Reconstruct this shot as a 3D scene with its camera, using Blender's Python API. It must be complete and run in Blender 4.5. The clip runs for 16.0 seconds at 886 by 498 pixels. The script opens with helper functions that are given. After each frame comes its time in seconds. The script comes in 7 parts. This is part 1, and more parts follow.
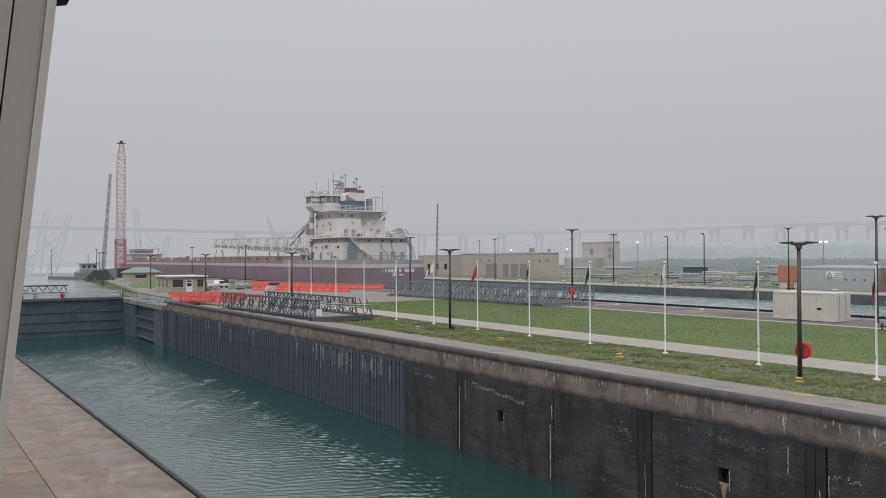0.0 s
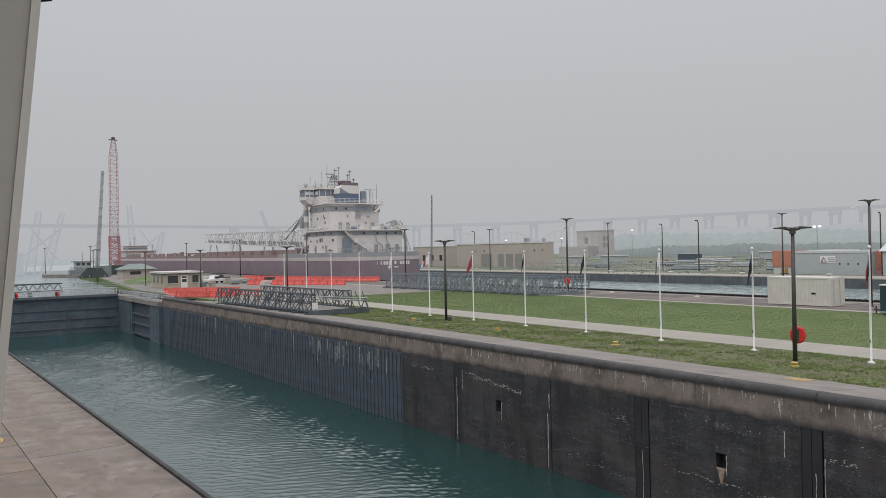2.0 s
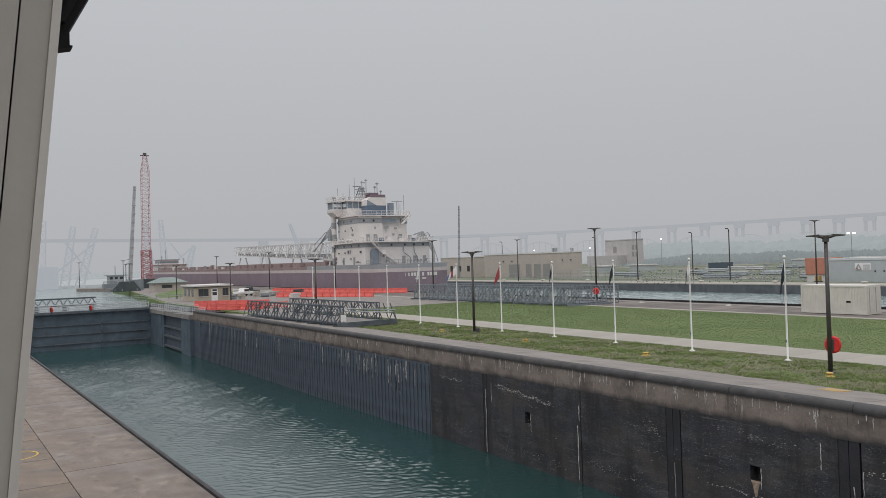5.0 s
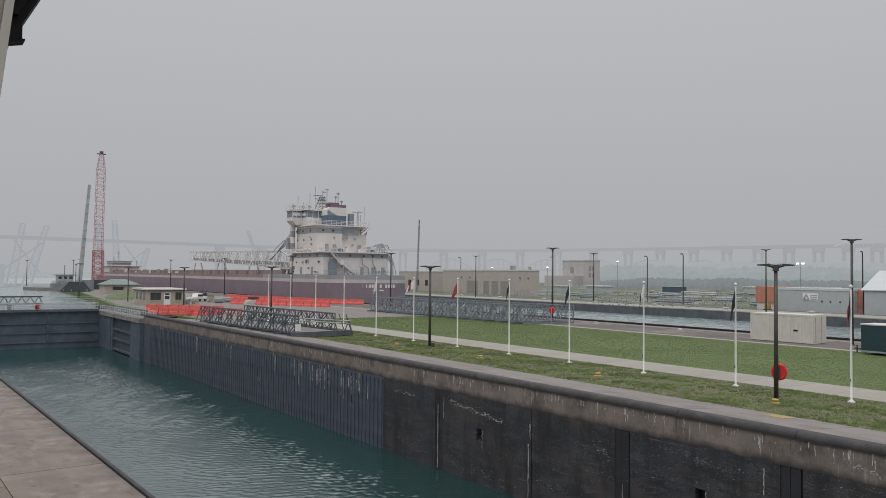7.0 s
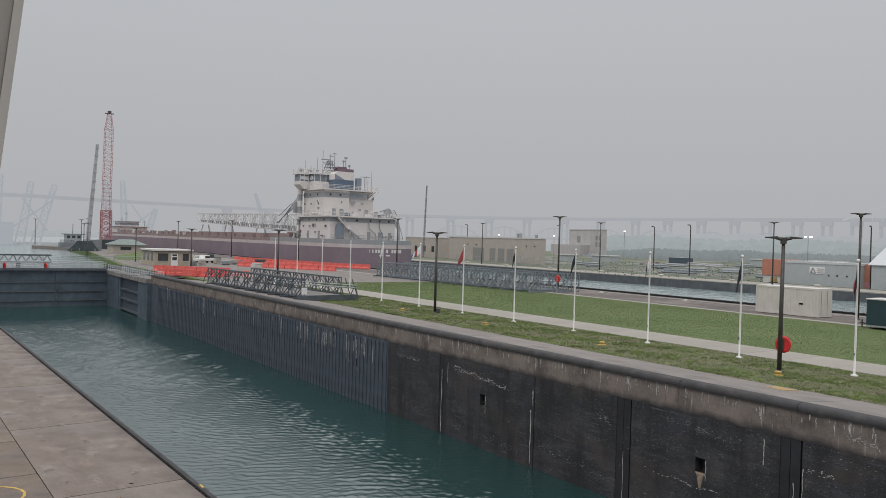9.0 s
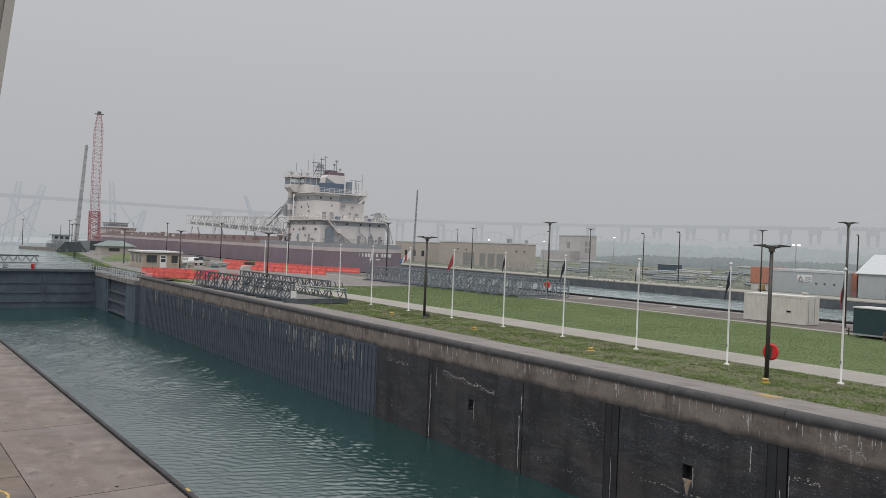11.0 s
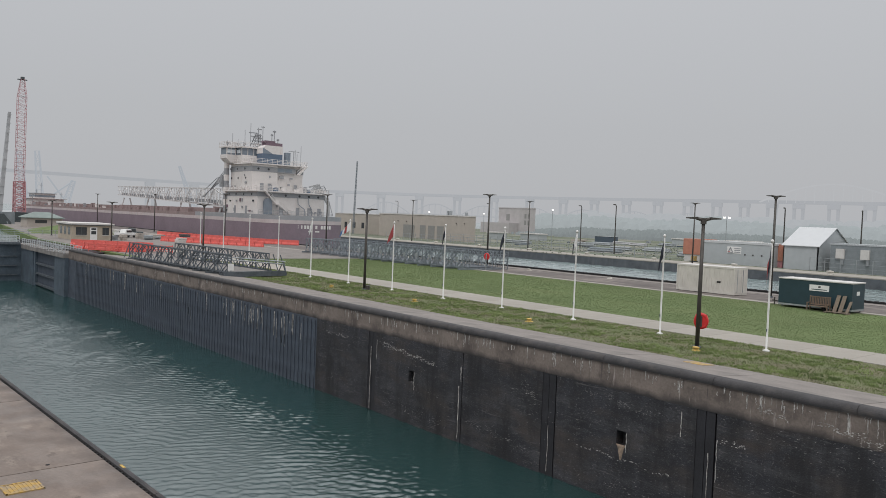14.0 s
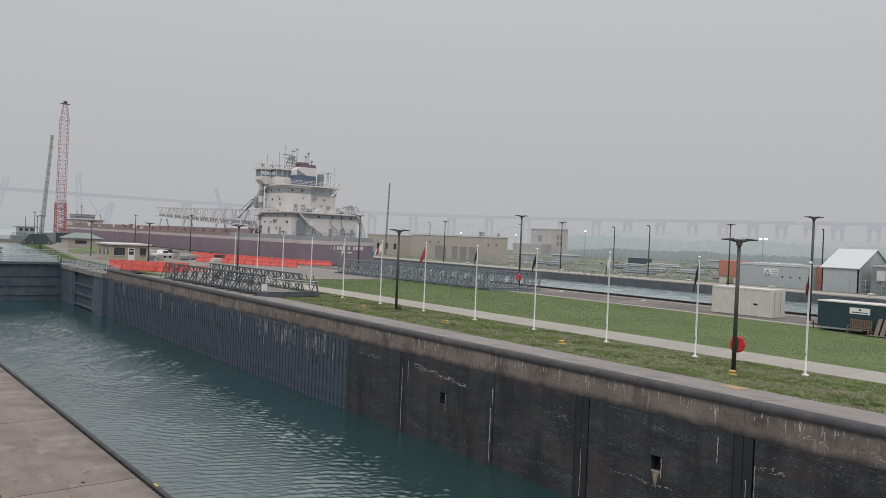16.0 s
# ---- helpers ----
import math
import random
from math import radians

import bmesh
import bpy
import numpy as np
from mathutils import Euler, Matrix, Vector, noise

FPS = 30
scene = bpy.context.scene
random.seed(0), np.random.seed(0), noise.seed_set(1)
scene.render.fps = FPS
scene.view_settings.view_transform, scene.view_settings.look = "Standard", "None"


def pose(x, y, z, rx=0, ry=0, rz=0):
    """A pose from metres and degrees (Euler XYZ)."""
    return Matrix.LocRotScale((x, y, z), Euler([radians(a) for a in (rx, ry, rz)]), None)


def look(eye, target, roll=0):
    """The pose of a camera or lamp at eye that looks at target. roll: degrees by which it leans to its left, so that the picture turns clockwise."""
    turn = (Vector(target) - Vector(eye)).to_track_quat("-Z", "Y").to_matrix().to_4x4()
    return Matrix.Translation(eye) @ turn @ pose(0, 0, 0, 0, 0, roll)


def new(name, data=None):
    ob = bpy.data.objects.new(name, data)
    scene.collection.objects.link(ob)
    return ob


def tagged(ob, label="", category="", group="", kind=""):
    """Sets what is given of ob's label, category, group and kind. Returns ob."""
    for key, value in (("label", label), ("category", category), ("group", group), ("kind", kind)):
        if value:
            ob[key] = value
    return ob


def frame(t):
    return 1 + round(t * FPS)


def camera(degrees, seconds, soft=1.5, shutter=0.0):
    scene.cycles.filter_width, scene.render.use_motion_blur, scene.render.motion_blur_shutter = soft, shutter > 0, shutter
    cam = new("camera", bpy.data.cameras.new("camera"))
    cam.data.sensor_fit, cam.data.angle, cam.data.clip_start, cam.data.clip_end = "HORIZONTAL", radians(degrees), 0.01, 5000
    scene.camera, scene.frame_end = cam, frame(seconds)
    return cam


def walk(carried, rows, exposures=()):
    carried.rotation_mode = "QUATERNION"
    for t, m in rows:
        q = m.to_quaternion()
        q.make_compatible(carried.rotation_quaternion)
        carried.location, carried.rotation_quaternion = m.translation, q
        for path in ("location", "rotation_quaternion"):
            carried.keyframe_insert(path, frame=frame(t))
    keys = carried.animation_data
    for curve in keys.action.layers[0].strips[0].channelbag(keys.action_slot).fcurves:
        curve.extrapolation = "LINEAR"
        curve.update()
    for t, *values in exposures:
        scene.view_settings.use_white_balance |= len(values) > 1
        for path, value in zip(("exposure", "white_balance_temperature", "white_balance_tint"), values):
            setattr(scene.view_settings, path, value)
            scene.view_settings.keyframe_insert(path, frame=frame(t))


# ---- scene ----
cam = camera(59.3, 16.0, soft=0.85)
PATH = [
    (0, (0.275, -0.108, 6.741), (1.3911, 1.5516, 6.7634), -0.24),
    (0.5, (0.278, -0.107, 6.741), (1.4101, 1.5414, 6.7509), -0.86),
    (1, (0.281, -0.108, 6.741), (1.4142, 1.5404, 6.7433), -1.41),
    (1.5, (0.272, -0.107, 6.741), (1.4038, 1.5423, 6.7430), -1.41),
    (2, (0.279, -0.107, 6.741), (1.4055, 1.5452, 6.7409), -1.24),
    (2.5, (0.279, -0.105, 6.741), (1.4034, 1.5491, 6.7359), -0.94),
    (3, (0.284, -0.109, 6.741), (1.4051, 1.5472, 6.7234), -0.86),
    (3.5, (0.302, -0.114, 6.791), (1.4111, 1.5502, 6.7694), -1.59),
    (4, (0.301, -0.112, 6.792), (1.3743, 1.5755, 6.7774), -2.06),
    (6.5, (0.308, -0.115, 6.796), (1.4289, 1.5390, 6.8897), -0.32),
    (7, (0.311, -0.115, 6.796), (1.4659, 1.5161, 6.8602), 0.59),
    (7.5, (0.310, -0.120, 6.796), (1.4717, 1.5069, 6.8368), 0.79),
    (8, (0.304, -0.115, 6.776), (1.4609, 1.5158, 6.7825), 1.44),
    (8.5, (0.301, -0.110, 6.780), (1.4434, 1.5309, 6.7579), 1.69),
    (11, (0.300, -0.110, 6.788), (1.4635, 1.5161, 6.7784), 2.28),
    (11.5, (0.303, -0.110, 6.789), (1.4840, 1.5035, 6.7811), 2.48),
    (12, (0.305, -0.110, 6.790), (1.4987, 1.4942, 6.7851), 2.50),
    (12.5, (0.308, -0.111, 6.791), (1.5117, 1.4857, 6.7795), 2.52),
    (13, (0.311, -0.111, 6.792), (1.5372, 1.4675, 6.7352), 2.60),
    (13.5, (0.314, -0.111, 6.792), (1.5753, 1.4393, 6.7250), 2.30),
    (14, (0.316, -0.111, 6.793), (1.6020, 1.4186, 6.7179), 2.35),
    (14.5, (0.319, -0.112, 6.794), (1.6171, 1.4073, 6.7183), 2.75),
    (15, (0.322, -0.112, 6.795), (1.6061, 1.4195, 6.7264), 2.88),
    (15.5, (0.324, -0.112, 6.795), (1.5708, 1.4510, 6.7602), 2.83),
    (16, (0.327, -0.112, 6.796), (1.5482, 1.4712, 6.7714), 2.42),
]
walk(cam, [(t, look(eye, target, roll)) for t, eye, target, roll in PATH],
     [(0, 0.08, 6420, 11), (4, 0.07, 6420, 11), (7, -0.08, 6420, 11), (8.7, -0.03, 6420, 11), (11, 0.01, 6420, 11), (14.5, 0.06, 6420, 11), (16, 0.06, 6420, 11)])

# ---------------------------------------------------------------- sky and light
world = bpy.data.worlds.new("overcast_sky")
scene.world = world
world.use_nodes = True
wn, wl = world.node_tree.nodes, world.node_tree.links
wn.clear()
w_out = wn.new("ShaderNodeOutputWorld")
w_bg = wn.new("ShaderNodeBackground")
w_sky = wn.new("ShaderNodeTexSky")
w_sky.sky_type = "NISHITA"
w_sky.sun_disc = False
w_sky.sun_elevation = radians(48)
w_sky.sun_rotation = radians(150)
w_sky.dust_density = 6.0
w_co = wn.new("ShaderNodeTexCoord")
w_sep = wn.new("ShaderNodeSeparateXYZ")
w_ramp = wn.new("ShaderNodeValToRGB")
w_mix = wn.new("ShaderNodeMixRGB")
w_scale = wn.new("ShaderNodeMixRGB")
w_scale.blend_type = "MULTIPLY"
w_scale.inputs[0].default_value = 1.0
w_scale.inputs[2].default_value = (0.1, 0.1, 0.1, 1)
w_mix.inputs[0].default_value = 0.95
wl.new(w_co.outputs["Generated"], w_sep.inputs[0])
wl.new(w_sep.outputs["Z"], w_ramp.inputs[0])
wl.new(w_sky.outputs[0], w_scale.inputs[1])
wl.new(w_scale.outputs[0], w_mix.inputs[1])
wl.new(w_ramp.outputs[0], w_mix.inputs[2])
wl.new(w_mix.outputs[0], w_bg.inputs[0])
wl.new(w_bg.outputs[0], w_out.inputs[0])
el = w_ramp.color_ramp.elements
el[0].position, el[0].color = 0.0, (0.45, 0.458, 0.468, 1)
el[1].position, el[1].color = 1.0, (1.45, 1.45, 1.45, 1)
e = el.new(0.12)
e.color = (0.466, 0.475, 0.484, 1)
e = el.new(0.36)
e.color = (0.535, 0.546, 0.558, 1)
w_bg.inputs[1].default_value = 1.0

sun = new("sun", bpy.data.lights.new("sun", "SUN"))
sun.data.energy = 0.9
sun.data.angle = radians(30)
sun.data.color = (1.0, 0.95, 0.9)
sun.matrix_world = look((0, 0, 60), (36, 20, 0))


# ---------------------------------------------------------------- materials
def mat(name, color, rough=0.7, metal=0.0, scale=2.0, vary=0.25, bump=0.0, fine=12.0, stretch=(1, 1, 1), spec=0.5, tint=None, per_object=0.0):
    m = bpy.data.materials.new(name)
    m.use_nodes = True
    n, l = m.node_tree.nodes, m.node_tree.links
    b = n["Principled BSDF"]
    b.inputs["Roughness"].default_value = rough
    b.inputs["Metallic"].default_value = metal
    b.inputs["Specular IOR Level"].default_value = spec
    co = n.new("ShaderNodeTexCoord")
    mp = n.new("ShaderNodeMapping")
    mp.inputs["Scale"].default_value = stretch
    l.new(co.outputs["Object"], mp.inputs[0])
    big, small = n.new("ShaderNodeTexNoise"), n.new("ShaderNodeTexNoise")
    for tex, s in ((big, scale), (small, scale * fine)):
        tex.inputs["Scale"].default_value = s
        tex.inputs["Detail"].default_value = 2.5
        tex.inputs["Roughness"].default_value = 0.62
        l.new(mp.outputs[0], tex.inputs[0])
    mix = n.new("ShaderNodeMath")
    mix.operation = "MULTIPLY_ADD"
    mix.inputs[1].default_value = 0.6
    l.new(big.outputs[0], mix.inputs[0])
    half = n.new("ShaderNodeMath")
    half.operation = "MULTIPLY"
    half.inputs[1].default_value = 0.4
    l.new(small.outputs[0], half.inputs[0])
    l.new(half.outputs[0], mix.inputs[2])
    ramp = n.new("ShaderNodeValToRGB")
    dark = [c * (1 - vary) for c in color]
    lite = [min(1, c * (1 + vary)) for c in (tint or color)]
    ramp.color_ramp.elements[0].position, ramp.color_ramp.elements[0].color = 0.34, (*dark, 1)
    ramp.color_ramp.elements[1].position, ramp.color_ramp.elements[1].color = 0.66, (*lite, 1)
    l.new(mix.outputs[0], ramp.inputs[0])
    last = ramp.outputs[0]
    if per_object:
        info = n.new("ShaderNodeObjectInfo")
        mr = n.new("ShaderNodeMapRange")
        mr.inputs["To Min"].default_value, mr.inputs["To Max"].default_value = 1 - per_object, 1 + per_object
        l.new(info.outputs["Random"], mr.inputs[0])
        mul = n.new("ShaderNodeMixRGB")
        mul.blend_type = "MULTIPLY"
        mul.inputs[0].default_value = 1
        l.new(last, mul.inputs[1])
        l.new(mr.outputs[0], mul.inputs[2])
        last = mul.outputs[0]
    l.new(last, b.inputs["Base Color"])
    if bump:
        bp = n.new("ShaderNodeBump")
        bp.inputs["Strength"].default_value = bump
        bp.inputs["Distance"].default_value = 0.02
        l.new(small.outputs[0], bp.inputs["Height"])
        l.new(bp.outputs[0], b.inputs["Normal"])
    return m


def stained(m, color, scale, low, high, stretch=(1, 1, 1), amount=1.0, soft=True):
    """Adds blotches or streaks of another colour over a material."""
    n, l = m.node_tree.nodes, m.node_tree.links
    b = n["Principled BSDF"]
    was = b.inputs["Base Color"].links[0].from_socket
    co, mp = n.new("ShaderNodeTexCoord"), n.new("ShaderNodeMapping")
    mp.inputs["Scale"].default_value = stretch
    l.new(co.outputs["Object"], mp.inputs[0])
    tex = n.new("ShaderNodeTexNoise")
    tex.inputs["Scale"].default_value = scale
    tex.inputs["Detail"].default_value = 8
    tex.inputs["Roughness"].default_value = 0.65
    l.new(mp.outputs[0], tex.inputs[0])
    r = n.new("ShaderNodeMapRange")
    r.inputs["From Min"].default_value, r.inputs["From Max"].default_value = low, high
    r.inputs["To Max"].default_value = amount
    l.new(tex.outputs[0], r.inputs[0])
    mx = n.new("ShaderNodeMixRGB")
    mx.inputs[2].default_value = (*color, 1)
    l.new(r.outputs[0], mx.inputs[0])
    l.new(was, mx.inputs[1])
    l.new(mx.outputs[0], b.inputs["Base Color"])
    return m


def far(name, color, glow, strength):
    """Backdrop of the distance: its haze is put in as pale colour and faint glow."""
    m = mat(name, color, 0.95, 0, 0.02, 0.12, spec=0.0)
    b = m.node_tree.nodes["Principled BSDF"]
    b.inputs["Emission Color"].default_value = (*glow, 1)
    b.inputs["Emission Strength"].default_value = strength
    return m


def water_mat(name, color, scale, bump, rough, ior=1.6):
    m = bpy.data.materials.new(name)
    m.use_nodes = True
    n, l = m.node_tree.nodes, m.node_tree.links
    b = n["Principled BSDF"]
    b.inputs["Base Color"].default_value = (*color, 1)
    b.inputs["Roughness"].default_value = rough
    b.inputs["IOR"].default_value = ior
    co, mp = n.new("ShaderNodeTexCoord"), n.new("ShaderNodeMapping")
    mp.inputs["Scale"].default_value = (0.55, 1.5, 1)
    mp.inputs["Rotation"].default_value = (0, 0, radians(-24))
    l.new(co.outputs["Object"], mp.inputs[0])
    a, c = n.new("ShaderNodeTexNoise"), n.new("ShaderNodeTexNoise")
    for tex, s in ((a, scale), (c, scale * 3.2)):
        tex.inputs["Scale"].default_value = s
        tex.inputs["Detail"].default_value = 3
        tex.inputs["Distortion"].default_value = 0.6
        l.new(mp.outputs[0], tex.inputs[0])
    ad = n.new("ShaderNodeMath")
    ad.operation = "MULTIPLY_ADD"
    ad.inputs[1].default_value = 0.35
    l.new(c.outputs[0], ad.inputs[0])
    l.new(a.outputs[0], ad.inputs[2])
    bp = n.new("ShaderNodeBump")
    bp.inputs["Strength"].default_value = bump
    bp.inputs["Distance"].default_value = 0.5
    l.new(ad.outputs[0], bp.inputs["Height"])
    l.new(bp.outputs[0], b.inputs["Normal"])
    # slow colour drift of silt
    big = n.new("ShaderNodeTexNoise")
    big.inputs["Scale"].default_value = 0.06
    l.new(co.outputs["Object"], big.inputs[0])
    mx = n.new("ShaderNodeMixRGB")
    mx.inputs[1].default_value = (*color, 1)
    mx.inputs[2].default_value = (*[q * 1.5 for q in color], 1)
    l.new(big.outputs[0], mx.inputs[0])
    l.new(mx.outputs[0], b.inputs["Base Color"])
    return m


def wet_gloss(m, scale, dry, wet, low, high):
    """Damp patches: the gloss changes from place to place."""
    n, l = m.node_tree.nodes, m.node_tree.links
    co, tex, r = n.new("ShaderNodeTexCoord"), n.new("ShaderNodeTexNoise"), n.new("ShaderNodeMapRange")
    tex.inputs["Scale"].default_value, tex.inputs["Detail"].default_value = scale, 6
    l.new(co.outputs["Object"], tex.inputs[0])
    l.new(tex.outputs[0], r.inputs[0])
    r.inputs["From Min"].default_value, r.inputs["From Max"].default_value = low, high
    r.inputs["To Min"].default_value, r.inputs["To Max"].default_value = dry, wet
    l.new(r.outputs[0], n["Principled BSDF"].inputs["Roughness"])
    return m


M_PAVE = mat("pavement_concrete", (0.192, 0.154, 0.130), 0.75, 0, 0.5, 0.18, 0.4, 26, per_object=0.06)
stained(M_PAVE, (0.115, 0.088, 0.073), 0.55, 0.48, 0.62, (1.3, 0.5, 1), 0.7)
stained(M_PAVE, (0.32, 0.27, 0.225), 1.1, 0.55, 0.63, (1, 0.5, 1), 0.4)
stained(M_PAVE, (0.085, 0.062, 0.050), 2.2, 0.61, 0.65, (1, 0.55, 1), 0.6)
stained(M_PAVE, (0.37, 0.35, 0.32), 4.5, 0.67, 0.71, (1, 0.6, 1), 0.6)
stained(M_PAVE, (0.05, 0.042, 0.038), 6.0, 0.68, 0.72, (1, 0.7, 1), 0.7)
wet_gloss(M_PAVE, 0.6, 0.72, 0.38, 0.45, 0.62)


def edge_dirt(m, x_mid, reach, color):
    """Grime that has gathered along the steel edge, with a ragged border."""
    n, l = m.node_tree.nodes, m.node_tree.links
    b = n["Principled BSDF"]
    was = b.inputs["Base Color"].links[0].from_socket
    co, sep, tex = n.new("ShaderNodeTexCoord"), n.new("ShaderNodeSeparateXYZ"), n.new("ShaderNodeTexNoise")
    tex.inputs["Scale"].default_value, tex.inputs["Detail"].default_value = 1.1, 9
    l.new(co.outputs["Object"], tex.inputs[0])
    l.new(co.outputs["Object"], sep.inputs[0])
    ad = n.new("ShaderNodeMath")
    ad.operation = "MULTIPLY_ADD"
    ad.inputs[1].default_value = reach
    l.new(tex.outputs[0], ad.inputs[0])
    l.new(sep.outputs["X"], ad.inputs[2])
    r = n.new("ShaderNodeMapRange")
    r.inputs["From Min"].default_value, r.inputs["From Max"].default_value = x_mid + reach * 0.5 - 0.5, x_mid + reach * 0.5 + 0.45
    r.inputs["To Max"].default_value = 0.75
    l.new(tex.outputs[0], ad.inputs[0])
    l.new(ad.outputs[0], r.inputs[0])
    mx = n.new("ShaderNodeMixRGB")
    mx.inputs[2].default_value = (*color, 1)
    l.new(r.outputs[0], mx.inputs[0])
    l.new(was, mx.inputs[1])
    l.new(mx.outputs[0], b.inputs["Base Color"])
    return m


edge_dirt(M_PAVE, 6.5, 1.6, (0.085, 0.072, 0.066))
M_PAVE2 = stained(stained(mat("old_brown_concrete", (0.185, 0.145, 0.115), 0.8, 0, 0.6, 0.25, 0.35, 22, per_object=0.12), (0.085, 0.062, 0.05), 0.7, 0.46, 0.64, (1, 1, 1), 0.8), (0.27, 0.23, 0.19), 2.0, 0.6, 0.68, (1, 1, 1), 0.5)
wet_gloss(M_PAVE2, 0.7, 0.75, 0.42, 0.45, 0.62)
M_COPING = stained(mat("coping_concrete", (0.22, 0.20, 0.185), 0.8, 0, 0.5, 0.2, 0.3, 20, per_object=0.07), (0.12, 0.11, 0.105), 0.9, 0.48, 0.75, (1, 0.4, 1), 0.8)
M_BAND = stained(mat("wall_band_concrete", (0.175, 0.146, 0.128), 0.9, 0, 0.6, 0.3, 0.5, 14), (0.075, 0.062, 0.056), 1.0, 0.5, 0.66, (1, 0.8, 0.7), 0.8)
stained(M_BAND, (0.46, 0.42, 0.39), 1.5, 0.61, 0.69, (1, 4.5, 0.35), 0.75)
stained(M_BAND, (0.05, 0.044, 0.042), 1.2, 0.6, 0.7, (1, 3.0, 0.25), 0.8)


def ragged_soot(m, z_mid, reach, color):
    """Black water stain with a ragged upper edge."""
    n, l = m.node_tree.nodes, m.node_tree.links
    b = n["Principled BSDF"]
    was = b.inputs["Base Color"].links[0].from_socket
    co, mp, sep, tex = n.new("ShaderNodeTexCoord"), n.new("ShaderNodeMapping"), n.new("ShaderNodeSeparateXYZ"), n.new("ShaderNodeTexNoise")
    mp.inputs["Scale"].default_value = (1, 0.8, 0.6)
    tex.inputs["Scale"].default_value, tex.inputs["Detail"].default_value = 1.1, 12
    l.new(co.outputs["Object"], mp.inputs[0])
    l.new(mp.outputs[0], tex.inputs[0])
    l.new(co.outputs["Object"], sep.inputs[0])
    ad = n.new("ShaderNodeMath")
    ad.operation = "MULTIPLY_ADD"
    ad.inputs[1].default_value = reach
    l.new(tex.outputs[0], ad.inputs[0])
    l.new(sep.outputs["Z"], ad.inputs[2])
    r = n.new("ShaderNodeMapRange")
    r.inputs["From Min"].default_value, r.inputs["From Max"].default_value = z_mid + reach * 0.5 + 0.17, z_mid + reach * 0.5 - 0.17
    l.new(ad.outputs[0], r.inputs[0])
    mx = n.new("ShaderNodeMixRGB")
    mx.inputs[2].default_value = (*color, 1)
    l.new(r.outputs[0], mx.inputs[0])
    l.new(was, mx.inputs[1])
    l.new(mx.outputs[0], b.inputs["Base Color"])
    return m


ragged_soot(M_BAND, -0.98, 0.62, (0.040, 0.037, 0.037))
M_WALL = mat("wet_black_wall", (0.024, 0.025, 0.031), 0.66, 0, 0.6, 0.45, 1.0, 24)
stained(M_WALL, (0.066, 0.066, 0.071), 1.1, 0.48, 0.70, (1, 0.30, 1.6), 0.75)
stained(M_WALL, (0.19, 0.18, 0.17), 4.5, 0.60, 0.70, (1, 0.25, 2.6), 0.6)
stained(M_WALL, (0.30, 0.29, 0.28), 9.0, 0.60, 0.68, (1, 0.7, 1.2), 0.6)
stained(M_WALL, (0.42, 0.41, 0.40), 22.0, 0.60, 0.68, (1, 0.4, 1.2), 0.45)
stained(M_WALL, (0.011, 0.011, 0.013), 14.0, 0.52, 0.62, (1, 0.35, 1.2), 0.6)
stained(M_WALL, (0.060, 0.047, 0.040), 0.35, 0.50, 0.66, (1, 0.6, 1.6), 0.7)
stained(M_WALL, (0.16, 0.15, 0.145), 2.2, 0.62, 0.70, (1, 0.12, 3.0), 0.6)
stained(M_WALL, (0.012, 0.012, 0.014), 0.5, 0.46, 0.64, (1, 1.6, 0.35), 0.85)
# black timber lifted to blue-grey: distance haze is put into the colour
M_FENDER = stained(mat("hazed_fender_timber", (0.053, 0.067, 0.089), 0.6, 0, 0.8, 0.4, 0.4, 14), (0.1, 0.095, 0.09), 1.5, 0.6, 0.75, (1, 1, 0.3), 0.6)
M_RUSTY = mat("tan_drip", (0.26, 0.20, 0.15), 0.9, 0, 5, 0.4, 0.3, 8)
M_JOINT = mat("black_joint_timber", (0.020, 0.020, 0.024), 0.6, 0, 0.8, 0.4, 0.4, 14)
M_STREAK = stained(mat("lime_streak", (0.48, 0.47, 0.45), 0.9, 0, 3, 0.4, 0.3, 8), (0.12, 0.11, 0.1), 6, 0.45, 0.6, (1, 2, 0.6), 0.9)
M_STEEL_DK = stained(mat("dark_edge_steel", (0.050, 0.048, 0.050), 0.65, 0.2, 1.5, 0.35, 0.3), (0.10, 0.088, 0.08), 1.2, 0.52, 0.68, (1, 0.5, 1), 0.7)
M_RUBBER = mat("black_rubber", (0.015, 0.015, 0.016), 0.75, 0, 3, 0.4, 0.2)
M_GRASS_GROUND = stained(mat("lawn_soil", (0.130, 0.172, 0.078), 0.95, 0, 0.12, 0.22, 0.5, 60, spec=0.1), (0.155, 0.185, 0.090), 0.2, 0.45, 0.7, (1, 0.6, 1), 0.8)
M_BLADE = mat("grass_blade", (0.142, 0.188, 0.085), 0.8, 0, 0.25, 0.14, 0, 30, spec=0.2, tint=(0.160, 0.205, 0.096))
stained(M_BLADE, (0.165, 0.178, 0.09), 0.3, 0.5, 0.68, (1, 0.5, 1), 0.5)
stained(M_BLADE, (0.108, 0.155, 0.064), 0.35, 0.52, 0.70, (1, 0.4, 1), 0.6)
M_VERGE_BLADE = mat("worn_grass_blade", (0.146, 0.172, 0.086), 0.85, 0, 0.5, 0.3, 0, 20, spec=0.2, tint=(0.190, 0.215, 0.108))
stained(M_VERGE_BLADE, (0.19, 0.165, 0.115), 0.6, 0.50, 0.64, (1, 0.6, 1), 0.55)
M_VERGE = stained(mat("worn_verge_soil", (0.165, 0.155, 0.105), 0.95, 0, 0.5, 0.3, 0.6, 30, spec=0.1), (0.14, 0.175, 0.085), 0.5, 0.42, 0.6, (1, 0.6, 1), 0.8)
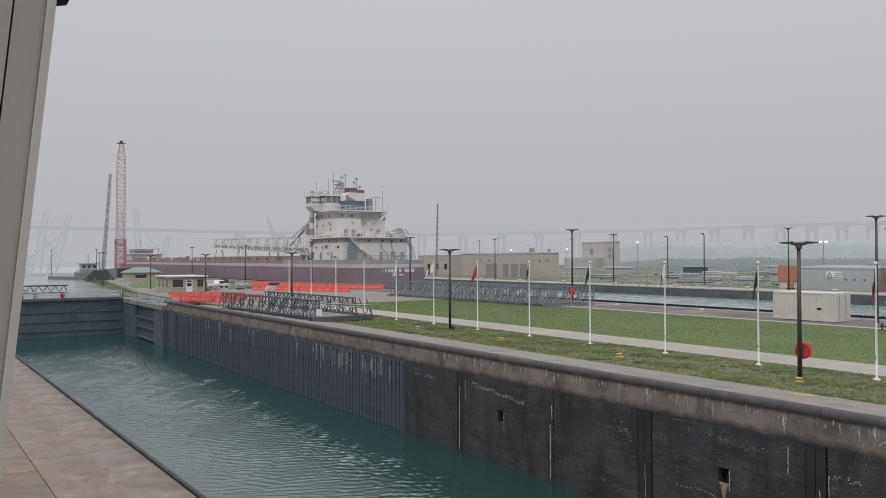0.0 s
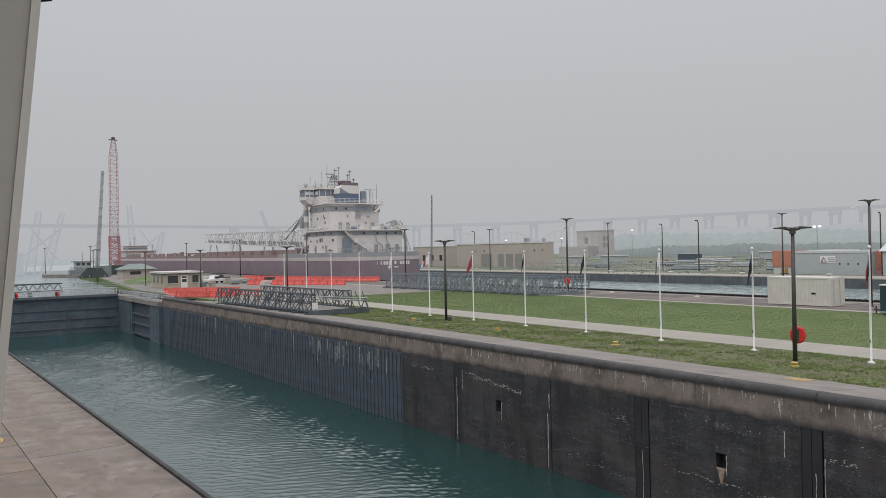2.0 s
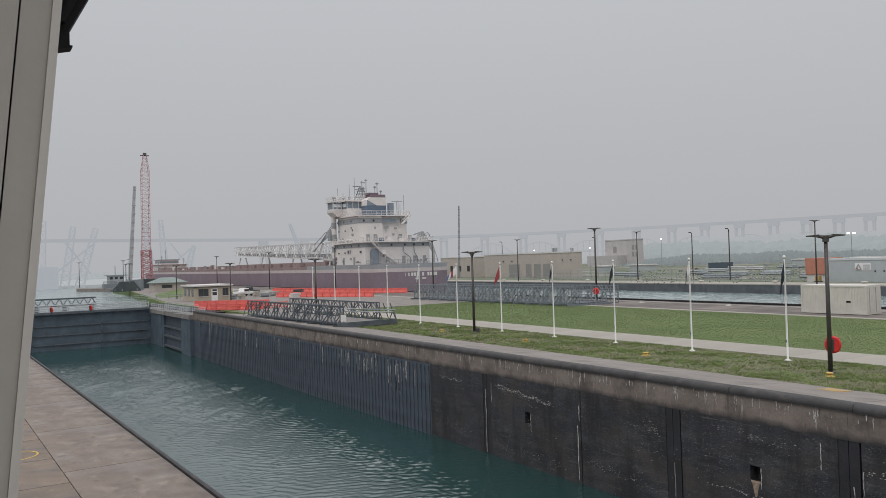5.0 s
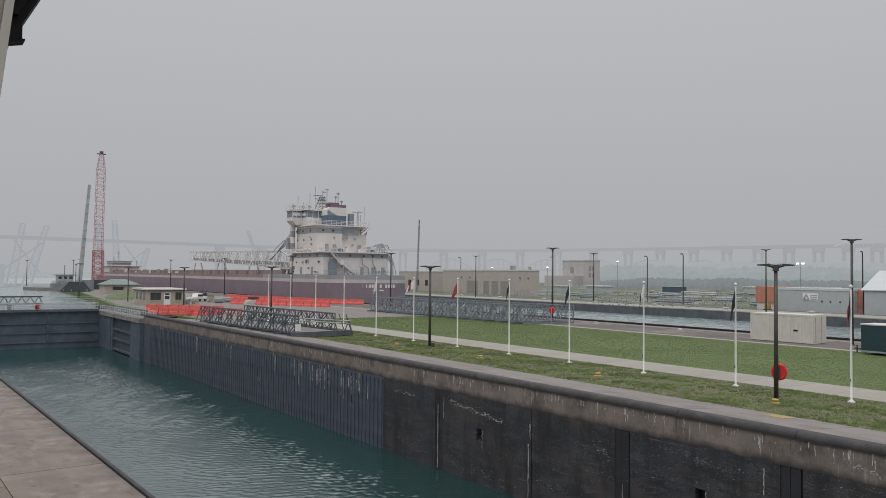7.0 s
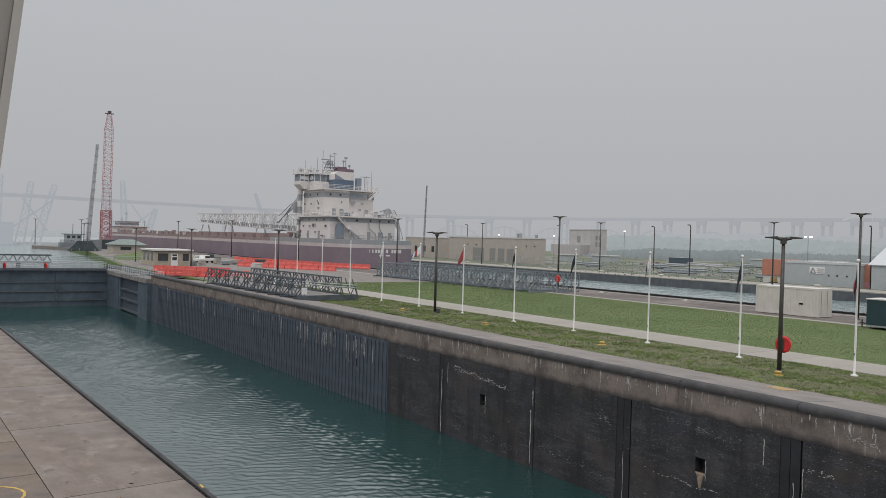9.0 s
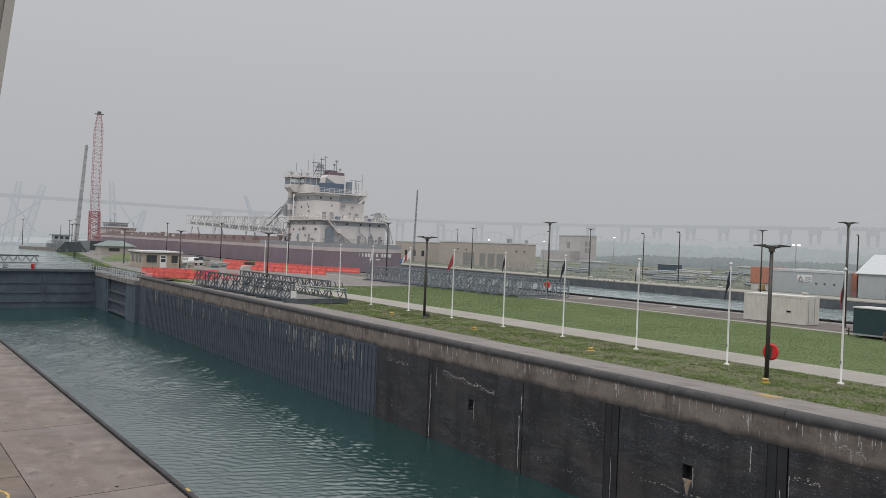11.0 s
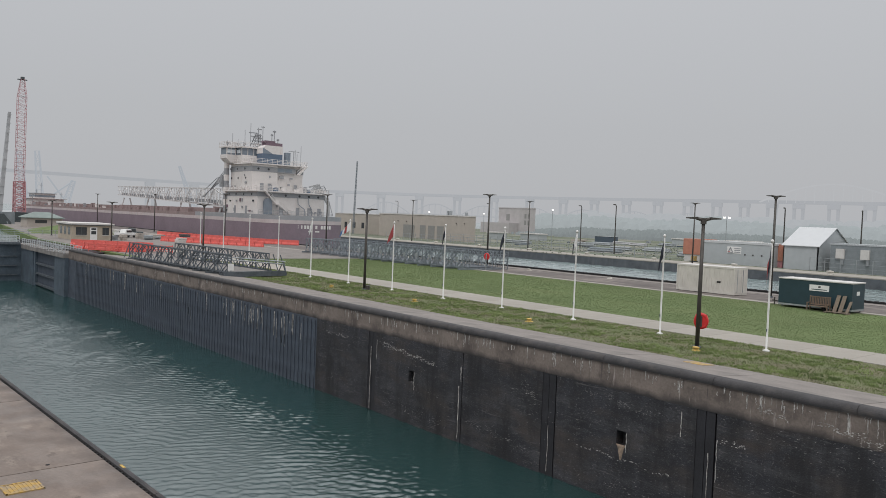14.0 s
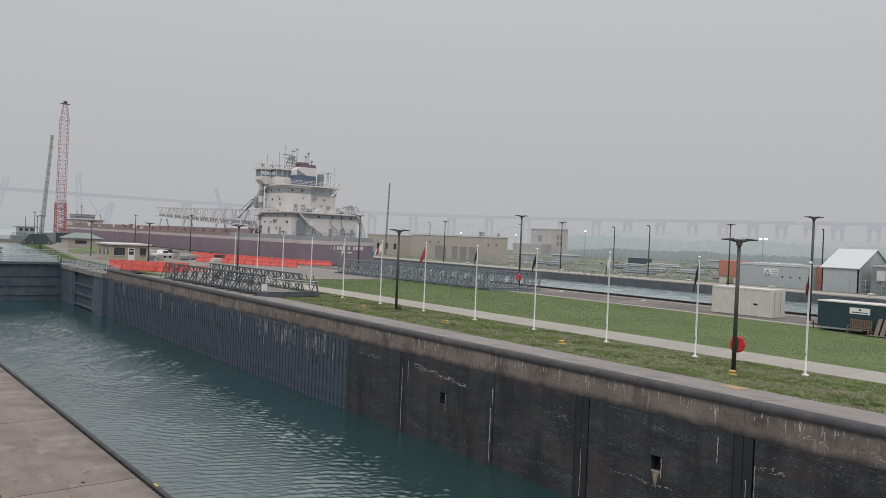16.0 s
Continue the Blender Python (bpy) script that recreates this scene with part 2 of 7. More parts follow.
M_ROAD = stained(mat("dark_asphalt", (0.115, 0.100, 0.092), 0.8, 0, 0.3, 0.35, 0.3, 40), (0.26, 0.225, 0.20), 0.6, 0.5, 0.66, (1, 0.2, 1), 0.85)
M_WALK = mat("pale_path_concrete", (0.32, 0.30, 0.265), 0.85, 0, 0.3, 0.12, 0.2, 40, per_object=0.05)
M_FIELD = stained(stained(mat("rough_field", (0.15, 0.17, 0.125), 0.95, 0, 0.05, 0.35, 0.3, 40, spec=0.1), (0.27, 0.26, 0.235), 0.05, 0.48, 0.62, (1, 0.5, 1), 0.9), (0.075, 0.09, 0.06), 0.16, 0.54, 0.66, (1, 0.6, 1), 0.8)
M_SCRUB = mat("dry_scrub", (0.135, 0.155, 0.118), 0.95, 0, 0.3, 0.3, 0.3, 8, spec=0.1)
M_WATER = water_mat("lock_water", (0.011, 0.038, 0.037), 7.0, 0.08, 0.015, 2.9)
# bright sky reflection on the river is put into this pale base colour
M_RIVER = water_mat("sky_pale_river", (0.19, 0.24, 0.24), 0.6, 0.6, 0.12)
M_WHITE = mat("white_paint", (0.74, 0.74, 0.73), 0.5, 0, 1.2, 0.06, 0.05)
M_POLE_WHITE = mat("white_pole_paint", (0.66, 0.66, 0.645), 0.4, 0, 3, 0.05)
M_BRONZE = mat("dark_bronze_steel", (0.066, 0.061, 0.055), 0.5, 0.2, 3, 0.25, 0.1)
# the same bronze for far posts, with distance haze put into the colour
M_BRONZE_FAR = mat("hazed_bronze_post", (0.15, 0.155, 0.16), 0.6, 0.1, 3, 0.2, 0.1)
M_GALV = mat("galvanised_steel", (0.12, 0.138, 0.156), 0.55, 0.45, 2, 0.3, 0.1)
M_GALV_MID = mat("grey_galvanised", (0.23, 0.26, 0.285), 0.55, 0.4, 2, 0.3, 0.1)
M_GALV_LT = mat("pale_galvanised", (0.33, 0.355, 0.37), 0.5, 0.4, 2, 0.2, 0.1)
# barrier red paled towards pink; this is haze, held in the base colour
M_RED_PLASTIC = mat("hazed_red_plastic", (0.66, 0.135, 0.115), 0.55, 0, 1.5, 0.12, 0.1, tint=(0.72, 0.13, 0.11))
M_RED = mat("red_paint", (0.62, 0.03, 0.03), 0.4, 0, 3, 0.1)
M_YELLOW = mat("yellow_paint", (0.50, 0.34, 0.09), 0.7, 0, 4, 0.25, 0.2)
M_YELLOW_WORN = stained(mat("worn_yellow_paint", (0.47, 0.30, 0.07), 0.8, 0, 4, 0.3, 0.2), (0.24, 0.21, 0.18), 3.0, 0.40, 0.62, (1, 1, 1), 0.85)
# lighter and bluer than the steel itself: haze is put into this colour
M_GATE = stained(mat("hazed_gate_steel", (0.080, 0.107, 0.134), 0.6, 0.2, 0.5, 0.35, 0.2, 12), (0.12, 0.13, 0.13), 1.2, 0.58, 0.75, (1, 1, 0.4), 0.6)
M_BRICK = mat("tan_brick", (0.40, 0.35, 0.28), 0.85, 0, 1.2, 0.12, 0.2)
M_ROOF_PALE = mat("pale_roof_edge", (0.58, 0.57, 0.55), 0.7, 0, 1, 0.08)
M_GLASS_DK = mat("dark_window_glass", (0.05, 0.055, 0.06), 0.12, 0, 2, 0.2)
M_GREEN_ROOF = mat("green_metal_roof", (0.19, 0.235, 0.22), 0.55, 0.1, 0.6, 0.15)
M_CONTAINER = stained(mat("cream_container_paint", (0.59, 0.57, 0.52), 0.5, 0, 1.2, 0.08, 0.05), (0.3, 0.2, 0.13), 3, 0.7, 0.8, (1, 1, 0.4), 0.5)
M_TEAL = mat("dark_teal_paint", (0.020, 0.047, 0.060), 0.45, 0, 1.5, 0.15, 0.05)
# container orange dulled by the haze that is mixed into it here
M_ORANGE = mat("hazed_container_orange", (0.44, 0.19, 0.13), 0.55, 0, 1.2, 0.12)
M_PALE_BLUE = mat("pale_grey_blue_siding", (0.40, 0.43, 0.445), 0.6, 0, 0.8, 0.06)
M_TENT = mat("white_fabric", (0.53, 0.55, 0.56), 0.7, 0, 0.8, 0.04)
M_CONC_TAN = mat("tan_concrete_building", (0.43, 0.39, 0.35), 0.85, 0, 0.4, 0.08, 0.1)
M_GREY_DOOR = mat("grey_door", (0.27, 0.27, 0.26), 0.6, 0, 1, 0.08)
# hull, ship grey and cap red are greyed: haze is put into their colours
M_HULL = stained(mat("hazed_maroon_hull", (0.215, 0.165, 0.195), 0.6, 0, 0.15, 0.15, 0.05), (0.2, 0.14, 0.13), 0.5, 0.6, 0.8, (0.4, 0.4, 0.15), 0.4)
M_HULL_WHITE = stained(mat("ship_white_stripe", (0.50, 0.44, 0.44), 0.6, 0, 0.4, 0.1), (0.42, 0.24, 0.19), 1.2, 0.56, 0.7, (1, 1, 0.4), 0.7)
M_SHIP_WHITE = stained(mat("ship_white_paint", (0.66, 0.63, 0.612), 0.55, 0, 0.3, 0.08), (0.46, 0.36, 0.30), 0.8, 0.58, 0.78, (1, 1, 0.18), 0.6)
M_BOOM = mat("boom_white_paint", (0.60, 0.59, 0.585), 0.6, 0, 0.5, 0.1)
M_SHIP_GREY = mat("hazed_ship_grey", (0.29, 0.30, 0.315), 0.6, 0, 0.4, 0.12)
M_SHIP_DECK = mat("ship_red_deck", (0.27, 0.205, 0.20), 0.8, 0, 0.3, 0.2)
M_SHIP_BLUE = mat("ship_funnel_navy", (0.10, 0.14, 0.20), 0.5, 0, 0.4, 0.1)
M_SHIP_STEEL = mat("ship_blue_grey_paint", (0.20, 0.235, 0.275), 0.5, 0, 0.4, 0.1)
# daylight seen through the wheelhouse panes, put in as a pale colour
M_SHIP_PANE = mat("daylit_window_pane", (0.62, 0.66, 0.69), 0.15, 0, 2, 0.1)
M_SHIP_CAP = mat("hazed_red_cap", (0.19, 0.13, 0.16), 0.6, 0, 0.5, 0.15)
# crane red muted towards pink, the haze before it being in the colour
M_CRANE_RED = mat("hazed_crane_red", (0.45, 0.215, 0.23), 0.55, 0, 0.6, 0.12)
M_SPUD = mat("dark_spud_steel", (0.24, 0.27, 0.285), 0.6, 0.3, 0.4, 0.2)
# spud steel again for far things, paled by smoke haze in the colour
M_SPUD_PALE = mat("hazed_spud_steel", (0.40, 0.405, 0.415), 0.65, 0.1, 0.4, 0.15)
M_CONC_GREY = mat("greyish_concrete", (0.46, 0.44, 0.44), 0.85, 0, 0.3, 0.1, 0.1)
M_LOCK_FAR = stained(mat("grey_wet_wall", (0.085, 0.095, 0.107), 0.7, 0, 0.5, 0.3, 0.3, 12), (0.14, 0.147, 0.155), 0.8, 0.5, 0.7, (1, 1, 0.3), 0.7)
M_BARGE = mat("barge_dark_steel", (0.07, 0.085, 0.09), 0.6, 0.2, 0.4, 0.25)
M_POST = mat("warm_grey_trim_paint", (0.49, 0.475, 0.445), 0.55, 0, 2, 0.06, 0.05)
M_POST_EDGE = mat("pale_trim_paint", (0.68, 0.665, 0.63), 0.5, 0, 2, 0.05)
M_EAVE = mat("black_eave_metal", (0.012, 0.012, 0.014), 0.7, 0.0, 3, 0.3, 0.05, spec=0.2)
M_DECK = mat("worn_steel_deck", (0.20, 0.19, 0.18), 0.8, 0.1, 0.8, 0.3, 0.2)
M_WOOD = mat("weathered_boards", (0.18, 0.145, 0.11), 0.8, 0, 3, 0.3, 0.2, stretch=(1, 1, 6))
M_BENCH = mat("weathered_bench_wood", (0.185, 0.135, 0.10), 0.8, 0, 3, 0.25, 0.2, stretch=(1, 1, 6))
M_BLUE_BLDG = mat("blue_grey_container", (0.075, 0.10, 0.13), 0.6, 0, 1, 0.12)
M_FLAG_RED = mat("red_flag_cloth", (0.33, 0.06, 0.065), 0.8, 0, 4, 0.15)
M_FLAG_DARK = mat("navy_flag_cloth", (0.03, 0.035, 0.05), 0.8, 0, 4, 0.2)
M_FLAG_WHITE = mat("white_flag_cloth", (0.72, 0.73, 0.74), 0.8, 0, 4, 0.06)
M_FLAG_BLUE = mat("blue_flag_cloth", (0.10, 0.22, 0.45), 0.8, 0, 4, 0.1)
# haze is put into these colours and their emission; no lamps here
M_FAR_BRIDGE = far("haze_glow_bridge", (0.10, 0.105, 0.11), (0.395, 0.407, 0.422), 0.79)
M_FAR_FAINT = far("haze_glow_arch", (0.05, 0.05, 0.05), (0.42, 0.43, 0.44), 0.99)
M_FAR_HILL = far("haze_glow_hill", (0.05, 0.052, 0.054), (0.385, 0.405, 0.415), 0.93)
M_FAR_LAT = far("haze_glow_lattice", (0.10, 0.11, 0.12), (0.385, 0.41, 0.435), 0.80)
M_FAR_TREE = far("haze_glow_woods", (0.06, 0.07, 0.07), (0.35, 0.38, 0.385), 0.86)
M_MID_TREE = far("haze_glow_scrub", (0.07, 0.085, 0.08), (0.26, 0.282, 0.288), 0.68)
M_FAR_LAND = far("haze_glow_shore", (0.20, 0.215, 0.215), (0.37, 0.385, 0.395), 0.6)
M_LAMP_ON = bpy.data.materials.new("lit_floodlight")
M_LAMP_ON.use_nodes = True
M_LAMP_ON.node_tree.nodes["Principled BSDF"].inputs["Emission Color"].default_value = (1, 0.95, 0.85, 1)
M_LAMP_ON.node_tree.nodes["Principled BSDF"].inputs["Emission Strength"].default_value = 2.5


# ---------------------------------------------------------------- mesh helpers
def box(bm, x0, x1, y0, y1, z0, z1):
    vs = [bm.verts.new((x, y, z)) for x in (x0, x1) for y in (y0, y1) for z in (z0, z1)]
    for f in ((0, 1, 3, 2), (4, 6, 7, 5), (0, 4, 5, 1), (2, 3, 7, 6), (0, 2, 6, 4), (1, 5, 7, 3)):
        bm.faces.new([vs[i] for i in f])
    return vs


def tube(bm, p, q, r, n=6, r2=None):
    p, q = Vector(p), Vector(q)
    d = (q - p).normalized()
    a = d.orthogonal().normalized()
    b = d.cross(a)
    rings = []
    for c, rr in ((p, r), (q, r if r2 is None else r2)):
        rings.append([bm.verts.new(c + (a * math.cos(2 * math.pi * i / n) + b * math.sin(2 * math.pi * i / n)) * rr) for i in range(n)])
    for i in range(n):
        j = (i + 1) % n
        bm.faces.new((rings[0][i], rings[0][j], rings[1][j], rings[1][i]))
    bm.faces.new(rings[0][::-1])
    bm.faces.new(rings[1])


def bar(bm, p, q, w, h=None):
    """A square bar from p to q."""
    tube(bm, p, q, w * 0.707, 4, None if h is None else h * 0.707)


def prism(bm, pts, z0, z1):
    """An outline in x and y, drawn up from z0 to z1."""
    lo = [bm.verts.new((x, y, z0)) for x, y in pts]
    hi = [bm.verts.new((x, y, z1)) for x, y in pts]
    n = len(pts)
    for i in range(n):
        j = (i + 1) % n
        bm.faces.new((lo[i], lo[j], hi[j], hi[i]))
    bm.faces.new(lo[::-1])
    bm.faces.new(hi)


def lathe(bm, profile, n=16, at=(0, 0, 0)):
    rings = []
    for r, z in profile:
        rings.append([bm.verts.new((at[0] + r * math.cos(2 * math.pi * i / n), at[1] + r * math.sin(2 * math.pi * i / n), at[2] + z)) for i in range(n)])
    for a, b in zip(rings, rings[1:]):
        for i in range(n):
            j = (i + 1) % n
            bm.faces.new((a[i], a[j], b[j], b[i]))
    bm.faces.new(rings[0][::-1])
    bm.faces.new(rings[-1])


def mesh_of(name, bm, material, smooth=False, bevel=0.0):
    if bevel:
        bmesh.ops.bevel(bm, geom=bm.edges[:], offset=bevel, segments=2, affect="EDGES", profile=0.6)
    bmesh.ops.recalc_face_normals(bm, faces=bm.faces[:])
    me = bpy.data.meshes.new(name)
    bm.to_mesh(me)
    bm.free()
    me.materials.append(material)
    if smooth:
        for p in me.polygons:
            p.use_smooth = True
    return me


def part(name, bm, material, parent=None, label="", smooth=False, bevel=0.0):
    ob = new(name, mesh_of(name, bm, material, smooth, bevel))
    if parent:
        ob.parent = parent
    if label:
        tagged(ob, label)
    return ob


def piece(name, me, parent, x, y, z, rz=0.0):
    ob = new(name, me)
    ob.parent = parent
    ob.matrix_basis = pose(x, y, z, 0, 0, rz)
    return ob


def thing(name, x, y, z, label, category, group="", rz=0.0):
    ob = new(name)
    ob.empty_display_size = 0.2
    ob.matrix_basis = pose(x, y, z, 0, 0, rz)
    return tagged(ob, label, category, group)


def structure(name, bm, material, label, category="", smooth=False, bevel=0.0):
    ob = part(name, bm, material, None, "", smooth, bevel)
    return tagged(ob, label, category or name.split("_")[0], kind="structure")


B = bmesh.new

# ---------------------------------------------------------------- ground, water and walls
LOCK_W, LOCK_E = 6.9, 31.3          # faces of the near lock
LOCK_END = 149.0                    # the closed gate
POE_N, POE_F = 86.5, 137.0          # faces of the farther lock
LOW, HIGH = -6.6, -1.8              # water levels

bm = B()
box(bm, -400, 3.42, -400, 158, -9, -0.03)
box(bm, 3.42, LOCK_W - 0.3, -400, 158, -9, -0.2)
NEAR_TURN = pose(7.06, 20, 0, 0, 0, 1.5) @ pose(-6.95, -20, 0)      # the near edge is turned to fit the camera's view
structure("ground_near", bm, M_PAVE2, "old concrete ground beside the near lock", "ground").matrix_basis = NEAR_TURN
bm = B()
prism(bm, [(36.3, -400), (73.7, -400), (73.7, 330), (54, 330), (51, 285), (44, 225), (36.3, 165)], -9, 0.0)
structure("lawn", bm, M_GRASS_GROUND, "trodden green lawn between the two locks", "lawn")
bm = B()
box(bm, 35.9, 44.85, -60, 103.9, -0.2, 0.005)
structure("ground_verge", bm, M_VERGE, "worn brown-green verge between coping and path", "ground")
bm = B()
box(bm, 73.7, POE_N - 0.5, -400, 420, -9, -0.02)
structure("road", bm, M_ROAD, "dark stained asphalt strip along the farther lock", "road")
bm = B()
box(bm, POE_F, 2500, -800, 520, -9, 0.0)
structure("ground_far", bm, M_FIELD, "rough grassy and gravelly ground beyond the farther lock", "ground")


def rippled(name, x0, x1, y0, y1, step, z, material, label, seed, steep, shortest, longest, grow=0.0):
    """A sheet of water with short, gentle chop; the rows widen with distance."""
    r = np.random.RandomState(seed)
    rows_y, q = [], y0
    while q < y1:
        rows_y.append(q)
        q += step * (1 + grow * (q - y0))
    rows_y.append(y1)
    nx, ny = int((x1 - x0) / (step * 1.25)) + 1, len(rows_y)
    gx, gy = np.meshgrid(np.linspace(x0, x1, nx), np.array(rows_y))
    gz = np.zeros_like(gx)
    waves = 56
    patch = 0.85 + 0.25 * np.sin(gx * 0.43 + gy * 0.12 + 1) * np.sin(gy * 0.19 - gx * 0.16) + 0.2 * np.sin(gx * 0.8 - gy * 0.33) * np.sin(gy * 0.5)
    for _ in range(waves):
        length = shortest * (longest / shortest) ** r.uniform(0, 1)
        a = radians(r.normal(24, 27))
        kk = 2 * math.pi / length
        warp = 0.8 * np.sin(gx * 0.41 + r.uniform(0, 6)) + 0.8 * np.sin(gy * 0.37 + r.uniform(0, 6))
        group = 0.4 + 0.6 * np.sin(gx * r.uniform(-0.9, 0.9) + gy * r.uniform(-0.9, 0.9) + r.uniform(0, 6.3))
        gz += group * steep * math.sqrt(2.0 / waves) / kk * np.sin(kk * (gx * math.sin(a) + gy * math.cos(a)) + r.uniform(0, 6.3) + warp)
    gz = gz * patch
    v = np.stack([gx, gy, gz + z], -1).reshape(-1, 3)
    i = np.arange((ny - 1) * nx).reshape(ny - 1, nx)[:, :-1].ravel()
    f = np.stack([i, i + 1, i + nx + 1, i + nx], -1)
    me = bpy.data.meshes.new(name)
    me.from_pydata(v.tolist(), [], f.tolist())
    me.materials.append(material)
    me.polygons.foreach_set("use_smooth", np.ones(len(f), bool))
    return tagged(new(name, me), label, "water", kind="structure")


rippled("water_lock", LOCK_W - 3.6, LOCK_E + 0.6, 8, LOCK_END + 1, 0.085, LOW, M_WATER, "dark green rippled water low in the lock chamber", 4, 0.25, 0.28, 0.85, 0.012)
bm = B()
box(bm, LOCK_W - 0.5, LOCK_E + 0.5, -400, 8, LOW - 1.2, LOW)
vs = bm.verts[:]
for v in vs:
    if v.co.x < LOCK_W and v.co.y < 0:
        v.co.x += 9
structure("water_lock_behind", bm, M_WATER, "dark green water low in the lock chamber", "water")
bm = B()
box(bm, -3000, 3000, LOCK_END + 4, 4500, HIGH - 1, HIGH)
box(bm, POE_N - 0.3, POE_F + 0.3, -400, 45, HIGH - 1, HIGH)
structure("water_river", bm, M_RIVER, "rippled river water upstream and in the farther lock, sky reflection painted pale", "water")

rippled("water_farther_lock", POE_N - 0.3, POE_F + 0.3, 45, LOCK_END + 4, 0.5, HIGH, M_RIVER, "rippled water in the farther lock, sky reflection painted pale", 7, 0.14, 1.7, 4.5)

# near wall face and its edge rail
bm = B()
box(bm, LOCK_W - 0.295, LOCK_W, -400, LOCK_END, LOW - 1, -0.255)
structure("wall_near", bm, M_WALL, "near face of the lock chamber in dark concrete", "wall").matrix_basis = NEAR_TURN

# far wall: black lower face, brown band, coping
bm = B()
box(bm, LOCK_E + 0.55, 36.28, -400, 121, LOW - 1.5, -1.15)
wall_far = structure("wall_lock_far", bm, M_WALL, "black wet lock wall with joints, pockets and pale streaks", "wall")
bm = B()
box(bm, LOCK_E + 0.02, LOCK_E + 1.2, -400, 121, -1.15, 0.06)
band = structure("wall_band", bm, M_BAND, "weathered brown concrete band below the coping", "wall")
bm = B()
box(bm, LOCK_E + 2.2, 36.28, 121, 165, LOW - 1.5, -0.16)
structure("wall_recess", bm, M_WALL, "dark back wall of the gate recess", "wall")
bm = B()
n_arc = 6
prof = [(0.55, 0.06), (0.0, 0.06)] + [(0.24 - 0.24 * math.cos(a * math.pi / 2 / n_arc) - 0.02, 0.16 + 0.25 * math.sin(a * math.pi / 2 / n_arc)) for a in range(n_arc + 1)] + [(0.55, 0.41)]
for y0, y1 in [(-60 + 6 * i, -60 + 6 * (i + 1) - 0.02) for i in range(30)]:
    lo = [bm.verts.new((LOCK_E - 0.06 + x, y0, z)) for x, z in prof]
    hi = [bm.verts.new((LOCK_E - 0.06 + x, y1, z)) for x, z in prof]
    for i in range(len(prof)):
        j = (i + 1) % len(prof)
        bm.faces.new((lo[i], lo[j], hi[j], hi[i]))
    bm.faces.new(lo)
    bm.faces.new(hi[::-1])
structure("coping_nosing", bm, M_STEEL_DK, "rounded dark steel nosing along the lock edge", "edge guard")

# ---------------------------------------------------------------- gate
gate = thing("lock_gate", 18, LOCK_END, LOW, "dark blue-black steel lock gate, closed, with walkway", "lock gate")
bm = B()
box(bm, -14.6, 13.6, -0.2, 0.5, -1, 6.2)
part("skin", bm, M_GATE, gate)
for i, zz in enumerate((0.9, 2.5, 4.1)):
    bm = B()
    box(bm, -14.6, 12.2, -0.40, -0.2, zz, zz + 0.15)
    part("girder", bm, M_GALV, gate)
for xx in (-6.5, 4.4):
    bm = B()
    box(bm, xx, xx + 0.3, -0.4, -0.2, -0.9, 6.2)
    part("stiffener", bm, M_GATE, gate)
bm = B()
box(bm, -14.6, 12.6, -0.9, 1.6, 6.2, 6.6)
part("walkway", bm, M_GALV, gate, "grey walkway deck on the gate")


def railing(bm, p, q, h=1.1, step=2.0, r=0.035, rails=3):
    p, q = Vector(p), Vector(q)
    n = max(1, round((q - p).length / step))
    up = Vector((0, 0, h))
    for i in range(n + 1):
        c = p.lerp(q, i / n)
        tube(bm, c, c + up, r, 6)
    for k in range(rails):
        o = up * ((k + 1) / rails)
        tube(bm, p + o, q + o, r * 0.8, 6)


for yy in (-0.8, 1.5):
    bm = B()
    railing(bm, (-14, yy, 6.6), (12.4, yy, 6.6), 1.1, 1.5, 0.055, 4)
    part("railing", bm, M_PALE_BLUE, gate, "pale pipe railing")

leaf = thing("folded_gate_leaf", 30.9, 133, LOW, "dark steel gate leaf folded into the wall recess", "lock gate")
bm = B()
box(bm, 0.42, 0.95, -12, 15.8, -1, 5.6)
part("skin", bm, M_FENDER, leaf)
for zz in (0.2, 1.9, 3.5):
    bm = B()
    box(bm, 0.1, 0.42, -6.0, 6.0, zz, zz + 0.3)
    part("girder", bm, M_GALV, leaf)
for yy in (-7.0, 6.0):
    bm = B()
    box(bm, 0.0, 0.42, yy, yy + 1.0, -1, 5.6)
    part("stiffener", bm, M_GATE, leaf)
for ya, yb in ((-12, -7.02), (7.02, 15.6)):
    bm = B()
    box(bm, -0.1, 0.42, ya, yb, -1, 5.6)
    part("side_plate", bm, M_GATE, leaf)
for k in range(5):
    bm = B()
    box(bm, -0.3, 2.4, -12 + k * 5.4, -12 + k * 5.4 + 5.25, 5.6, 6.3 - 0.1 * (k % 2))
    part("walkway_plank", bm, M_DECK, leaf, "grey timber-faced walkway")
for xx in (-0.2, 2.2):
    bm = B()
    railing(bm, (xx, -12.0, 6.2), (xx, 14.5, 6.2), 1.1, 1.5, 0.05)
    part("railing", bm, M_PALE_BLUE, leaf, "pale pipe railing")
bm = B()
box(bm, LOCK_W - 4.3, LOCK_E + 6, LOCK_END + 1.6, LOCK_END + 5.5, LOW - 1, -0.4)
structure("gate_sill", bm, M_COPING, "concrete sill behind the gate", "sill")


# ---------------------------------------------------------------- viewing platform
bm = B()
box(bm, -3.5, 0.9, -4, 5.2, 5.0, 5.15)
for px in (-3, 0.4):
    for py in (-3.5, 0, 4.5):
        box(bm, px, px + 0.25, py, py + 0.25, -0.05, 5.0)
structure("platform", bm, M_PAVE, "raised viewing platform on posts", "platform")
POST = (0.401, 1.084)
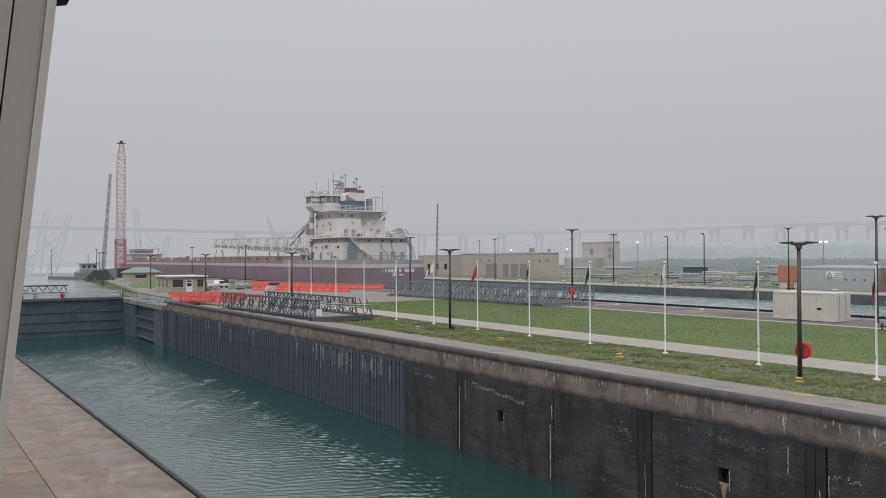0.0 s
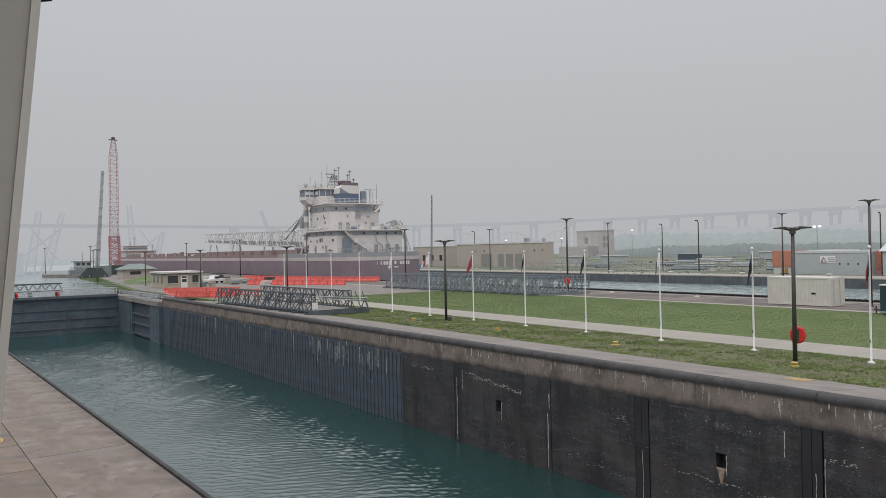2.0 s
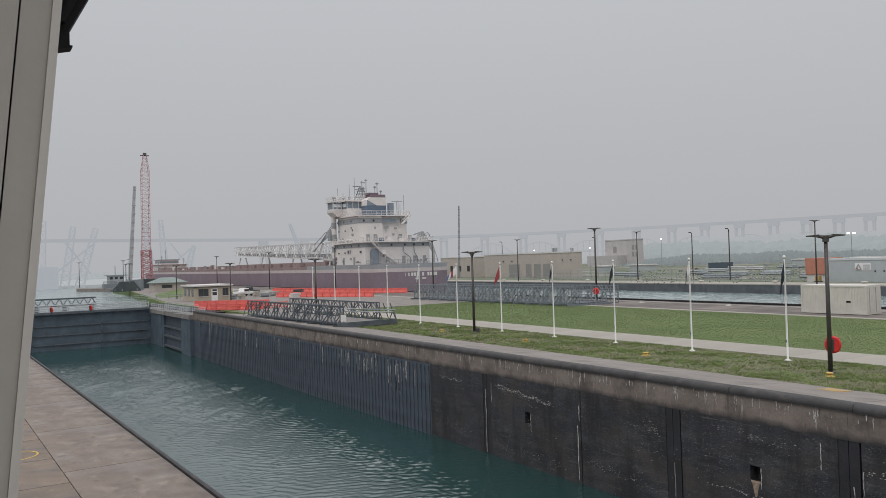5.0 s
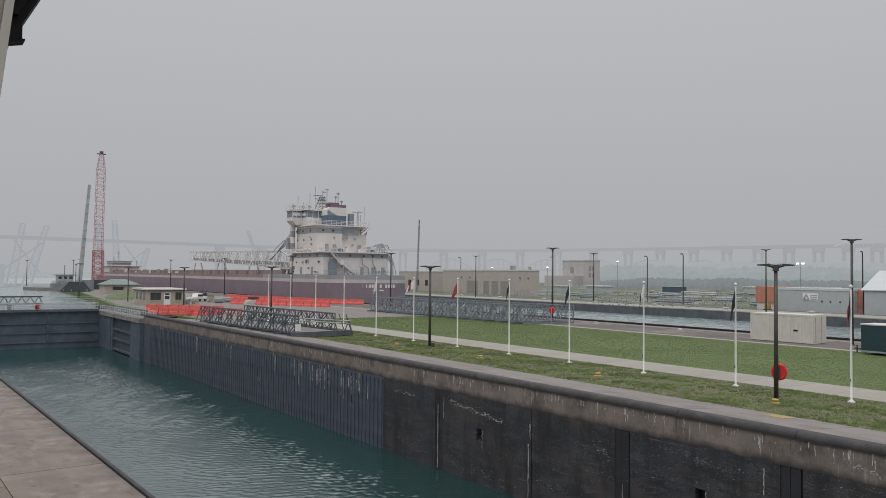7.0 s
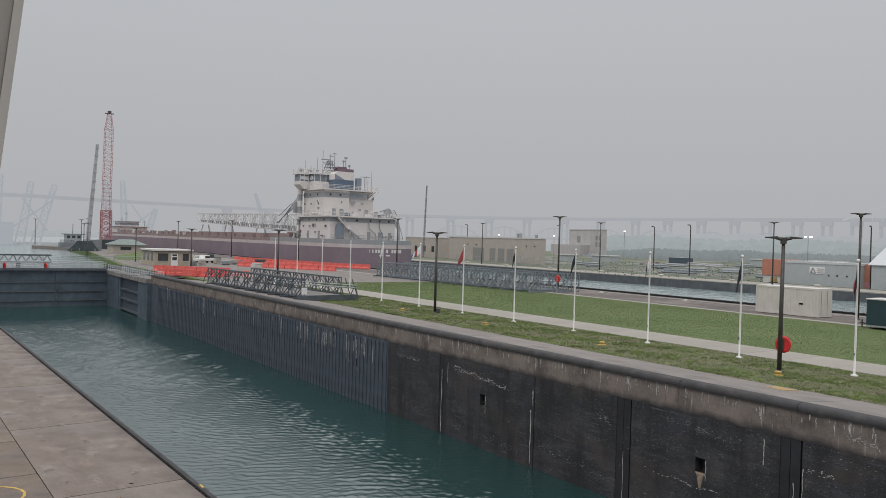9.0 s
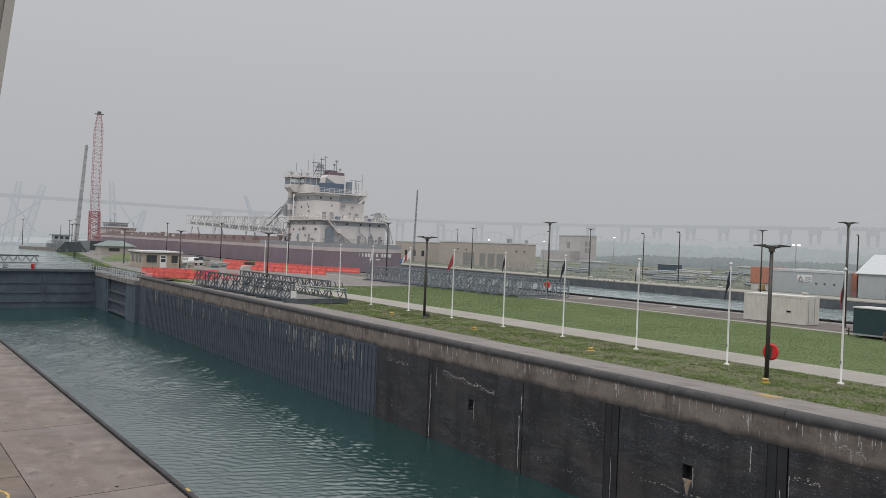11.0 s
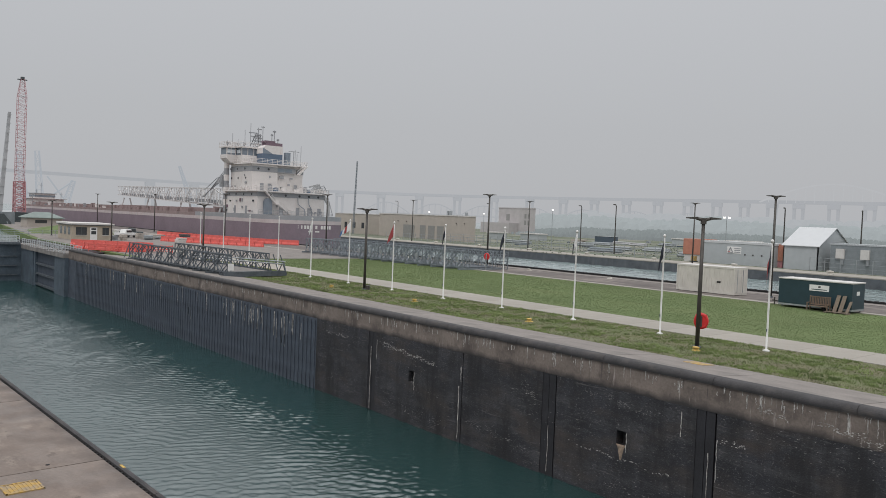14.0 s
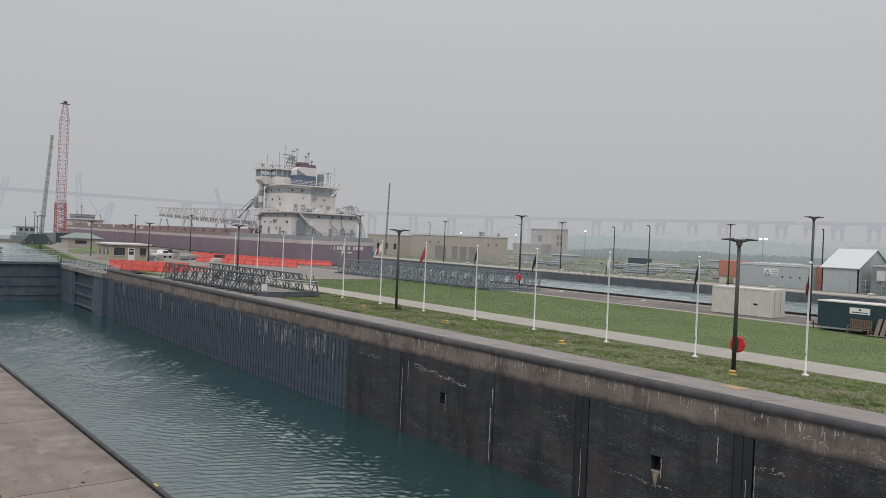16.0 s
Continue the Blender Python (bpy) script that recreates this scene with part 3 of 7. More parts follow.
post = thing("platform_post", POST[0], POST[1], 5.15, "leaning grey painted frame post with pale edge trim", "post")


def leaned(bm, x0, x1, y0, y1, z0, z1, k=0.102, zc=1.646):
    vs = box(bm, x0, x1, y0, y1, z0, z1)
    for v in vs:
        v.co.x += k * (v.co.z - zc)


bm = B()
leaned(bm, -0.0115, 0.0, 0.0, 0.06, 0.0, 2.75)
part("edge_trim", bm, M_POST_EDGE, post, "pale grey edge trim")
bm = B()
leaned(bm, -0.050, -0.0118, 0.004, 0.06, 0.0, 2.75)
part("column", bm, M_POST, post)
bm = B()
leaned(bm, -0.40, -0.0525, 0.0, 0.06, 0.0, 2.75)
part("panel", bm, M_POST, post)
bm = B()
leaned(bm, -0.40, -0.012, 0.061, 0.078, 0.0, 2.75)
part("backing", bm, M_EAVE, post)

roof = thing("platform_roof", 0.0, 1.25, 7.1, "black sloping eave and gutter end of the platform roof", "roof")


def slab_xz(bm, pts, y0, y1):
    """An outline in x and z, drawn from y0 to y1."""
    a = [bm.verts.new((x, y0, z)) for x, z in pts]
    b = [bm.verts.new((x, y1, z)) for x, z in pts]
    n = len(pts)
    for k in range(n):
        bm.faces.new((a[k], a[(k + 1) % n], b[(k + 1) % n], b[k]))
    bm.faces.new(a[::-1])
    bm.faces.new(b)


bm = B()
slab_xz(bm, [(0.25, 0.06), (0.455, 0.078), (0.466, 0.078), (0.510, 0.163), (0.62, 0.376), (0.62, 0.8), (0.25, 0.8)], 0.012, 0.11)
part("rake_board", bm, M_EAVE, roof)
bm = B()
slab_xz(bm, [(0.462, 0.094), (0.506, 0.181), (0.61, 0.385), (0.60, 0.40), (0.450, 0.094)], 0.0, 0.0115)
part("rake_trim", bm, M_EAVE, roof)
bm = B()
slab_xz(bm, [(0.30, 0.03), (0.444, 0.047), (0.472, 0.054), (0.472, 0.057), (0.468, 0.057), (0.468, 0.0775), (0.30, 0.0775)], 0.0, 0.03)
part("gutter_end", bm, M_EAVE, roof, "black gutter end with a small lip")
bm = B()
slab_xz(bm, [(0.418, 0.0), (0.452, 0.046), (0.40, 0.040)], 0.02, 0.06)
part("bracket", bm, M_EAVE, roof)
# board out of view, added with two posts to shade the frame post
bm = B()
box(bm, -3.2, 0.40, -4.8, -0.3, 1.25, 1.32)
part("unseen_shade_board", bm, M_POST, roof, "unseen grey board added above the platform to shade the post")
bm = B()
for xx in (-3.1, 0.1):
    box(bm, xx, xx + 0.2, -4.7, -4.5, -1.95, 1.25)
part("shade_board_post", bm, M_POST, roof)


# ---------------------------------------------------------------- ship
SHIP_X, SHIP_Y = 100.2, 168.0
ship = thing("ship", SHIP_X, SHIP_Y, -2.4, "long maroon lake freighter with white stern deckhouse, leaving the lock", "ship")
HW, LEN = 11.2, 294.0


def hull_outline(grow=0.0, y0=0.0, y1=LEN, n=10):
    right = []
    for i in range(n + 1):
        a = math.pi / 2 * i / n
        right.append((2.7 + 8.5 * math.sin(a), 8.5 - 8.5 * math.cos(a)))
    right += [(HW, 40), (HW, 120), (HW, LEN - 30)]
    for i in range(1, 9):
        s = i / 8
        right.append((HW * math.sqrt(max(0.0, 1 - s * s)) + 0.6, LEN - 30 + 30 * s))
    pts = [(x + (grow if x > 0 else 0), y - (grow if y < 8 else 0)) for x, y in right if y0 <= y <= y1]
    if y1 < LEN:
        pts.append((HW + grow, y1))
    return pts + [(-x, y) for x, y in reversed(pts)]


bm = B()
prism(bm, hull_outline(), -0.8, 6.7)
part("hull", bm, M_HULL, ship)
bm = B()
prism(bm, hull_outline(0.03), 6.7, 7.6)
part("stripe", bm, M_HULL_WHITE, ship, "stained white stripe round the hull")
bm = B()
prism(bm, hull_outline(0.0, 0, 48), 7.6, 8.7)
part("bulwark", bm, M_SHIP_GREY, ship, "grey bulwark round the stern")
bm = B()
pts = [(-HW, 48), (HW, 48), (HW, LEN - 30), (7, LEN - 8), (-7, LEN - 8), (-HW, LEN - 30)]
prism(bm, pts, 7.6, 8.5)
part("sheer_strake", bm, M_SHIP_DECK, ship, "rusty red deck edge")
bm = B()
for side in (-1, 1):
    for k in range(47):
        box(bm, side * HW - 0.05, side * HW + 0.05, 50 + k * 4.7, 50 + k * 4.7 + 0.12, 8.5, 9.5)
    for zz in (8.95, 9.45):
        box(bm, side * HW - 0.03, side * HW + 0.03, 50, 271, zz, zz + 0.06)
part("deck_railing", bm, M_SHIP_DECK, ship)
for k in range(23):                                   # hatch covers
    bm = B()
    box(bm, -8.5, 8.5, 60 + k * 8.6, 60 + k * 8.6 + 6.4, 8.5, 9.7)
    part("hatch_cover", bm, M_SHIP_DECK, ship)
bow = [("bow_house", -8.0, 7.0, 260, 280, 8.5, 11.4, M_SHIP_WHITE), ("bow_cabin", -6.0, 3.5, 263, 275, 11.4, 14.0, M_SHIP_WHITE), ("bow_windows", -6.05, 3.55, 262.9, 275.1, 12.4, 13.3, M_SHIP_STEEL),
       ("bow_roof", -6.6, 4.1, 262.4, 275.6, 14.0, 14.35, M_SHIP_GREY), ("bow_deck", -9.0, 8.0, 259, 281, 11.38, 11.6, M_SHIP_DECK)]
for nm, x0, x1, y0, y1, z0, z1, m in bow:
    bm = B()
    box(bm, x0, x1, y0, y1, z0, z1)
    part(nm, bm, m, ship)
for x, y, z0, z1 in ((-2, 268, 14.3, 19.5), (-4.5, 266, 14.3, 16.4), (6.0, 262, 11.6, 15.0), (-8, 258, 8.5, 13.5)):
    bm = B()
    tube(bm, (x, y, z0), (x, y, z1), 0.14)
    box(bm, x - 0.7, x + 0.7, y - 0.1, y + 0.1, z1 - 1.2, z1 - 1.0)
    part("bow_mast", bm, M_SHIP_GREY, ship)
rb = random.Random(31)
for k in range(30):                                   # pipes, vents and winches along the cargo deck
    y, x = rb.uniform(135, 258), rb.uniform(-10.2, -8.8)
    bm = B()
    box(bm, x, x + rb.uniform(0.4, 1.2), y, y + rb.uniform(0.5, 2.5), 8.5, 8.5 + rb.uniform(0.6, 1.7))
    part("deck_fitting", bm, rb.choice([M_SHIP_WHITE, M_SHIP_DECK, M_SHIP_GREY, M_SHIP_DECK]), ship)

# deckhouse tiers, local x: -HW is the side towards the lawn
TIERS = [("lower_house", -10.3, 9.2, 11.5, 29.8, 8.7, 14.4, M_SHIP_WHITE),
         ("lower_band", -10.36, 9.26, 11.44, 29.86, 13.2, 14.25, M_SHIP_GREY),
         ("lower_deck", -11.0, 9.9, 10.5, 31.0, 14.4, 14.7, M_SHIP_WHITE),
         ("upper_house", -9.2, -1.9, 17.0, 29.5, 14.7, 21.6, M_SHIP_WHITE),
         ("upper_house_aft", -1.9, 5.8, 17.5, 29.4, 14.7, 21.6, M_SHIP_WHITE),
         ("upper_band", -9.26, 3.3, 16.94, 29.56, 19.7, 21.05, M_SHIP_GREY),
         ("upper_band_end", 3.9, 5.86, 17.3, 29.5, 19.6, 21.0, M_SHIP_GREY),
         ("upper_deck", -9.8, 6.4, 16.3, 30.2, 21.6, 21.9, M_SHIP_WHITE),
         ("bridge_tier", -9.0, 1.2, 23.6, 29.7, 21.9, 24.1, M_SHIP_WHITE),
         ("wheelhouse", -9.0, -2.2, 24.0, 29.7, 24.1, 26.0, M_SHIP_STEEL),
         ("wheelhouse_roof", -9.5, -1.8, 23.5, 30.2, 26.0, 26.4, M_SHIP_WHITE),
         ("wing_cabin", -11.9, -9.02, 26.6, 30.2, 24.1, 25.9, M_SHIP_STEEL),
         ("wing_roof", -12.3, -9.5, 26.2, 30.6, 25.9, 26.35, M_SHIP_WHITE),
         ("deck_cabinet", 1.6, 2.9, 19.2, 20.6, 21.9, 25.4, M_SHIP_STEEL)]
for nm, x0, x1, y0, y1, z0, z1, m in TIERS:
    bm = B()
    box(bm, x0, x1, y0, y1, z0, z1)
    part(nm, bm, m, ship, bevel=0.1 if z1 - z0 > 1.5 else 0.0)
# bridge wing: bulwark with a tapered underside
bm = B()
vs = box(bm, -12.0, -9.02, 26.5, 30.3, 23.2, 24.1)
bm2 = box(bm, -12.0, -9.02, 26.5, 30.3, 22.0, 23.198)
for v in bm2:
    if v.co.z < 22.5 and v.co.x < -10:
        v.co.x += 1.2
part("bridge_wing", bm, M_SHIP_WHITE, ship, "white bridge wing with tapered underside")
pw = B()
box(pw, -0.5, 0.5, -0.05, 0.05, -0.45, 0.45)
pane_me = mesh_of("wheelhouse_window", pw, M_SHIP_PANE)
for x in (-11.3, -10.1):
    piece("wheelhouse_window", pane_me, ship, x, 26.58, 25.0)
piece("wheelhouse_window", pane_me, ship, -4.2, 23.98, 25.05)
for y in (25.0, 26.1):
    piece("wheelhouse_window", pane_me, ship, -9.02, y, 25.0, 90)
for x in (-11.86, -10.7, -9.4):
    bm = B()
    box(bm, x - 0.1, x + 0.1, 26.5, 26.66, 24.1, 25.9)
    part("window_post", bm, M_SHIP_WHITE, ship)
for x in (-8.9, -7.2, -5.5, -3.4, -2.3):
    bm = B()
    box(bm, x - 0.07, x + 0.07, 23.9, 24.06, 24.1, 26.0)
    part("window_post", bm, M_SHIP_WHITE, ship)
# funnel with navy lower half, white top and dark red cap
bm = B()
prism(bm, [(-4.8, 20.0), (0.9, 20.0), (1.3, 21), (1.3, 23.55), (-4.8, 23.55)], 21.9, 24.7)
funnel = part("funnel", bm, M_SHIP_BLUE, ship, "navy funnel casing with white top")
bm = B()
slant = [(-4.8, 24.7), (-4.75, 26.2), (-4.0, 26.9), (1.0, 26.9), (1.0, 24.7)]
lo = [bm.verts.new((x, 20.05, z)) for x, z in slant]
hi = [bm.verts.new((x, 23.5, z)) for x, z in slant]
for i in range(5):
    j = (i + 1) % 5
    bm.faces.new((lo[i], lo[j], hi[j], hi[i]))
bm.faces.new(lo)
bm.faces.new(hi[::-1])
part("funnel_top", bm, M_SHIP_WHITE, funnel)
bm = B()
prism(bm, [(-4.82, 19.98), (-2.0, 19.98), (-2.0, 20.0), (-4.82, 20.0)], 24.7, 26.2)
for v in bm.verts:
    if v.co.x > -3 and v.co.z > 25:
        v.co.z = 24.75
part("funnel_flash", bm, M_SHIP_STEEL, funnel)
bm = B()
prism(bm, [(-3.6, 20.2), (0.9, 20.2), (0.9, 23.3), (-3.6, 23.3)], 26.9, 27.7)
prism(bm, [(-3.9, 20.6), (-1.0, 20.6), (-1.0, 23.0), (-3.9, 23.0)], 27.7, 28.2)
part("funnel_cap", bm, M_SHIP_CAP, funnel, "dark red funnel cap")
# mast and radar
bm = B()
for dx, dy in ((-1.2, -1.0), (1.2, -1.0), (1.2, 1.0), (-1.2, 1.0)):
    tube(bm, (-4.3 + dx, 25.5 + dy, 26.4), (-3.6 + dx * 0.35, 25.5 + dy * 0.4, 30.2), 0.11)
for k, (zz, s) in enumerate(((27.3, 1.3), (28.2, 1.1), (29.0, 1.0), (29.8, 0.8))):
    box(bm, -4.15 + 0.15 * k - s, -4.15 + 0.15 * k + s, 25.5 - s * 0.7, 25.5 + s * 0.7, zz, zz + 0.14)
    bar(bm, (-4.15 + 0.15 * k - s, 24.8, zz - 1.0), (-4.15 + 0.15 * k + s, 24.8, zz), 0.09)
    bar(bm, (-4.15 + 0.15 * k + s, 24.8, zz - 1.0), (-4.15 + 0.15 * k - s, 24.8, zz), 0.09)
tube(bm, (-3.5, 25.5, 30), (-3.5, 25.5, 31.9), 0.1)
tube(bm, (-2.4, 25.2, 26.4), (-2.4, 25.2, 32.4), 0.09)
box(bm, -6.3, -3.8, 25.3, 25.6, 30.2, 30.45)
box(bm, -5.8, -3.4, 25.3, 25.6, 29.3, 29.5)
box(bm, -3.9, -2.6, 25.4, 25.6, 31.3, 31.5)
box(bm, -2.9, -1.9, 25.1, 25.3, 32.0, 32.2)
part("mast", bm, M_SHIP_GREY, ship, "grey lattice radar mast")
for x, y, z0, z1, top in ((0.3, 23.8, 26.9, 31.4, 0.4), (-0.4, 23.8, 26.9, 30.4, 0.3), (1.2, 23.4, 26.9, 29.2, 0.3)):
    bm = B()
    tube(bm, (x, y, z0), (x, y, z1), 0.1)
    box(bm, x - top, x + top, y - 0.2, y + 0.2, z1 - 0.5, z1 - 0.15)
    part("signal_mast", bm, M_SHIP_GREY, ship)
for x, y, z0, h in ((-11.6, 27, 26.35, 1.4), (-9.7, 28, 26.35, 3.6), (-8.6, 27, 26.4, 2.0), (-6.9, 26.5, 26.4, 4.6), (-5.8, 25.5, 26.4, 6.4), (5.6, 18.5, 21.9, 5.6), (3.6, 18.0, 21.9, 4.2), (4.4, 18.4, 21.9, 3.2), (-8.0, 25, 26.4, 1.3), (-10.6, 27.5, 26.35, 1.2)):
    bm = B()
    tube(bm, (x, y, z0), (x, y, z0 + h), 0.065)
    part("aerial", bm, M_SHIP_GREY, ship)
bm = B()
box(bm, 2.2, 5.4, 19.0, 19.15, 25.7, 25.85)
tube(bm, (3.8, 19.1, 21.9), (3.8, 19.1, 25.8), 0.1)
part("aerial_frame", bm, M_SHIP_GREY, ship)
for x, y, h in ((-11.2, 27.6, 1.0), (-9.0, 26.0, 0.7), (-7.6, 25.0, 0.8), (-2.6, 24.2, 0.9)):
    bm = B()
    lathe(bm, [(0.14, 26.35), (0.14, 26.35 + h * 0.5), (0.38, 26.4 + h * 0.55), (0.38, 26.4 + h), (0.1, 26.45 + h)], 10, (x, y, 0))
    part("roof_dome", bm, M_SHIP_GREY, ship)
# support column under the wing, with bands
for k in range(8):
    bm = B()
    tube(bm, (-10.4, 29.6, 9 + k * 1.65), (-10.4, 29.6, 9 + k * 1.65 + 1.63), 0.7, 12)
    part("column_band", bm, M_SHIP_WHITE if k % 2 else M_SHIP_GREY, ship)
bm = B()
box(bm, -11.6, -10.3, 29.9, 31.2, 15.6, 18.6)
part("winch_house", bm, M_SHIP_GREY, ship)
# railings
for z, x0, x1, y0, y1, step in ((14.7, -10.9, 9.8, 10.6, 30.8, 1.4), (21.9, -9.7, 6.3, 16.4, 30.0, 1.4), (26.4, -9.4, -1.9, 23.6, 30.1, 1.3), (26.35, -12.2, -9.6, 26.3, 30.5, 1.0)):
    for a, b in (((x0, y0), (x1, y0)), ((x0, y0), (x0, y1)), ((x1, y0), (x1, y1))):
        bm = B()
        railing(bm, (*a, z), (*b, z), 1.1, step, 0.05)
        part("railing", bm, M_SHIP_WHITE, ship)
bm = B()
railing(bm, (-10.9, 9.2, 8.7), (10.2, 9.2, 8.7), 1.1, 1.3, 0.05)
part("railing", bm, M_SHIP_GREY, ship)
# outside stairways across the after face
for (xa, za), (xb, zb), y in (((-8.8, 14.7), (-5.6, 11.4), 10.9), ((-5.2, 11.4), (-1.6, 8.8), 10.7), ((6.2, 21.9), (3.6, 19.4), 16.5)):
    bm = B()
    for yy in (y - 0.75, y):
        bar(bm, (xa, yy, za), (xb, yy, zb), 0.28)
        bar(bm, (xa, yy, za + 1.0), (xb, yy, zb + 1.0), 0.08)
    n = 10
    for k in range(n):
        s = (k + 0.5) / n
        x, z = xa + (xb - xa) * s, za + (zb - za) * s
        box(bm, x - 0.14, x + 0.14, y - 0.75, y, z - 0.03, z + 0.03)
    part("stairway", bm, M_SHIP_WHITE, ship, "white outside stairway")
bm = B()
box(bm, -5.9, -4.9, 9.9, 11.4, 11.3, 11.42)
box(bm, -5.9, -4.9, 9.95, 10.05, 11.42, 12.5)
part("landing", bm, M_SHIP_WHITE, ship)
# portholes, doors, lockers
win = B()
tube(win, (-0.05, 0, 0), (0.05, 0, 0), 0.30, 10)
win_me = mesh_of("porthole", win, M_GLASS_DK)
for y in (14.5, 19, 23.5, 27.5):
    piece("porthole", win_me, ship, -10.37, y, 13.7)
    piece("porthole", win_me, ship, -9.27, y + 2, 20.4) if y > 16 else None
    piece("porthole", win_me, ship, -9.21, y + 1.5, 18.0) if y > 16 else None
for x in (-6.6, -2.4, 1.6, 4.4, 7.2):
    piece("porthole", win_me, ship, x, 11.43, 13.7, 90)
for x in (-7.5, -4.6):
    piece("porthole", win_me, ship, x, 16.93, 20.4, 90)
pn = B()
box(pn, -0.03, 0.03, -1.0, 1.0, -0.42, 0.42)
strip_me = mesh_of("band_window", pn, M_SHIP_STEEL)
for x in (-1.0, 1.2):
    piece("band_window", strip_me, ship, x, 16.93, 20.4, 90)
dr = B()
box(dr, -0.05, 0.05, -0.5, 0.5, 0, 2.0)
door_me = mesh_of("house_door", dr, M_SHIP_GREY)
for x in (-3.6, 1.2, 4.6, 7.6):
    piece("house_door", door_me, ship, x, 11.47, 8.75, 90)
for y in (17.5, 24):
    piece("house_door", door_me, ship, -10.34, y, 8.75)
for x in (-6.4, -4.2, 3.4):
    piece("house_door", door_me, ship, x, 16.97, 14.75, 90)
# round-topped vent
bm = B()
box(bm, -8.7, -6.5, 10.7, 11.45, 8.75, 11.7)
tube(bm, (-7.6, 10.68, 11.7), (-7.6, 11.47, 11.7), 1.09, 18)
part("vent_hood", bm, M_SHIP_STEEL, ship, "dark round-topped vent hood")
# bent pipes on the after face
for xa, xb in ((1.0, 3.0), (4.2, 5.2)):
    bm = B()
    tube(bm, (xa, 11.2, 13.2), (xa + 0.1, 11.1, 11.6), 0.09)
    tube(bm, (xa + 0.1, 11.1, 11.6), (xb, 11.1, 10.4), 0.09)
    tube(bm, (xb, 11.1, 10.4), (xb, 11.1, 8.75), 0.09)
    part("vent_pipe", bm, M_SHIP_STEEL, ship)
# raft cradle and davit on the after deck
bm = B()
for x in (5.2, 6.0, 6.8, 7.6, 8.4):
    tube(bm, (x, 11.2, 14.7), (x + 0.9, 11.2, 16.4), 0.08)
tube(bm, (4.6, 11.2, 15.2), (8.6, 11.2, 16.9), 0.1)
tube(bm, (8.6, 11.2, 16.9), (9.6, 11.2, 15.4), 0.1)
part("raft_cradle", bm, M_SHIP_GREY, ship)
bm = B()
tube(bm, (9.3, 11.0, 14.0), (10.0, 10.4, 8.9), 0.12)
tube(bm, (9.9, 11.0, 14.0), (11.0, 10.0, 9.0), 0.1)
part("davit", bm, M_SHIP_GREY, ship)
for k, (x, y, s) in enumerate(((-6, 7, 0.7), (1, 5, 0.6), (6, 8, 0.8))):
    bm = B()
    lathe(bm, [(0.6 * s, 0), (0.6 * s, 0.3), (0.35 * s, 0.4), (0.35 * s, 1.0), (0.6 * s, 1.1), (0.6 * s, 1.3)], 12, (x, y, 8.7))
    part("winch", bm, M_SHIP_GREY, ship)
# white bars on the stern
for k in range(13):
    if k in (6, 8):
        continue
    x = -5.6 + k * 0.78
    y = 0.0 if abs(x) < 2.7 else 8.5 - math.sqrt(8.5 ** 2 - (abs(x) + 0.3 - 2.7) ** 2)
    bm = B()
    box(bm, x, x + 0.55, y - 0.08, y + 0.25, 5.55, 6.4)
    part("stern_bar", bm, M_SHIP_WHITE, ship)
for k in range(2):
    bm = B()
    box(bm, -2.1 + k * 1.9, -0.9 + k * 1.9, -0.06, 0.3, 4.75, 5.1)
    part("small_bar", bm, M_SHIP_WHITE, ship)
# unloading boom: long white lattice on deck
bm = B()
Y0, Y1 = 38.0, 132.0
for x in (-6.5, -2.5):
    nb = 22
    for k in range(nb):
        a, b = Y0 + (Y1 - Y0) * k / nb, Y0 + (Y1 - Y0) * (k + 1) / nb
        ha = 15.4 + 1.3 * k / nb if k > 1 else 13.0 + 1.2 * k
        hb = 15.4 + 1.3 * (k + 1) / nb if k > 0 else 13.0 + 1.2 * (k + 1)
        lo_a, lo_b = 10.2 + 3.4 * k / nb, 10.2 + 3.4 * (k + 1) / nb
        bar(bm, (x, a, lo_a), (x, b, lo_b), 0.26)
        bar(bm, (x, a, ha), (x, b, hb), 0.26)
        bar(bm, (x, a, lo_a if k % 2 else ha), (x, b, hb if k % 2 else lo_b), 0.17)
        bar(bm, (x, a, (lo_a + ha) / 2), (x, b, (lo_b + hb) / 2), 0.12)
        bar(bm, (x, (a + b) / 2, lo_a), (x, (a + b) / 2, ha), 0.11)
        bar(bm, (x, a, lo_a), (x, a, ha), 0.14)
for k in range(0, 23):
    a = Y0 + (Y1 - Y0) * k / 22
    bar(bm, (-6.5, a, 10.2 + 3.4 * k / 22), (-2.5, a, 10.2 + 3.4 * k / 22), 0.2)
    bar(bm, (-6.5, a, 15.4 + 1.3 * k / 22 if k > 1 else 13.0 + 1.2 * k), (-2.5, a, 15.4 + 1.3 * k / 22 if k > 1 else 13.0 + 1.2 * k), 0.2)
for k in (1, 8, 15, 21):
    a = Y0 + (Y1 - Y0) * k / 22
    bar(bm, (-6.5, a, 8.5), (-5.5, a, 12.5), 0.4)
    bar(bm, (-2.5, a, 8.5), (-3.5, a, 12.5), 0.4)
boom = part("unloading_boom", bm, M_BOOM, ship, "long white lattice unloading boom")
bm = B()
vs = box(bm, -5.4, -3.6, Y0, Y1, 11.0, 12.0)
for v in vs:
    if v.co.y > 100:
        v.co.z += 2.4
part("conveyor", bm, M_SHIP_GREY, boom, "grey conveyor belt inside the boom")
bm = B()
for k in range(5):
    tube(bm, (-10.6 + k * 0.3, 30.4, 20.0 - 0.3 * k), (-8.5 + k, 48 + 3 * k, 13.0), 0.09)
bar(bm, (-10.4, 30.4, 18.6), (-8.5, 40, 18.2), 0.2)
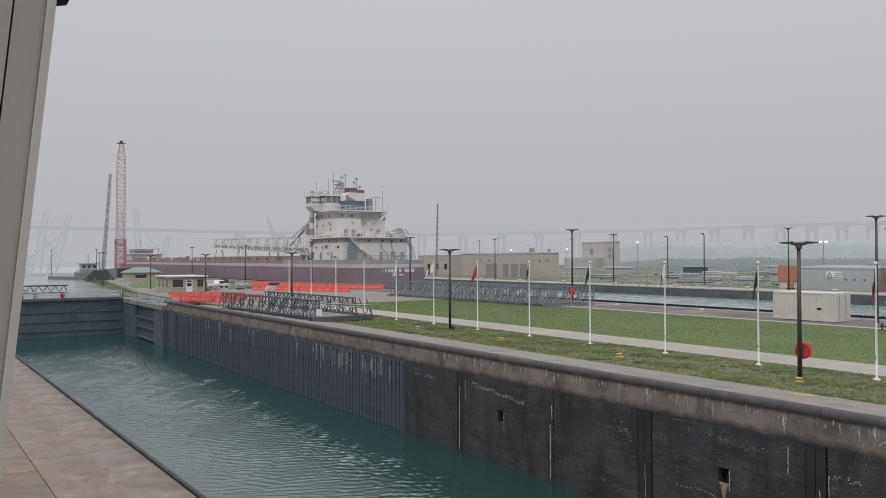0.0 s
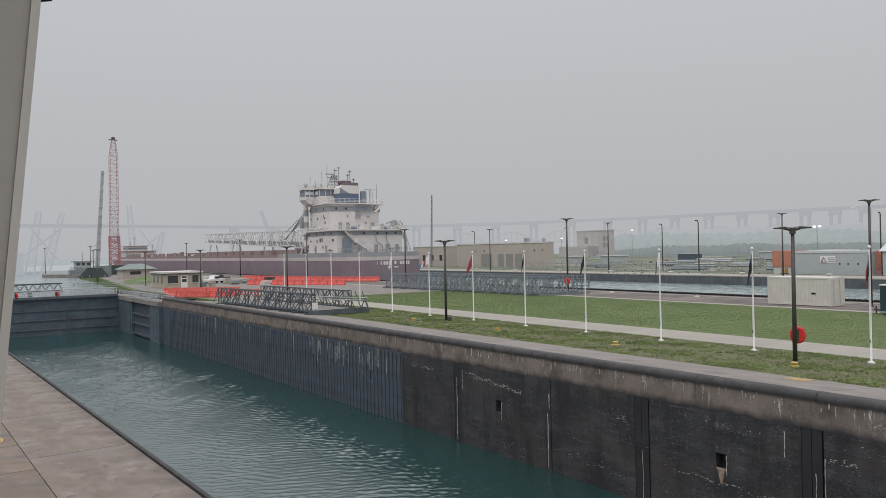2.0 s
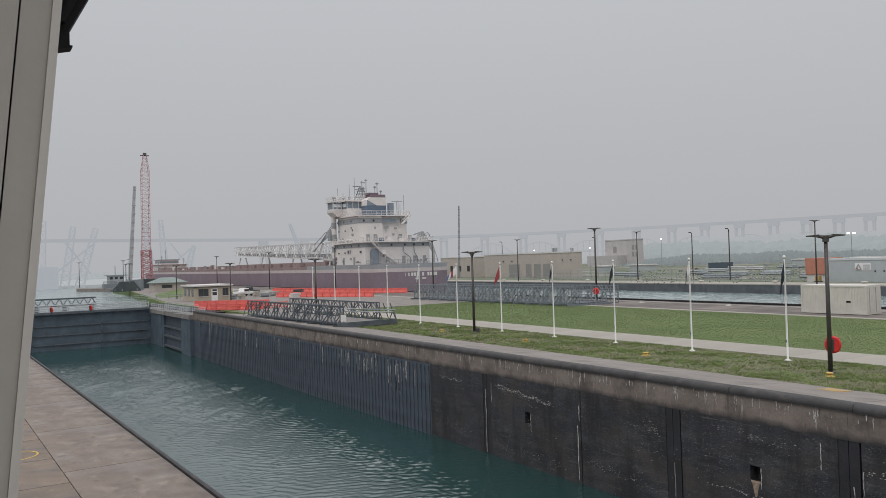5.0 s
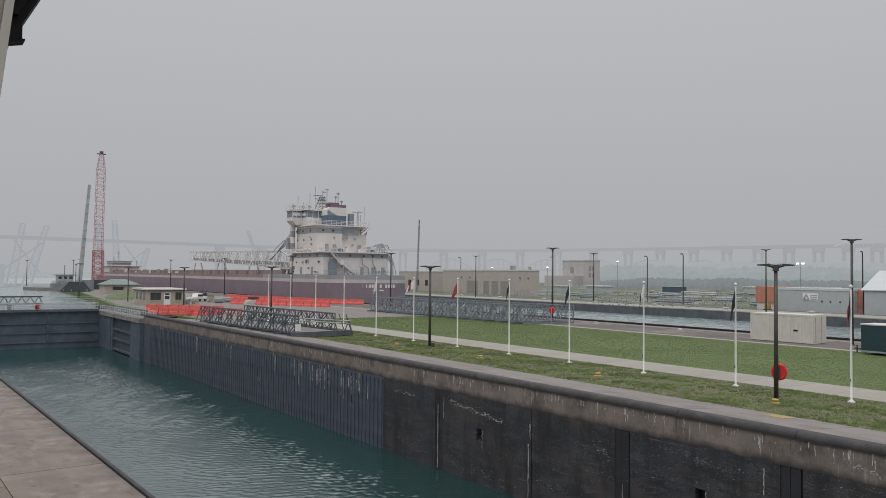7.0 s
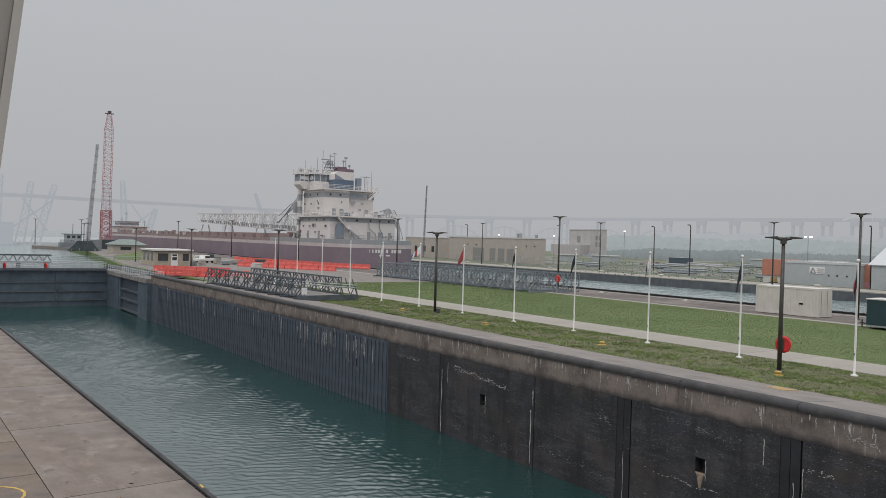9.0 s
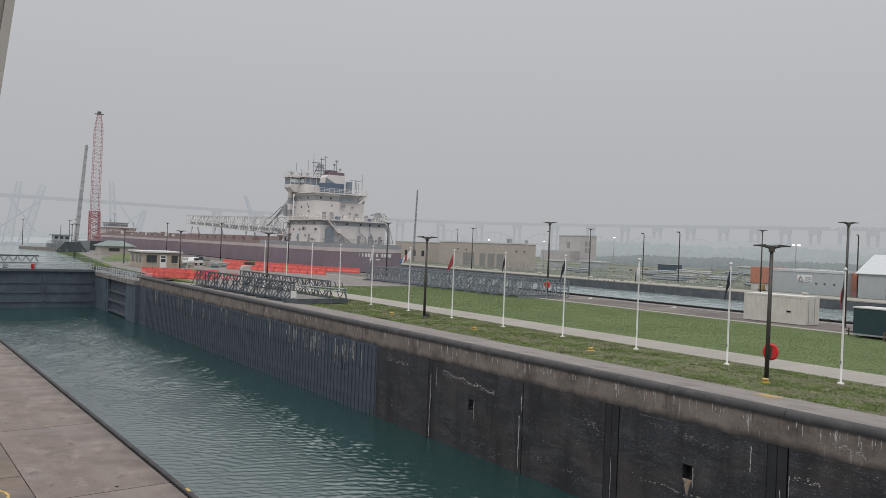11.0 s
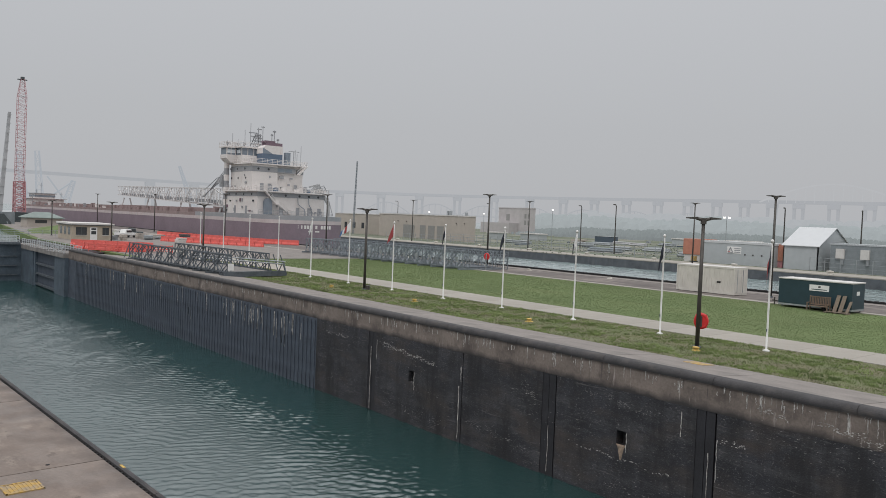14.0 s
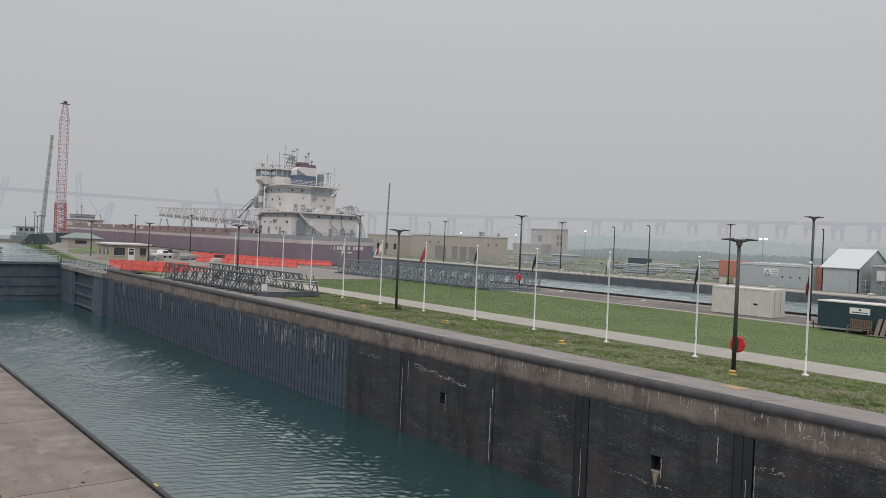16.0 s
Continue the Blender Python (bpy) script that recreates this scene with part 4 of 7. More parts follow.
bar(bm, (-8.5, 40, 18.2), (-7, 52, 15.0), 0.14)
part("boom_stay", bm, M_SHIP_GREY, ship)
bm = B()
box(bm, -7, -2, 44, 128, 8.5, 9.9)
box(bm, 2, 6, 60, 66, 8.5, 11.5)
part("deck_gear", bm, M_SHIP_DECK, ship)

rs = random.Random(77)
for k in range(9):                                    # lockers, rafts and vents on the decks
    x, y = rs.uniform(-8, 7), rs.uniform(11.6, 15.5)
    bm = B()
    s = rs.uniform(0.4, 1.0)
    box(bm, x, x + 1.2 * s, y, y + 0.9, 14.76, 14.76 + rs.uniform(0.7, 1.7))
    part("deck_locker", bm, rs.choice([M_SHIP_GREY, M_SHIP_WHITE, M_SHIP_BLUE]), ship, bevel=0.06)
for k in range(4):
    bm = B()
    tube(bm, (-10.2, 18 + k * 2.4, 15.2), (-10.2, 19.6 + k * 2.4, 15.2), 0.42, 12)
    part("life_raft", bm, M_SHIP_WHITE, ship, "white life raft drum")
for k in range(26):                                   # fittings along the white side walls
    y, z = rs.uniform(12.5, 29), rs.choice([9.3, 10.2, 11.8, 15.2, 16.6, 18.4])
    xw = -10.42 if z < 14 else -9.32
    if z > 14 and not 17.5 < y < 28.5:
        continue
    bm = B()
    box(bm, xw - 0.1, xw + 0.15, y, y + rs.uniform(0.2, 0.9), z, z + rs.uniform(0.2, 0.9))
    part("wall_fitting", bm, rs.choice([M_SHIP_GREY, M_SHIP_GREY, M_GLASS_DK, M_SHIP_CAP]), ship)
for k in range(14):
    z, x = rs.choice([9.4, 10.6, 11.6, 15.4, 16.4, 18.2]), rs.uniform(-9.5, 7.5)
    yw = 11.42 if z < 14 else 17.0
    if z > 14 and not -8.5 < x < 4:
        continue
    bm = B()
    box(bm, x, x + rs.uniform(0.2, 0.8), yw - 0.1, yw + 0.15, z, z + rs.uniform(0.2, 0.8))
    part("wall_fitting", bm, rs.choice([M_SHIP_GREY, M_GLASS_DK, M_SHIP_GREY]), ship)


# ---------------------------------------------------------------- panel bridges on the ground
def truss_side(bm, x, y0, y1, z0, h, n, w=0.09, double=True):
    """One long truss of crossed panels, running along y."""
    for zz in (z0 + 0.06, z0 + h):
        bar(bm, (x, y0, zz), (x, y1, zz), w * 1.25)
    for k in range(n):
        a, b = y0 + (y1 - y0) * k / n, y0 + (y1 - y0) * (k + 1) / n
        m = (a + b) / 2
        bar(bm, (x, a, z0), (x, a, z0 + h), w)
        bar(bm, (x, a, z0 + h / 2), (x, m, z0 + h), w * 0.8)
        bar(bm, (x, m, z0 + h), (x, b, z0 + h / 2), w * 0.8)
        bar(bm, (x, a, z0 + h / 2), (x, m, z0), w * 0.8)
        bar(bm, (x, m, z0), (x, b, z0 + h / 2), w * 0.8)
    bar(bm, (x, y1, z0), (x, y1, z0 + h), w)


pb = thing("panel_bridge", 37.5, 74.4, 0.02, "grey galvanised panel bridge section lying beside the lock", "bridge", "panel bridge sections")
pb.matrix_basis = pose(37.6, 74.6, 0.0, 0, 0, 3.2)
for x in (-3.15, -2.75, 2.75, 3.15):
    bm = B()
    truss_side(bm, x, 0.0 if x < 0 else 2.6, 25.5, 0.45, 1.85, 9 if x < 0 else 8)
    part("truss", bm, M_GALV, pb)
for k in range(18):
    y = 0.3 + k * 1.48
    for sx in (-1, 1):
        bm = B()
        bar(bm, (sx * 3.15, y, 2.3), (sx * 3.85, y, 0.45), 0.08)
        part("raker", bm, M_GALV, pb)
for k in range(9):
    bm = B()
    y = 0.2 + k * 3.05
    box(bm, -3.9, 3.9, y - 0.12, y + 0.12, 0.1, 0.42)
    part("transom", bm, M_GALV, pb)
bm = B()
box(bm, -2.4, 2.4, 0.0, 25.4, 0.42, 0.50)
part("deck", bm, M_DECK, pb, "grey-brown deck panels")
bm = B()
box(bm, -3.6, 3.6, -0.25, 0.0, 0.08, 0.62)
part("end_beam", bm, M_GALV, pb)
for zz in (1.35, 1.62):
    bm = B()
    tube(bm, (-3.0, 8.5, zz + 0.25), (3.3, -0.5, zz), 0.06, 8)
    part("pipe_rail", bm, M_GALV_LT, pb)
bm = B()
bar(bm, (3.2, -0.3, 1.7), (3.2, 0.6, 0.5), 0.07)
bar(bm, (3.2, -0.3, 1.7), (3.2, -0.9, 0.5), 0.07)
part("pipe_stand", bm, M_GALV, pb)
bm = B()
box(bm, -3.25, -2.6, -0.29, -0.255, 0.75, 1.45)
part("plate", bm, M_WHITE, pb, "pale blank plate")
for sx in (-2.95, 2.95):
    for y in (0.6, 12, 25):
        bm = B()
        box(bm, sx - 0.35, sx + 0.35, y - 0.2, y + 0.2, 0.0, 0.1)
        part("bearer", bm, M_WOOD, pb)

pb2 = thing("panel_bridge", 74.8, 77.5, -0.02, "long grey panel bridge with stacked truss panels by the road", "bridge", "panel bridge sections", 1.5)
for x in (-3.6, -2.9, -2.2, 2.2, 2.9):
    bm = B()
    truss_side(bm, x, 2.4, 43.0, 0.3, 2.3, 14, 0.10)
    part("truss", bm, M_GALV_MID, pb2)
for k in range(28):
    y = 2.6 + k * 1.45
    bm = B()
    bar(bm, (-3.75, y, 2.6), (-4.3, y + 0.3, 0.3), 0.09)
    part("raker", bm, M_GALV_MID, pb2)
for k in range(15):
    bm = B()
    y = 2.5 + k * 2.9
    box(bm, -4.3, 4.0, y - 0.12, y + 0.12, 0.0, 0.3)
    part("transom", bm, M_GALV_MID, pb2)
for k in range(14):
    bm = B()
    y = 3.2 + k * 2.9
    box(bm, -3.82, -3.78, y, y + 0.5, 1.2, 1.75)
    part("plate", bm, M_GALV_LT, pb2)
bm = B()
box(bm, -1.9, 1.9, 2.4, 43, 0.3, 0.4)
part("deck", bm, M_GALV, pb2)
bm = B()
truss_side(bm, 5.2, 2.3, 9.8, 0.0, 2.5, 5, 0.09)
for zz in (1.15, 1.75):
    bar(bm, (2.9, 2.4, zz), (5.2, 2.6, zz), 0.16)
    bar(bm, (-3.6, 2.4, zz + 0.4), (5.2, 2.4, zz + 0.4), 0.08)
part("gate_panel", bm, M_GALV_MID, pb2)


# ---------------------------------------------------------------- lamps, poles, rings, bollards
def tee_lamp(x, y, h, arm, rz, r=0.11, group="lamps", metal=None):
    metal = metal or M_BRONZE
    t = thing("street_lamp", x, y, 0, "dark bronze lamp post with two flat lamp heads" if metal is M_BRONZE else "bronze lamp post paled by painted haze, with two flat lamp heads", "street lamp", group, rz)
    bm = B()
    tube(bm, (0, 0, 0.0), (0, 0, h - 0.35), r, 10, r * 0.75)
    part("pole", bm, metal, t, smooth=True)
    bm = B()
    box(bm, -0.2, 0.2, -0.2, 0.2, 0, 0.12)
    part("base_plate", bm, M_GALV, t)
    bm = B()
    tube(bm, (0, 0, h - 0.40), (0, 0, h - 0.06), r * 1.3, 10)
    part("collar", bm, metal, t)
    for s in (-1, 1):
        bm = B()
        tube(bm, (0, 0, h - 0.16), (s * arm * 0.45, 0, h - 0.07), r * 0.9, 8, r * 0.6)
        part("arm", bm, metal, t)
        bm = B()
        vs = box(bm, s * arm * 0.35, s * arm, -0.18, 0.18, h - 0.14, h + 0.02)
        for v in vs:
            if abs(v.co.x) > arm * 0.9:
                v.co.y *= 0.6
                v.co.z = h - 0.04 + (v.co.z - h) * 0.4
        part("lamp_head", bm, metal, t, bevel=0.02)
    if h < 8 and 50 < y < 70:
        bm = B()
        box(bm, 0.14, 0.5, -0.2, 0.2, 0.0, 0.42)
        part("power_box", bm, metal, t, bevel=0.03)
    return t


LAMPS_NEAR = [(40.48, 24.54), (41.26, 59.72), (42.0, 98.5), (43.0, 140.0), (43.2, 181.0)]
for x, y in LAMPS_NEAR:
    tee_lamp(x, y, 7.55, 0.98, -45, 0.13, "lamps on the lawn")
LAMPS_ROAD = [(80.1, 40.5), (78.9, 83.2), (80.0, 130.0), (80.0, 176.0), (80.0, 223.0), (80.0, 277.0)]
for x, y in LAMPS_ROAD:
    tee_lamp(x, y, 10.8, 1.0, -40, 0.15, "lamps by the road")
for x, y in ((140.5, 134.0), (142.0, 183.0), (140.5, 88.0)):
    tee_lamp(x, y, 12.3, 1.0, -40, 0.15, "lamps beyond the farther lock")


def hook_lamp(x, y, h, rz=0.0):
    t = thing("street_lamp", x, y, 0, "slim dark lamp post with one hooked arm", "street lamp", "hooked lamps", rz)
    bm = B()
    tube(bm, (0, 0, 0), (0, 0, h - 0.4), 0.17, 8, 0.12)
    part("pole", bm, M_BRONZE, t)
    bm = B()
    tube(bm, (0, 0, h - 0.5), (0.5, 0, h), 0.11, 8)
    tube(bm, (0.5, 0, h), (1.5, 0, h), 0.11, 8)
    part("arm", bm, M_BRONZE, t)
    bm = B()
    box(bm, 1.2, 2.1, -0.16, 0.16, h - 0.16, h + 0.06)
    part("lamp_head", bm, M_BRONZE, t, bevel=0.03)


def flagpole(y, flag=None):
    t = thing("flagpole", 43.31, y, 0, "white flagpole with a small round finial on the lawn", "flagpole", "flagpoles along the path")
    bm = B()
    lathe(bm, [(0.2, 0.0), (0.2, 0.06), (0.1, 0.12), (0.055, 0.14), (0.052, 4.9), (0.040, 6.24)], 12)
    part("pole", bm, M_POLE_WHITE, t, smooth=True)
    bm = B()
    lathe(bm, [(0.02, 6.23), (0.08, 6.27), (0.105, 6.34), (0.08, 6.41), (0.02, 6.45)], 12)
    part("finial", bm, M_POLE_WHITE, t, smooth=True)
    bm = B()
    tube(bm, (-0.1, -0.06, 1.0), (-0.09, -0.06, 6.2), 0.012, 5)
    part("halyard", bm, M_POLE_WHITE, t)
    bm = B()
    box(bm, -0.12, -0.07, -0.02, 0.02, 1.15, 1.3)
    part("cleat", bm, M_GALV, t)
    return t


def flag(t, mats, out=0.35, length=1.0, seed=1, z_top=6.15):
    """A limp flag: hoisted on the halyard, its fly end drooping in folds."""
    rnd = random.Random(seed)
    cols, rows_n = 8, 10
    ph = rnd.random() * 6
    dx, dy = -0.8, 0.6
    for mi, m in enumerate(mats):
        bm = B()
        grid = []
        for r in range(rows_n + 1):
            row = []
            for c in range(cols + 1):
                u, v = (c / cols + mi) / len(mats), r / rows_n
                s = out * (u - 0.25 * u * u) * (1 + 0.25 * v)
                fold = 0.07 * math.sin(u * 8 + ph + v * 1.5) * (0.3 + u)
                z = z_top - v * length * (1 - 0.25 * u) - u ** 0.8 * length * 1.15 - 0.1 * math.sin(u * 5 + v * 3 + ph) * u
                row.append(bm.verts.new((dx * s - dy * fold - 0.06, dy * s + dx * fold, z)))
            grid.append(row)
        for r in range(rows_n):
            for c in range(cols):
                bm.faces.new((grid[r][c], grid[r][c + 1], grid[r + 1][c + 1], grid[r + 1][c]))
        ob = part("flag", bm, m, t, "limp hanging flag", smooth=True)
        sol = ob.modifiers.new("thick", "SOLIDIFY")
        sol.thickness = 0.008


FLAGS = {21.84: ([M_FLAG_DARK, M_FLAG_RED], 0.22, 1.15), 28.99: ([M_FLAG_DARK, M_FLAG_DARK], 0.30, 1.1), 36.25: ([M_FLAG_WHITE, M_FLAG_DARK], 0.3, 0.8),
         43.56: ([M_FLAG_DARK], 0.36, 0.9), 50.77: ([M_FLAG_DARK], 0.25, 0.8), 58.18: ([M_FLAG_RED], 0.6, 1.0), 65.6: ([M_FLAG_WHITE, M_FLAG_RED, M_FLAG_WHITE, M_FLAG_BLUE], 1.05, 0.8), 73.01: ([M_FLAG_WHITE], 0.3, 0.9)}
for k, y in enumerate((21.84, 28.99, 36.25, 43.56, 50.77, 58.18, 65.6, 73.01, 80.4, 87.8, 95.2, 102.6)):
    f = flagpole(y)
    if y in FLAGS:
        ms, out, ln = FLAGS[y]
        flag(f, ms, out, ln, k)


def life_ring(x, y, z, lean=0):
    t = thing("life_ring", x, y, z, "red life ring cabinet on the lamp post", "life ring", "life rings", 211)
    bm = B()
    n, k = 24, 8
    rings = []
    for i in range(n):
        a = 2 * math.pi * i / n
        ring = []
        for j in range(k):
            b = 2 * math.pi * j / k
            rr = 0.32 + 0.10 * math.cos(b)
            ring.append(bm.verts.new((0.10 * math.sin(b) - 0.22, rr * math.cos(a), rr * math.sin(a) * 1.15)))
        rings.append(ring)
    for i in range(n):
        for j in range(k):
            bm.faces.new((rings[i][j], rings[(i + 1) % n][j], rings[(i + 1) % n][(j + 1) % k], rings[i][(j + 1) % k]))
    part("ring", bm, M_RED, t, smooth=True)
    bm = B()
    vs = box(bm, -0.32, -0.14, -0.33, 0.33, -0.40, 0.40)
    part("cover", bm, M_RED, t, bevel=0.085)
    bm = B()
    box(bm, -0.16, 0.0, -0.06, 0.06, -0.3, 0.3)
    part("bracket", bm, M_BRONZE, t)
    return t


life_ring(40.58, 24.42, 1.55)
ring_stand = life_ring(74.3, 78.5, 1.95)
tagged(ring_stand, "red life ring cabinet on its own grey stand")
bm = B()
tube(bm, (0.05, 0, -1.97), (0.05, 0, 0.3), 0.07, 8)
part("stand", bm, M_GALV_LT, ring_stand)


life_ring(14.35, 147.95, 0.45)
life_ring(20.5, 147.95, 0.45)


def bollard(x, y, s=1.0, z=0.0, m=None, label="worn yellow painted mooring button in the grass"):
    t = thing("mooring_bollard", x, y, z, label, "bollard", "mooring bollards")
    bm = B()
    lathe(bm, [(0.42 * s, 0.0), (0.42 * s, 0.05), (0.24 * s, 0.07), (0.20 * s, 0.2), (0.27 * s, 0.25), (0.29 * s, 0.31), (0.22 * s, 0.37), (0.05 * s, 0.38)], 14)
    for v in bm.verts:
        v.co.z *= 0.62
    part("body", bm, m or M_YELLOW, t, smooth=True)


for y in (24.0, 36.93, 49.84, 62.6):
    bollard(39.5, y, 0.7)
bm = B()
box(bm, -0.55, 0.55, -0.55, 0.55, -0.03, 0.012)
yp = part("floor_plate", bm, M_YELLOW_WORN)
yp.matrix_basis = pose(35.3, 21.2, 0.12, 0, 4.8, 0)
tagged(yp, "flat worn yellow plate set in the coping", "floor plate")


# ---------------------------------------------------------------- cabin by the gate
def wall_box(name, x0, x1, y0, y1, z0, z1, m, parent, label="", bevel=0.0):
    bm = B()
    box(bm, x0, x1, y0, y1, z0, z1)
    return part(name, bm, m, parent, label, bevel=bevel)


cabin = thing("gate_cabin", 41.8, 160.0, 0, "small tan brick cabin with flat pale roof and dark windows", "cabin")
CW, CD = 7.4, 10.0
wall_box("wall", 0, CW, 0, 0.3, 0, 3.0, M_BRICK, cabin)
wall_box("wall", 0, 0.3, 0.3, CD - 0.3, 0, 3.0, M_BRICK, cabin)
wall_box("wall", CW - 0.3, CW, 0.3, CD - 0.3, 0, 3.0, M_BRICK, cabin)
wall_box("wall", 0, CW, CD - 0.3, CD, 0, 3.0, M_BRICK, cabin)
wall_box("roof", -0.35, CW + 0.35, -0.35, CD + 0.35, 3.0, 3.3, M_ROOF_PALE, cabin, "flat pale roof with overhang")
wall_box("roof_edge", -0.3, CW + 0.3, -0.3, CD + 0.3, 2.86, 2.995, M_BARGE, cabin, "dark soffit under the roof")
for x0, x1 in ((0.7, 2.7), (5.6, 6.8)):
    w = wall_box("window", x0, x1, -0.04, 0.02, 1.0, 2.5, M_GLASS_DK, cabin)
    wall_box("sill", x0 - 0.08, x1 + 0.08, -0.10, -0.041, 0.92, 1.0, M_ROOF_PALE, w)
    wall_box("mullion", (x0 + x1) / 2 - 0.04, (x0 + x1) / 2 + 0.04, -0.06, -0.041, 1.0, 2.5, M_BARGE, w)
d = wall_box("door", 3.3, 4.6, -0.05, 0.02, 0.05, 2.5, M_WHITE, cabin, "white door with dark panes")
wall_box("pane", 3.5, 4.4, -0.07, -0.051, 1.15, 1.8, M_GLASS_DK, d)
wall_box("transom_pane", 3.5, 4.4, -0.07, -0.051, 2.0, 2.35, M_GLASS_DK, d)
for y0 in (1.2, 4.0, 7.0):
    wall_box("window", -0.04, 0.02, y0, y0 + 1.4, 1.0, 2.5, M_GLASS_DK, cabin)

house = thing("low_building", 50.9, 240.0, 0, "long low building with pale green metal roof", "building")
wall_box("wall", 0, 9, 0, 8, 0, 2.6, M_CONC_TAN, house)
bm = B()
prism(bm, [(-0.6, -0.6), (9.6, -0.6), (9.6, 8.6), (-0.6, 8.6)], 2.6, 2.75)
vs = [bm.verts.new(p) for p in ((-0.6, -0.6, 2.76), (9.6, -0.6, 2.76), (9.6, 8.6, 2.76), (-0.6, 8.6, 2.76), (2.5, 4, 4.3), (6.5, 4, 4.3))]
for f in ((0, 1, 5, 4), (1, 2, 5), (2, 3, 4, 5), (3, 0, 4)):
    bm.faces.new([vs[i] for i in f])
part("roof", bm, M_GREEN_ROOF, house)
wall_box("window", 2, 5, -0.05, 0.02, 1.2, 2.1, M_GLASS_DK, house)

mound = B()
for i in range(13):
    for j in range(9):
        x, y = 41 + i * 1.75 + j * 0.8, 190 + j * 4.5
        h = 1.7 * math.sin(math.pi * i / 12) * math.sin(math.pi * j / 8) ** 0.5 + 0.12 * noise.noise((x, y, 0))
        mound.verts.new((x, y, max(h, -0.1)))
mound.verts.ensure_lookup_table()
for i in range(12):
    for j in range(8):
        mound.faces.new([mound.verts[q] for q in (i * 9 + j, (i + 1) * 9 + j, (i + 1) * 9 + j + 1, i * 9 + j + 1)])
structure("grass_bank", mound, M_GRASS_GROUND, "low green grass bank behind the cabin", "bank", smooth=True)
bm = B()
prism(bm, [(37.3, 104), (73.7, 104), (73.7, 330), (55, 330), (51.5, 285), (44.5, 225), (37.3, 165)], 0.0, 0.03)
structure("pavement_works", bm, M_COPING, "grey concrete apron round the cabin", "pavement")


# ---------------------------------------------------------------- plastic barriers
def barrier_mesh():
    bm = B()
    prof = [(-0.28, 0), (0.28, 0), (0.28, 0.22), (0.12, 0.5), (0.10, 1.05), (-0.10, 1.05), (-0.12, 0.5), (-0.28, 0.22)]
    a = [bm.verts.new((x, 0.02, z)) for x, z in prof]
    b = [bm.verts.new((x, 1.93, z)) for x, z in prof]
    for i in range(8):
        j = (i + 1) % 8
        bm.faces.new((a[i], a[j], b[j], b[i]))
    bm.faces.new(a)
    bm.faces.new(b[::-1])
    for k in (0.35, 0.95, 1.55):
        box(bm, -0.30, 0.30, k, k + 0.12, 0.3, 0.42)
    return mesh_of("barrier", bm, M_RED_PLASTIC)


BARRIER = barrier_mesh()


def barriers(x0, y0, x1, y1, group):
    v = Vector((x1 - x0, y1 - y0))
    n = int(v.length / 1.97)
    rz = math.degrees(math.atan2(v.y, v.x)) - 90
    for k in range(n):
        q = v * (k / n)
        ob = new("road_barrier", BARRIER)
        ob.matrix_basis = pose(x0 + q.x, y0 + q.y, 0.03, 0, 0, rz + random.uniform(-2, 2))
        tagged(ob, "orange-red plastic road barrier standing in a row", "barrier", group)


barriers(70.5, 194.0, 79.4, 154.0, "barriers before the ship")
barriers(79.4, 154.0, 84.0, 147.5, "barriers before the ship")
barriers(62.0, 154.5, 71.0, 138.0, "barriers on the apron")
barriers(59.0, 160.0, 62.0, 154.5, "barriers on the apron")
barriers(34.2, 128.5, 39.0, 118.5, "barriers by the cabin")
barriers(39.0, 118.5, 43.5, 121.0, "barriers by the cabin")
barriers(36.0, 138.0, 46.0, 128.0, "barriers by the cabin")
fence = thing("safety_fence", 34.0, 121.0, 0.03, "orange-red plastic safety fence on rails", "fence")
for k in range(8):
    bm = B()
    tube(bm, (k * 1.6, -k * 0.5, 0), (k * 1.6, -k * 0.5, 1.2), 0.05)
    part("post", bm, M_RED_PLASTIC, fence)
for k in range(7):
    bm = B()
    for zz in (0.25, 0.5, 0.75, 1.0):
        bar(bm, (k * 1.6, -k * 0.5, zz), ((k + 1) * 1.6, -(k + 1) * 0.5, zz), 0.14)
    part("panel", bm, M_RED_PLASTIC, fence)

# stacked site materials
rnd = random.Random(5)
for k in range(26):
    x, y = rnd.uniform(48, 68), rnd.uniform(152, 205)
    s = rnd.uniform(0.6, 1.6)
    t = thing("material_stack", x, y, 0.03, "grey stack of site materials on the apron", "stack", "site materials", rnd.uniform(0, 90))
    m = rnd.choice([M_GALV, M_GALV_LT, M_WOOD, M_BARGE, M_CONC_TAN, M_ROOF_PALE])
    for q in range(rnd.randint(2, 4)):
        wall_box("slab", -s * rnd.uniform(0.7, 1.3), s, -s * 0.6, s * rnd.uniform(0.5, 0.8), q * 0.32, q * 0.32 + 0.27, m, t)
for x, y, rz, m in ((57.0, 176.0, 30, M_WHITE), (51.0, 190.0, 60, M_GALV), (61.5, 186.0, -20, M_BARGE)):
    t = thing("pickup_truck", x, y, 0.03, "parked pickup truck on the apron", "truck", "trucks", rz)
    bm = B()
    box(bm, -2.6, 2.6, -0.95, 0.95, 0.5, 1.05)
    vs = box(bm, -0.9, 1.1, -0.9, 0.9, 1.05, 1.8)
    for v in vs:
        if v.co.z > 1.5:
            v.co.x *= 0.8
            v.co.y *= 0.85
    part("body", bm, m, t, bevel=0.08)
    wall_box("window", -0.7, 0.85, -0.93, -0.80, 1.15, 1.6, M_GLASS_DK, t)
    for wx in (-1.7, 1.7):
        for wy in (-0.9, 0.7):
            bm = B()
            tube(bm, (wx, wy, 0.36), (wx, wy + 0.2, 0.36), 0.36, 14)
            part("wheel", bm, M_RUBBER, t)

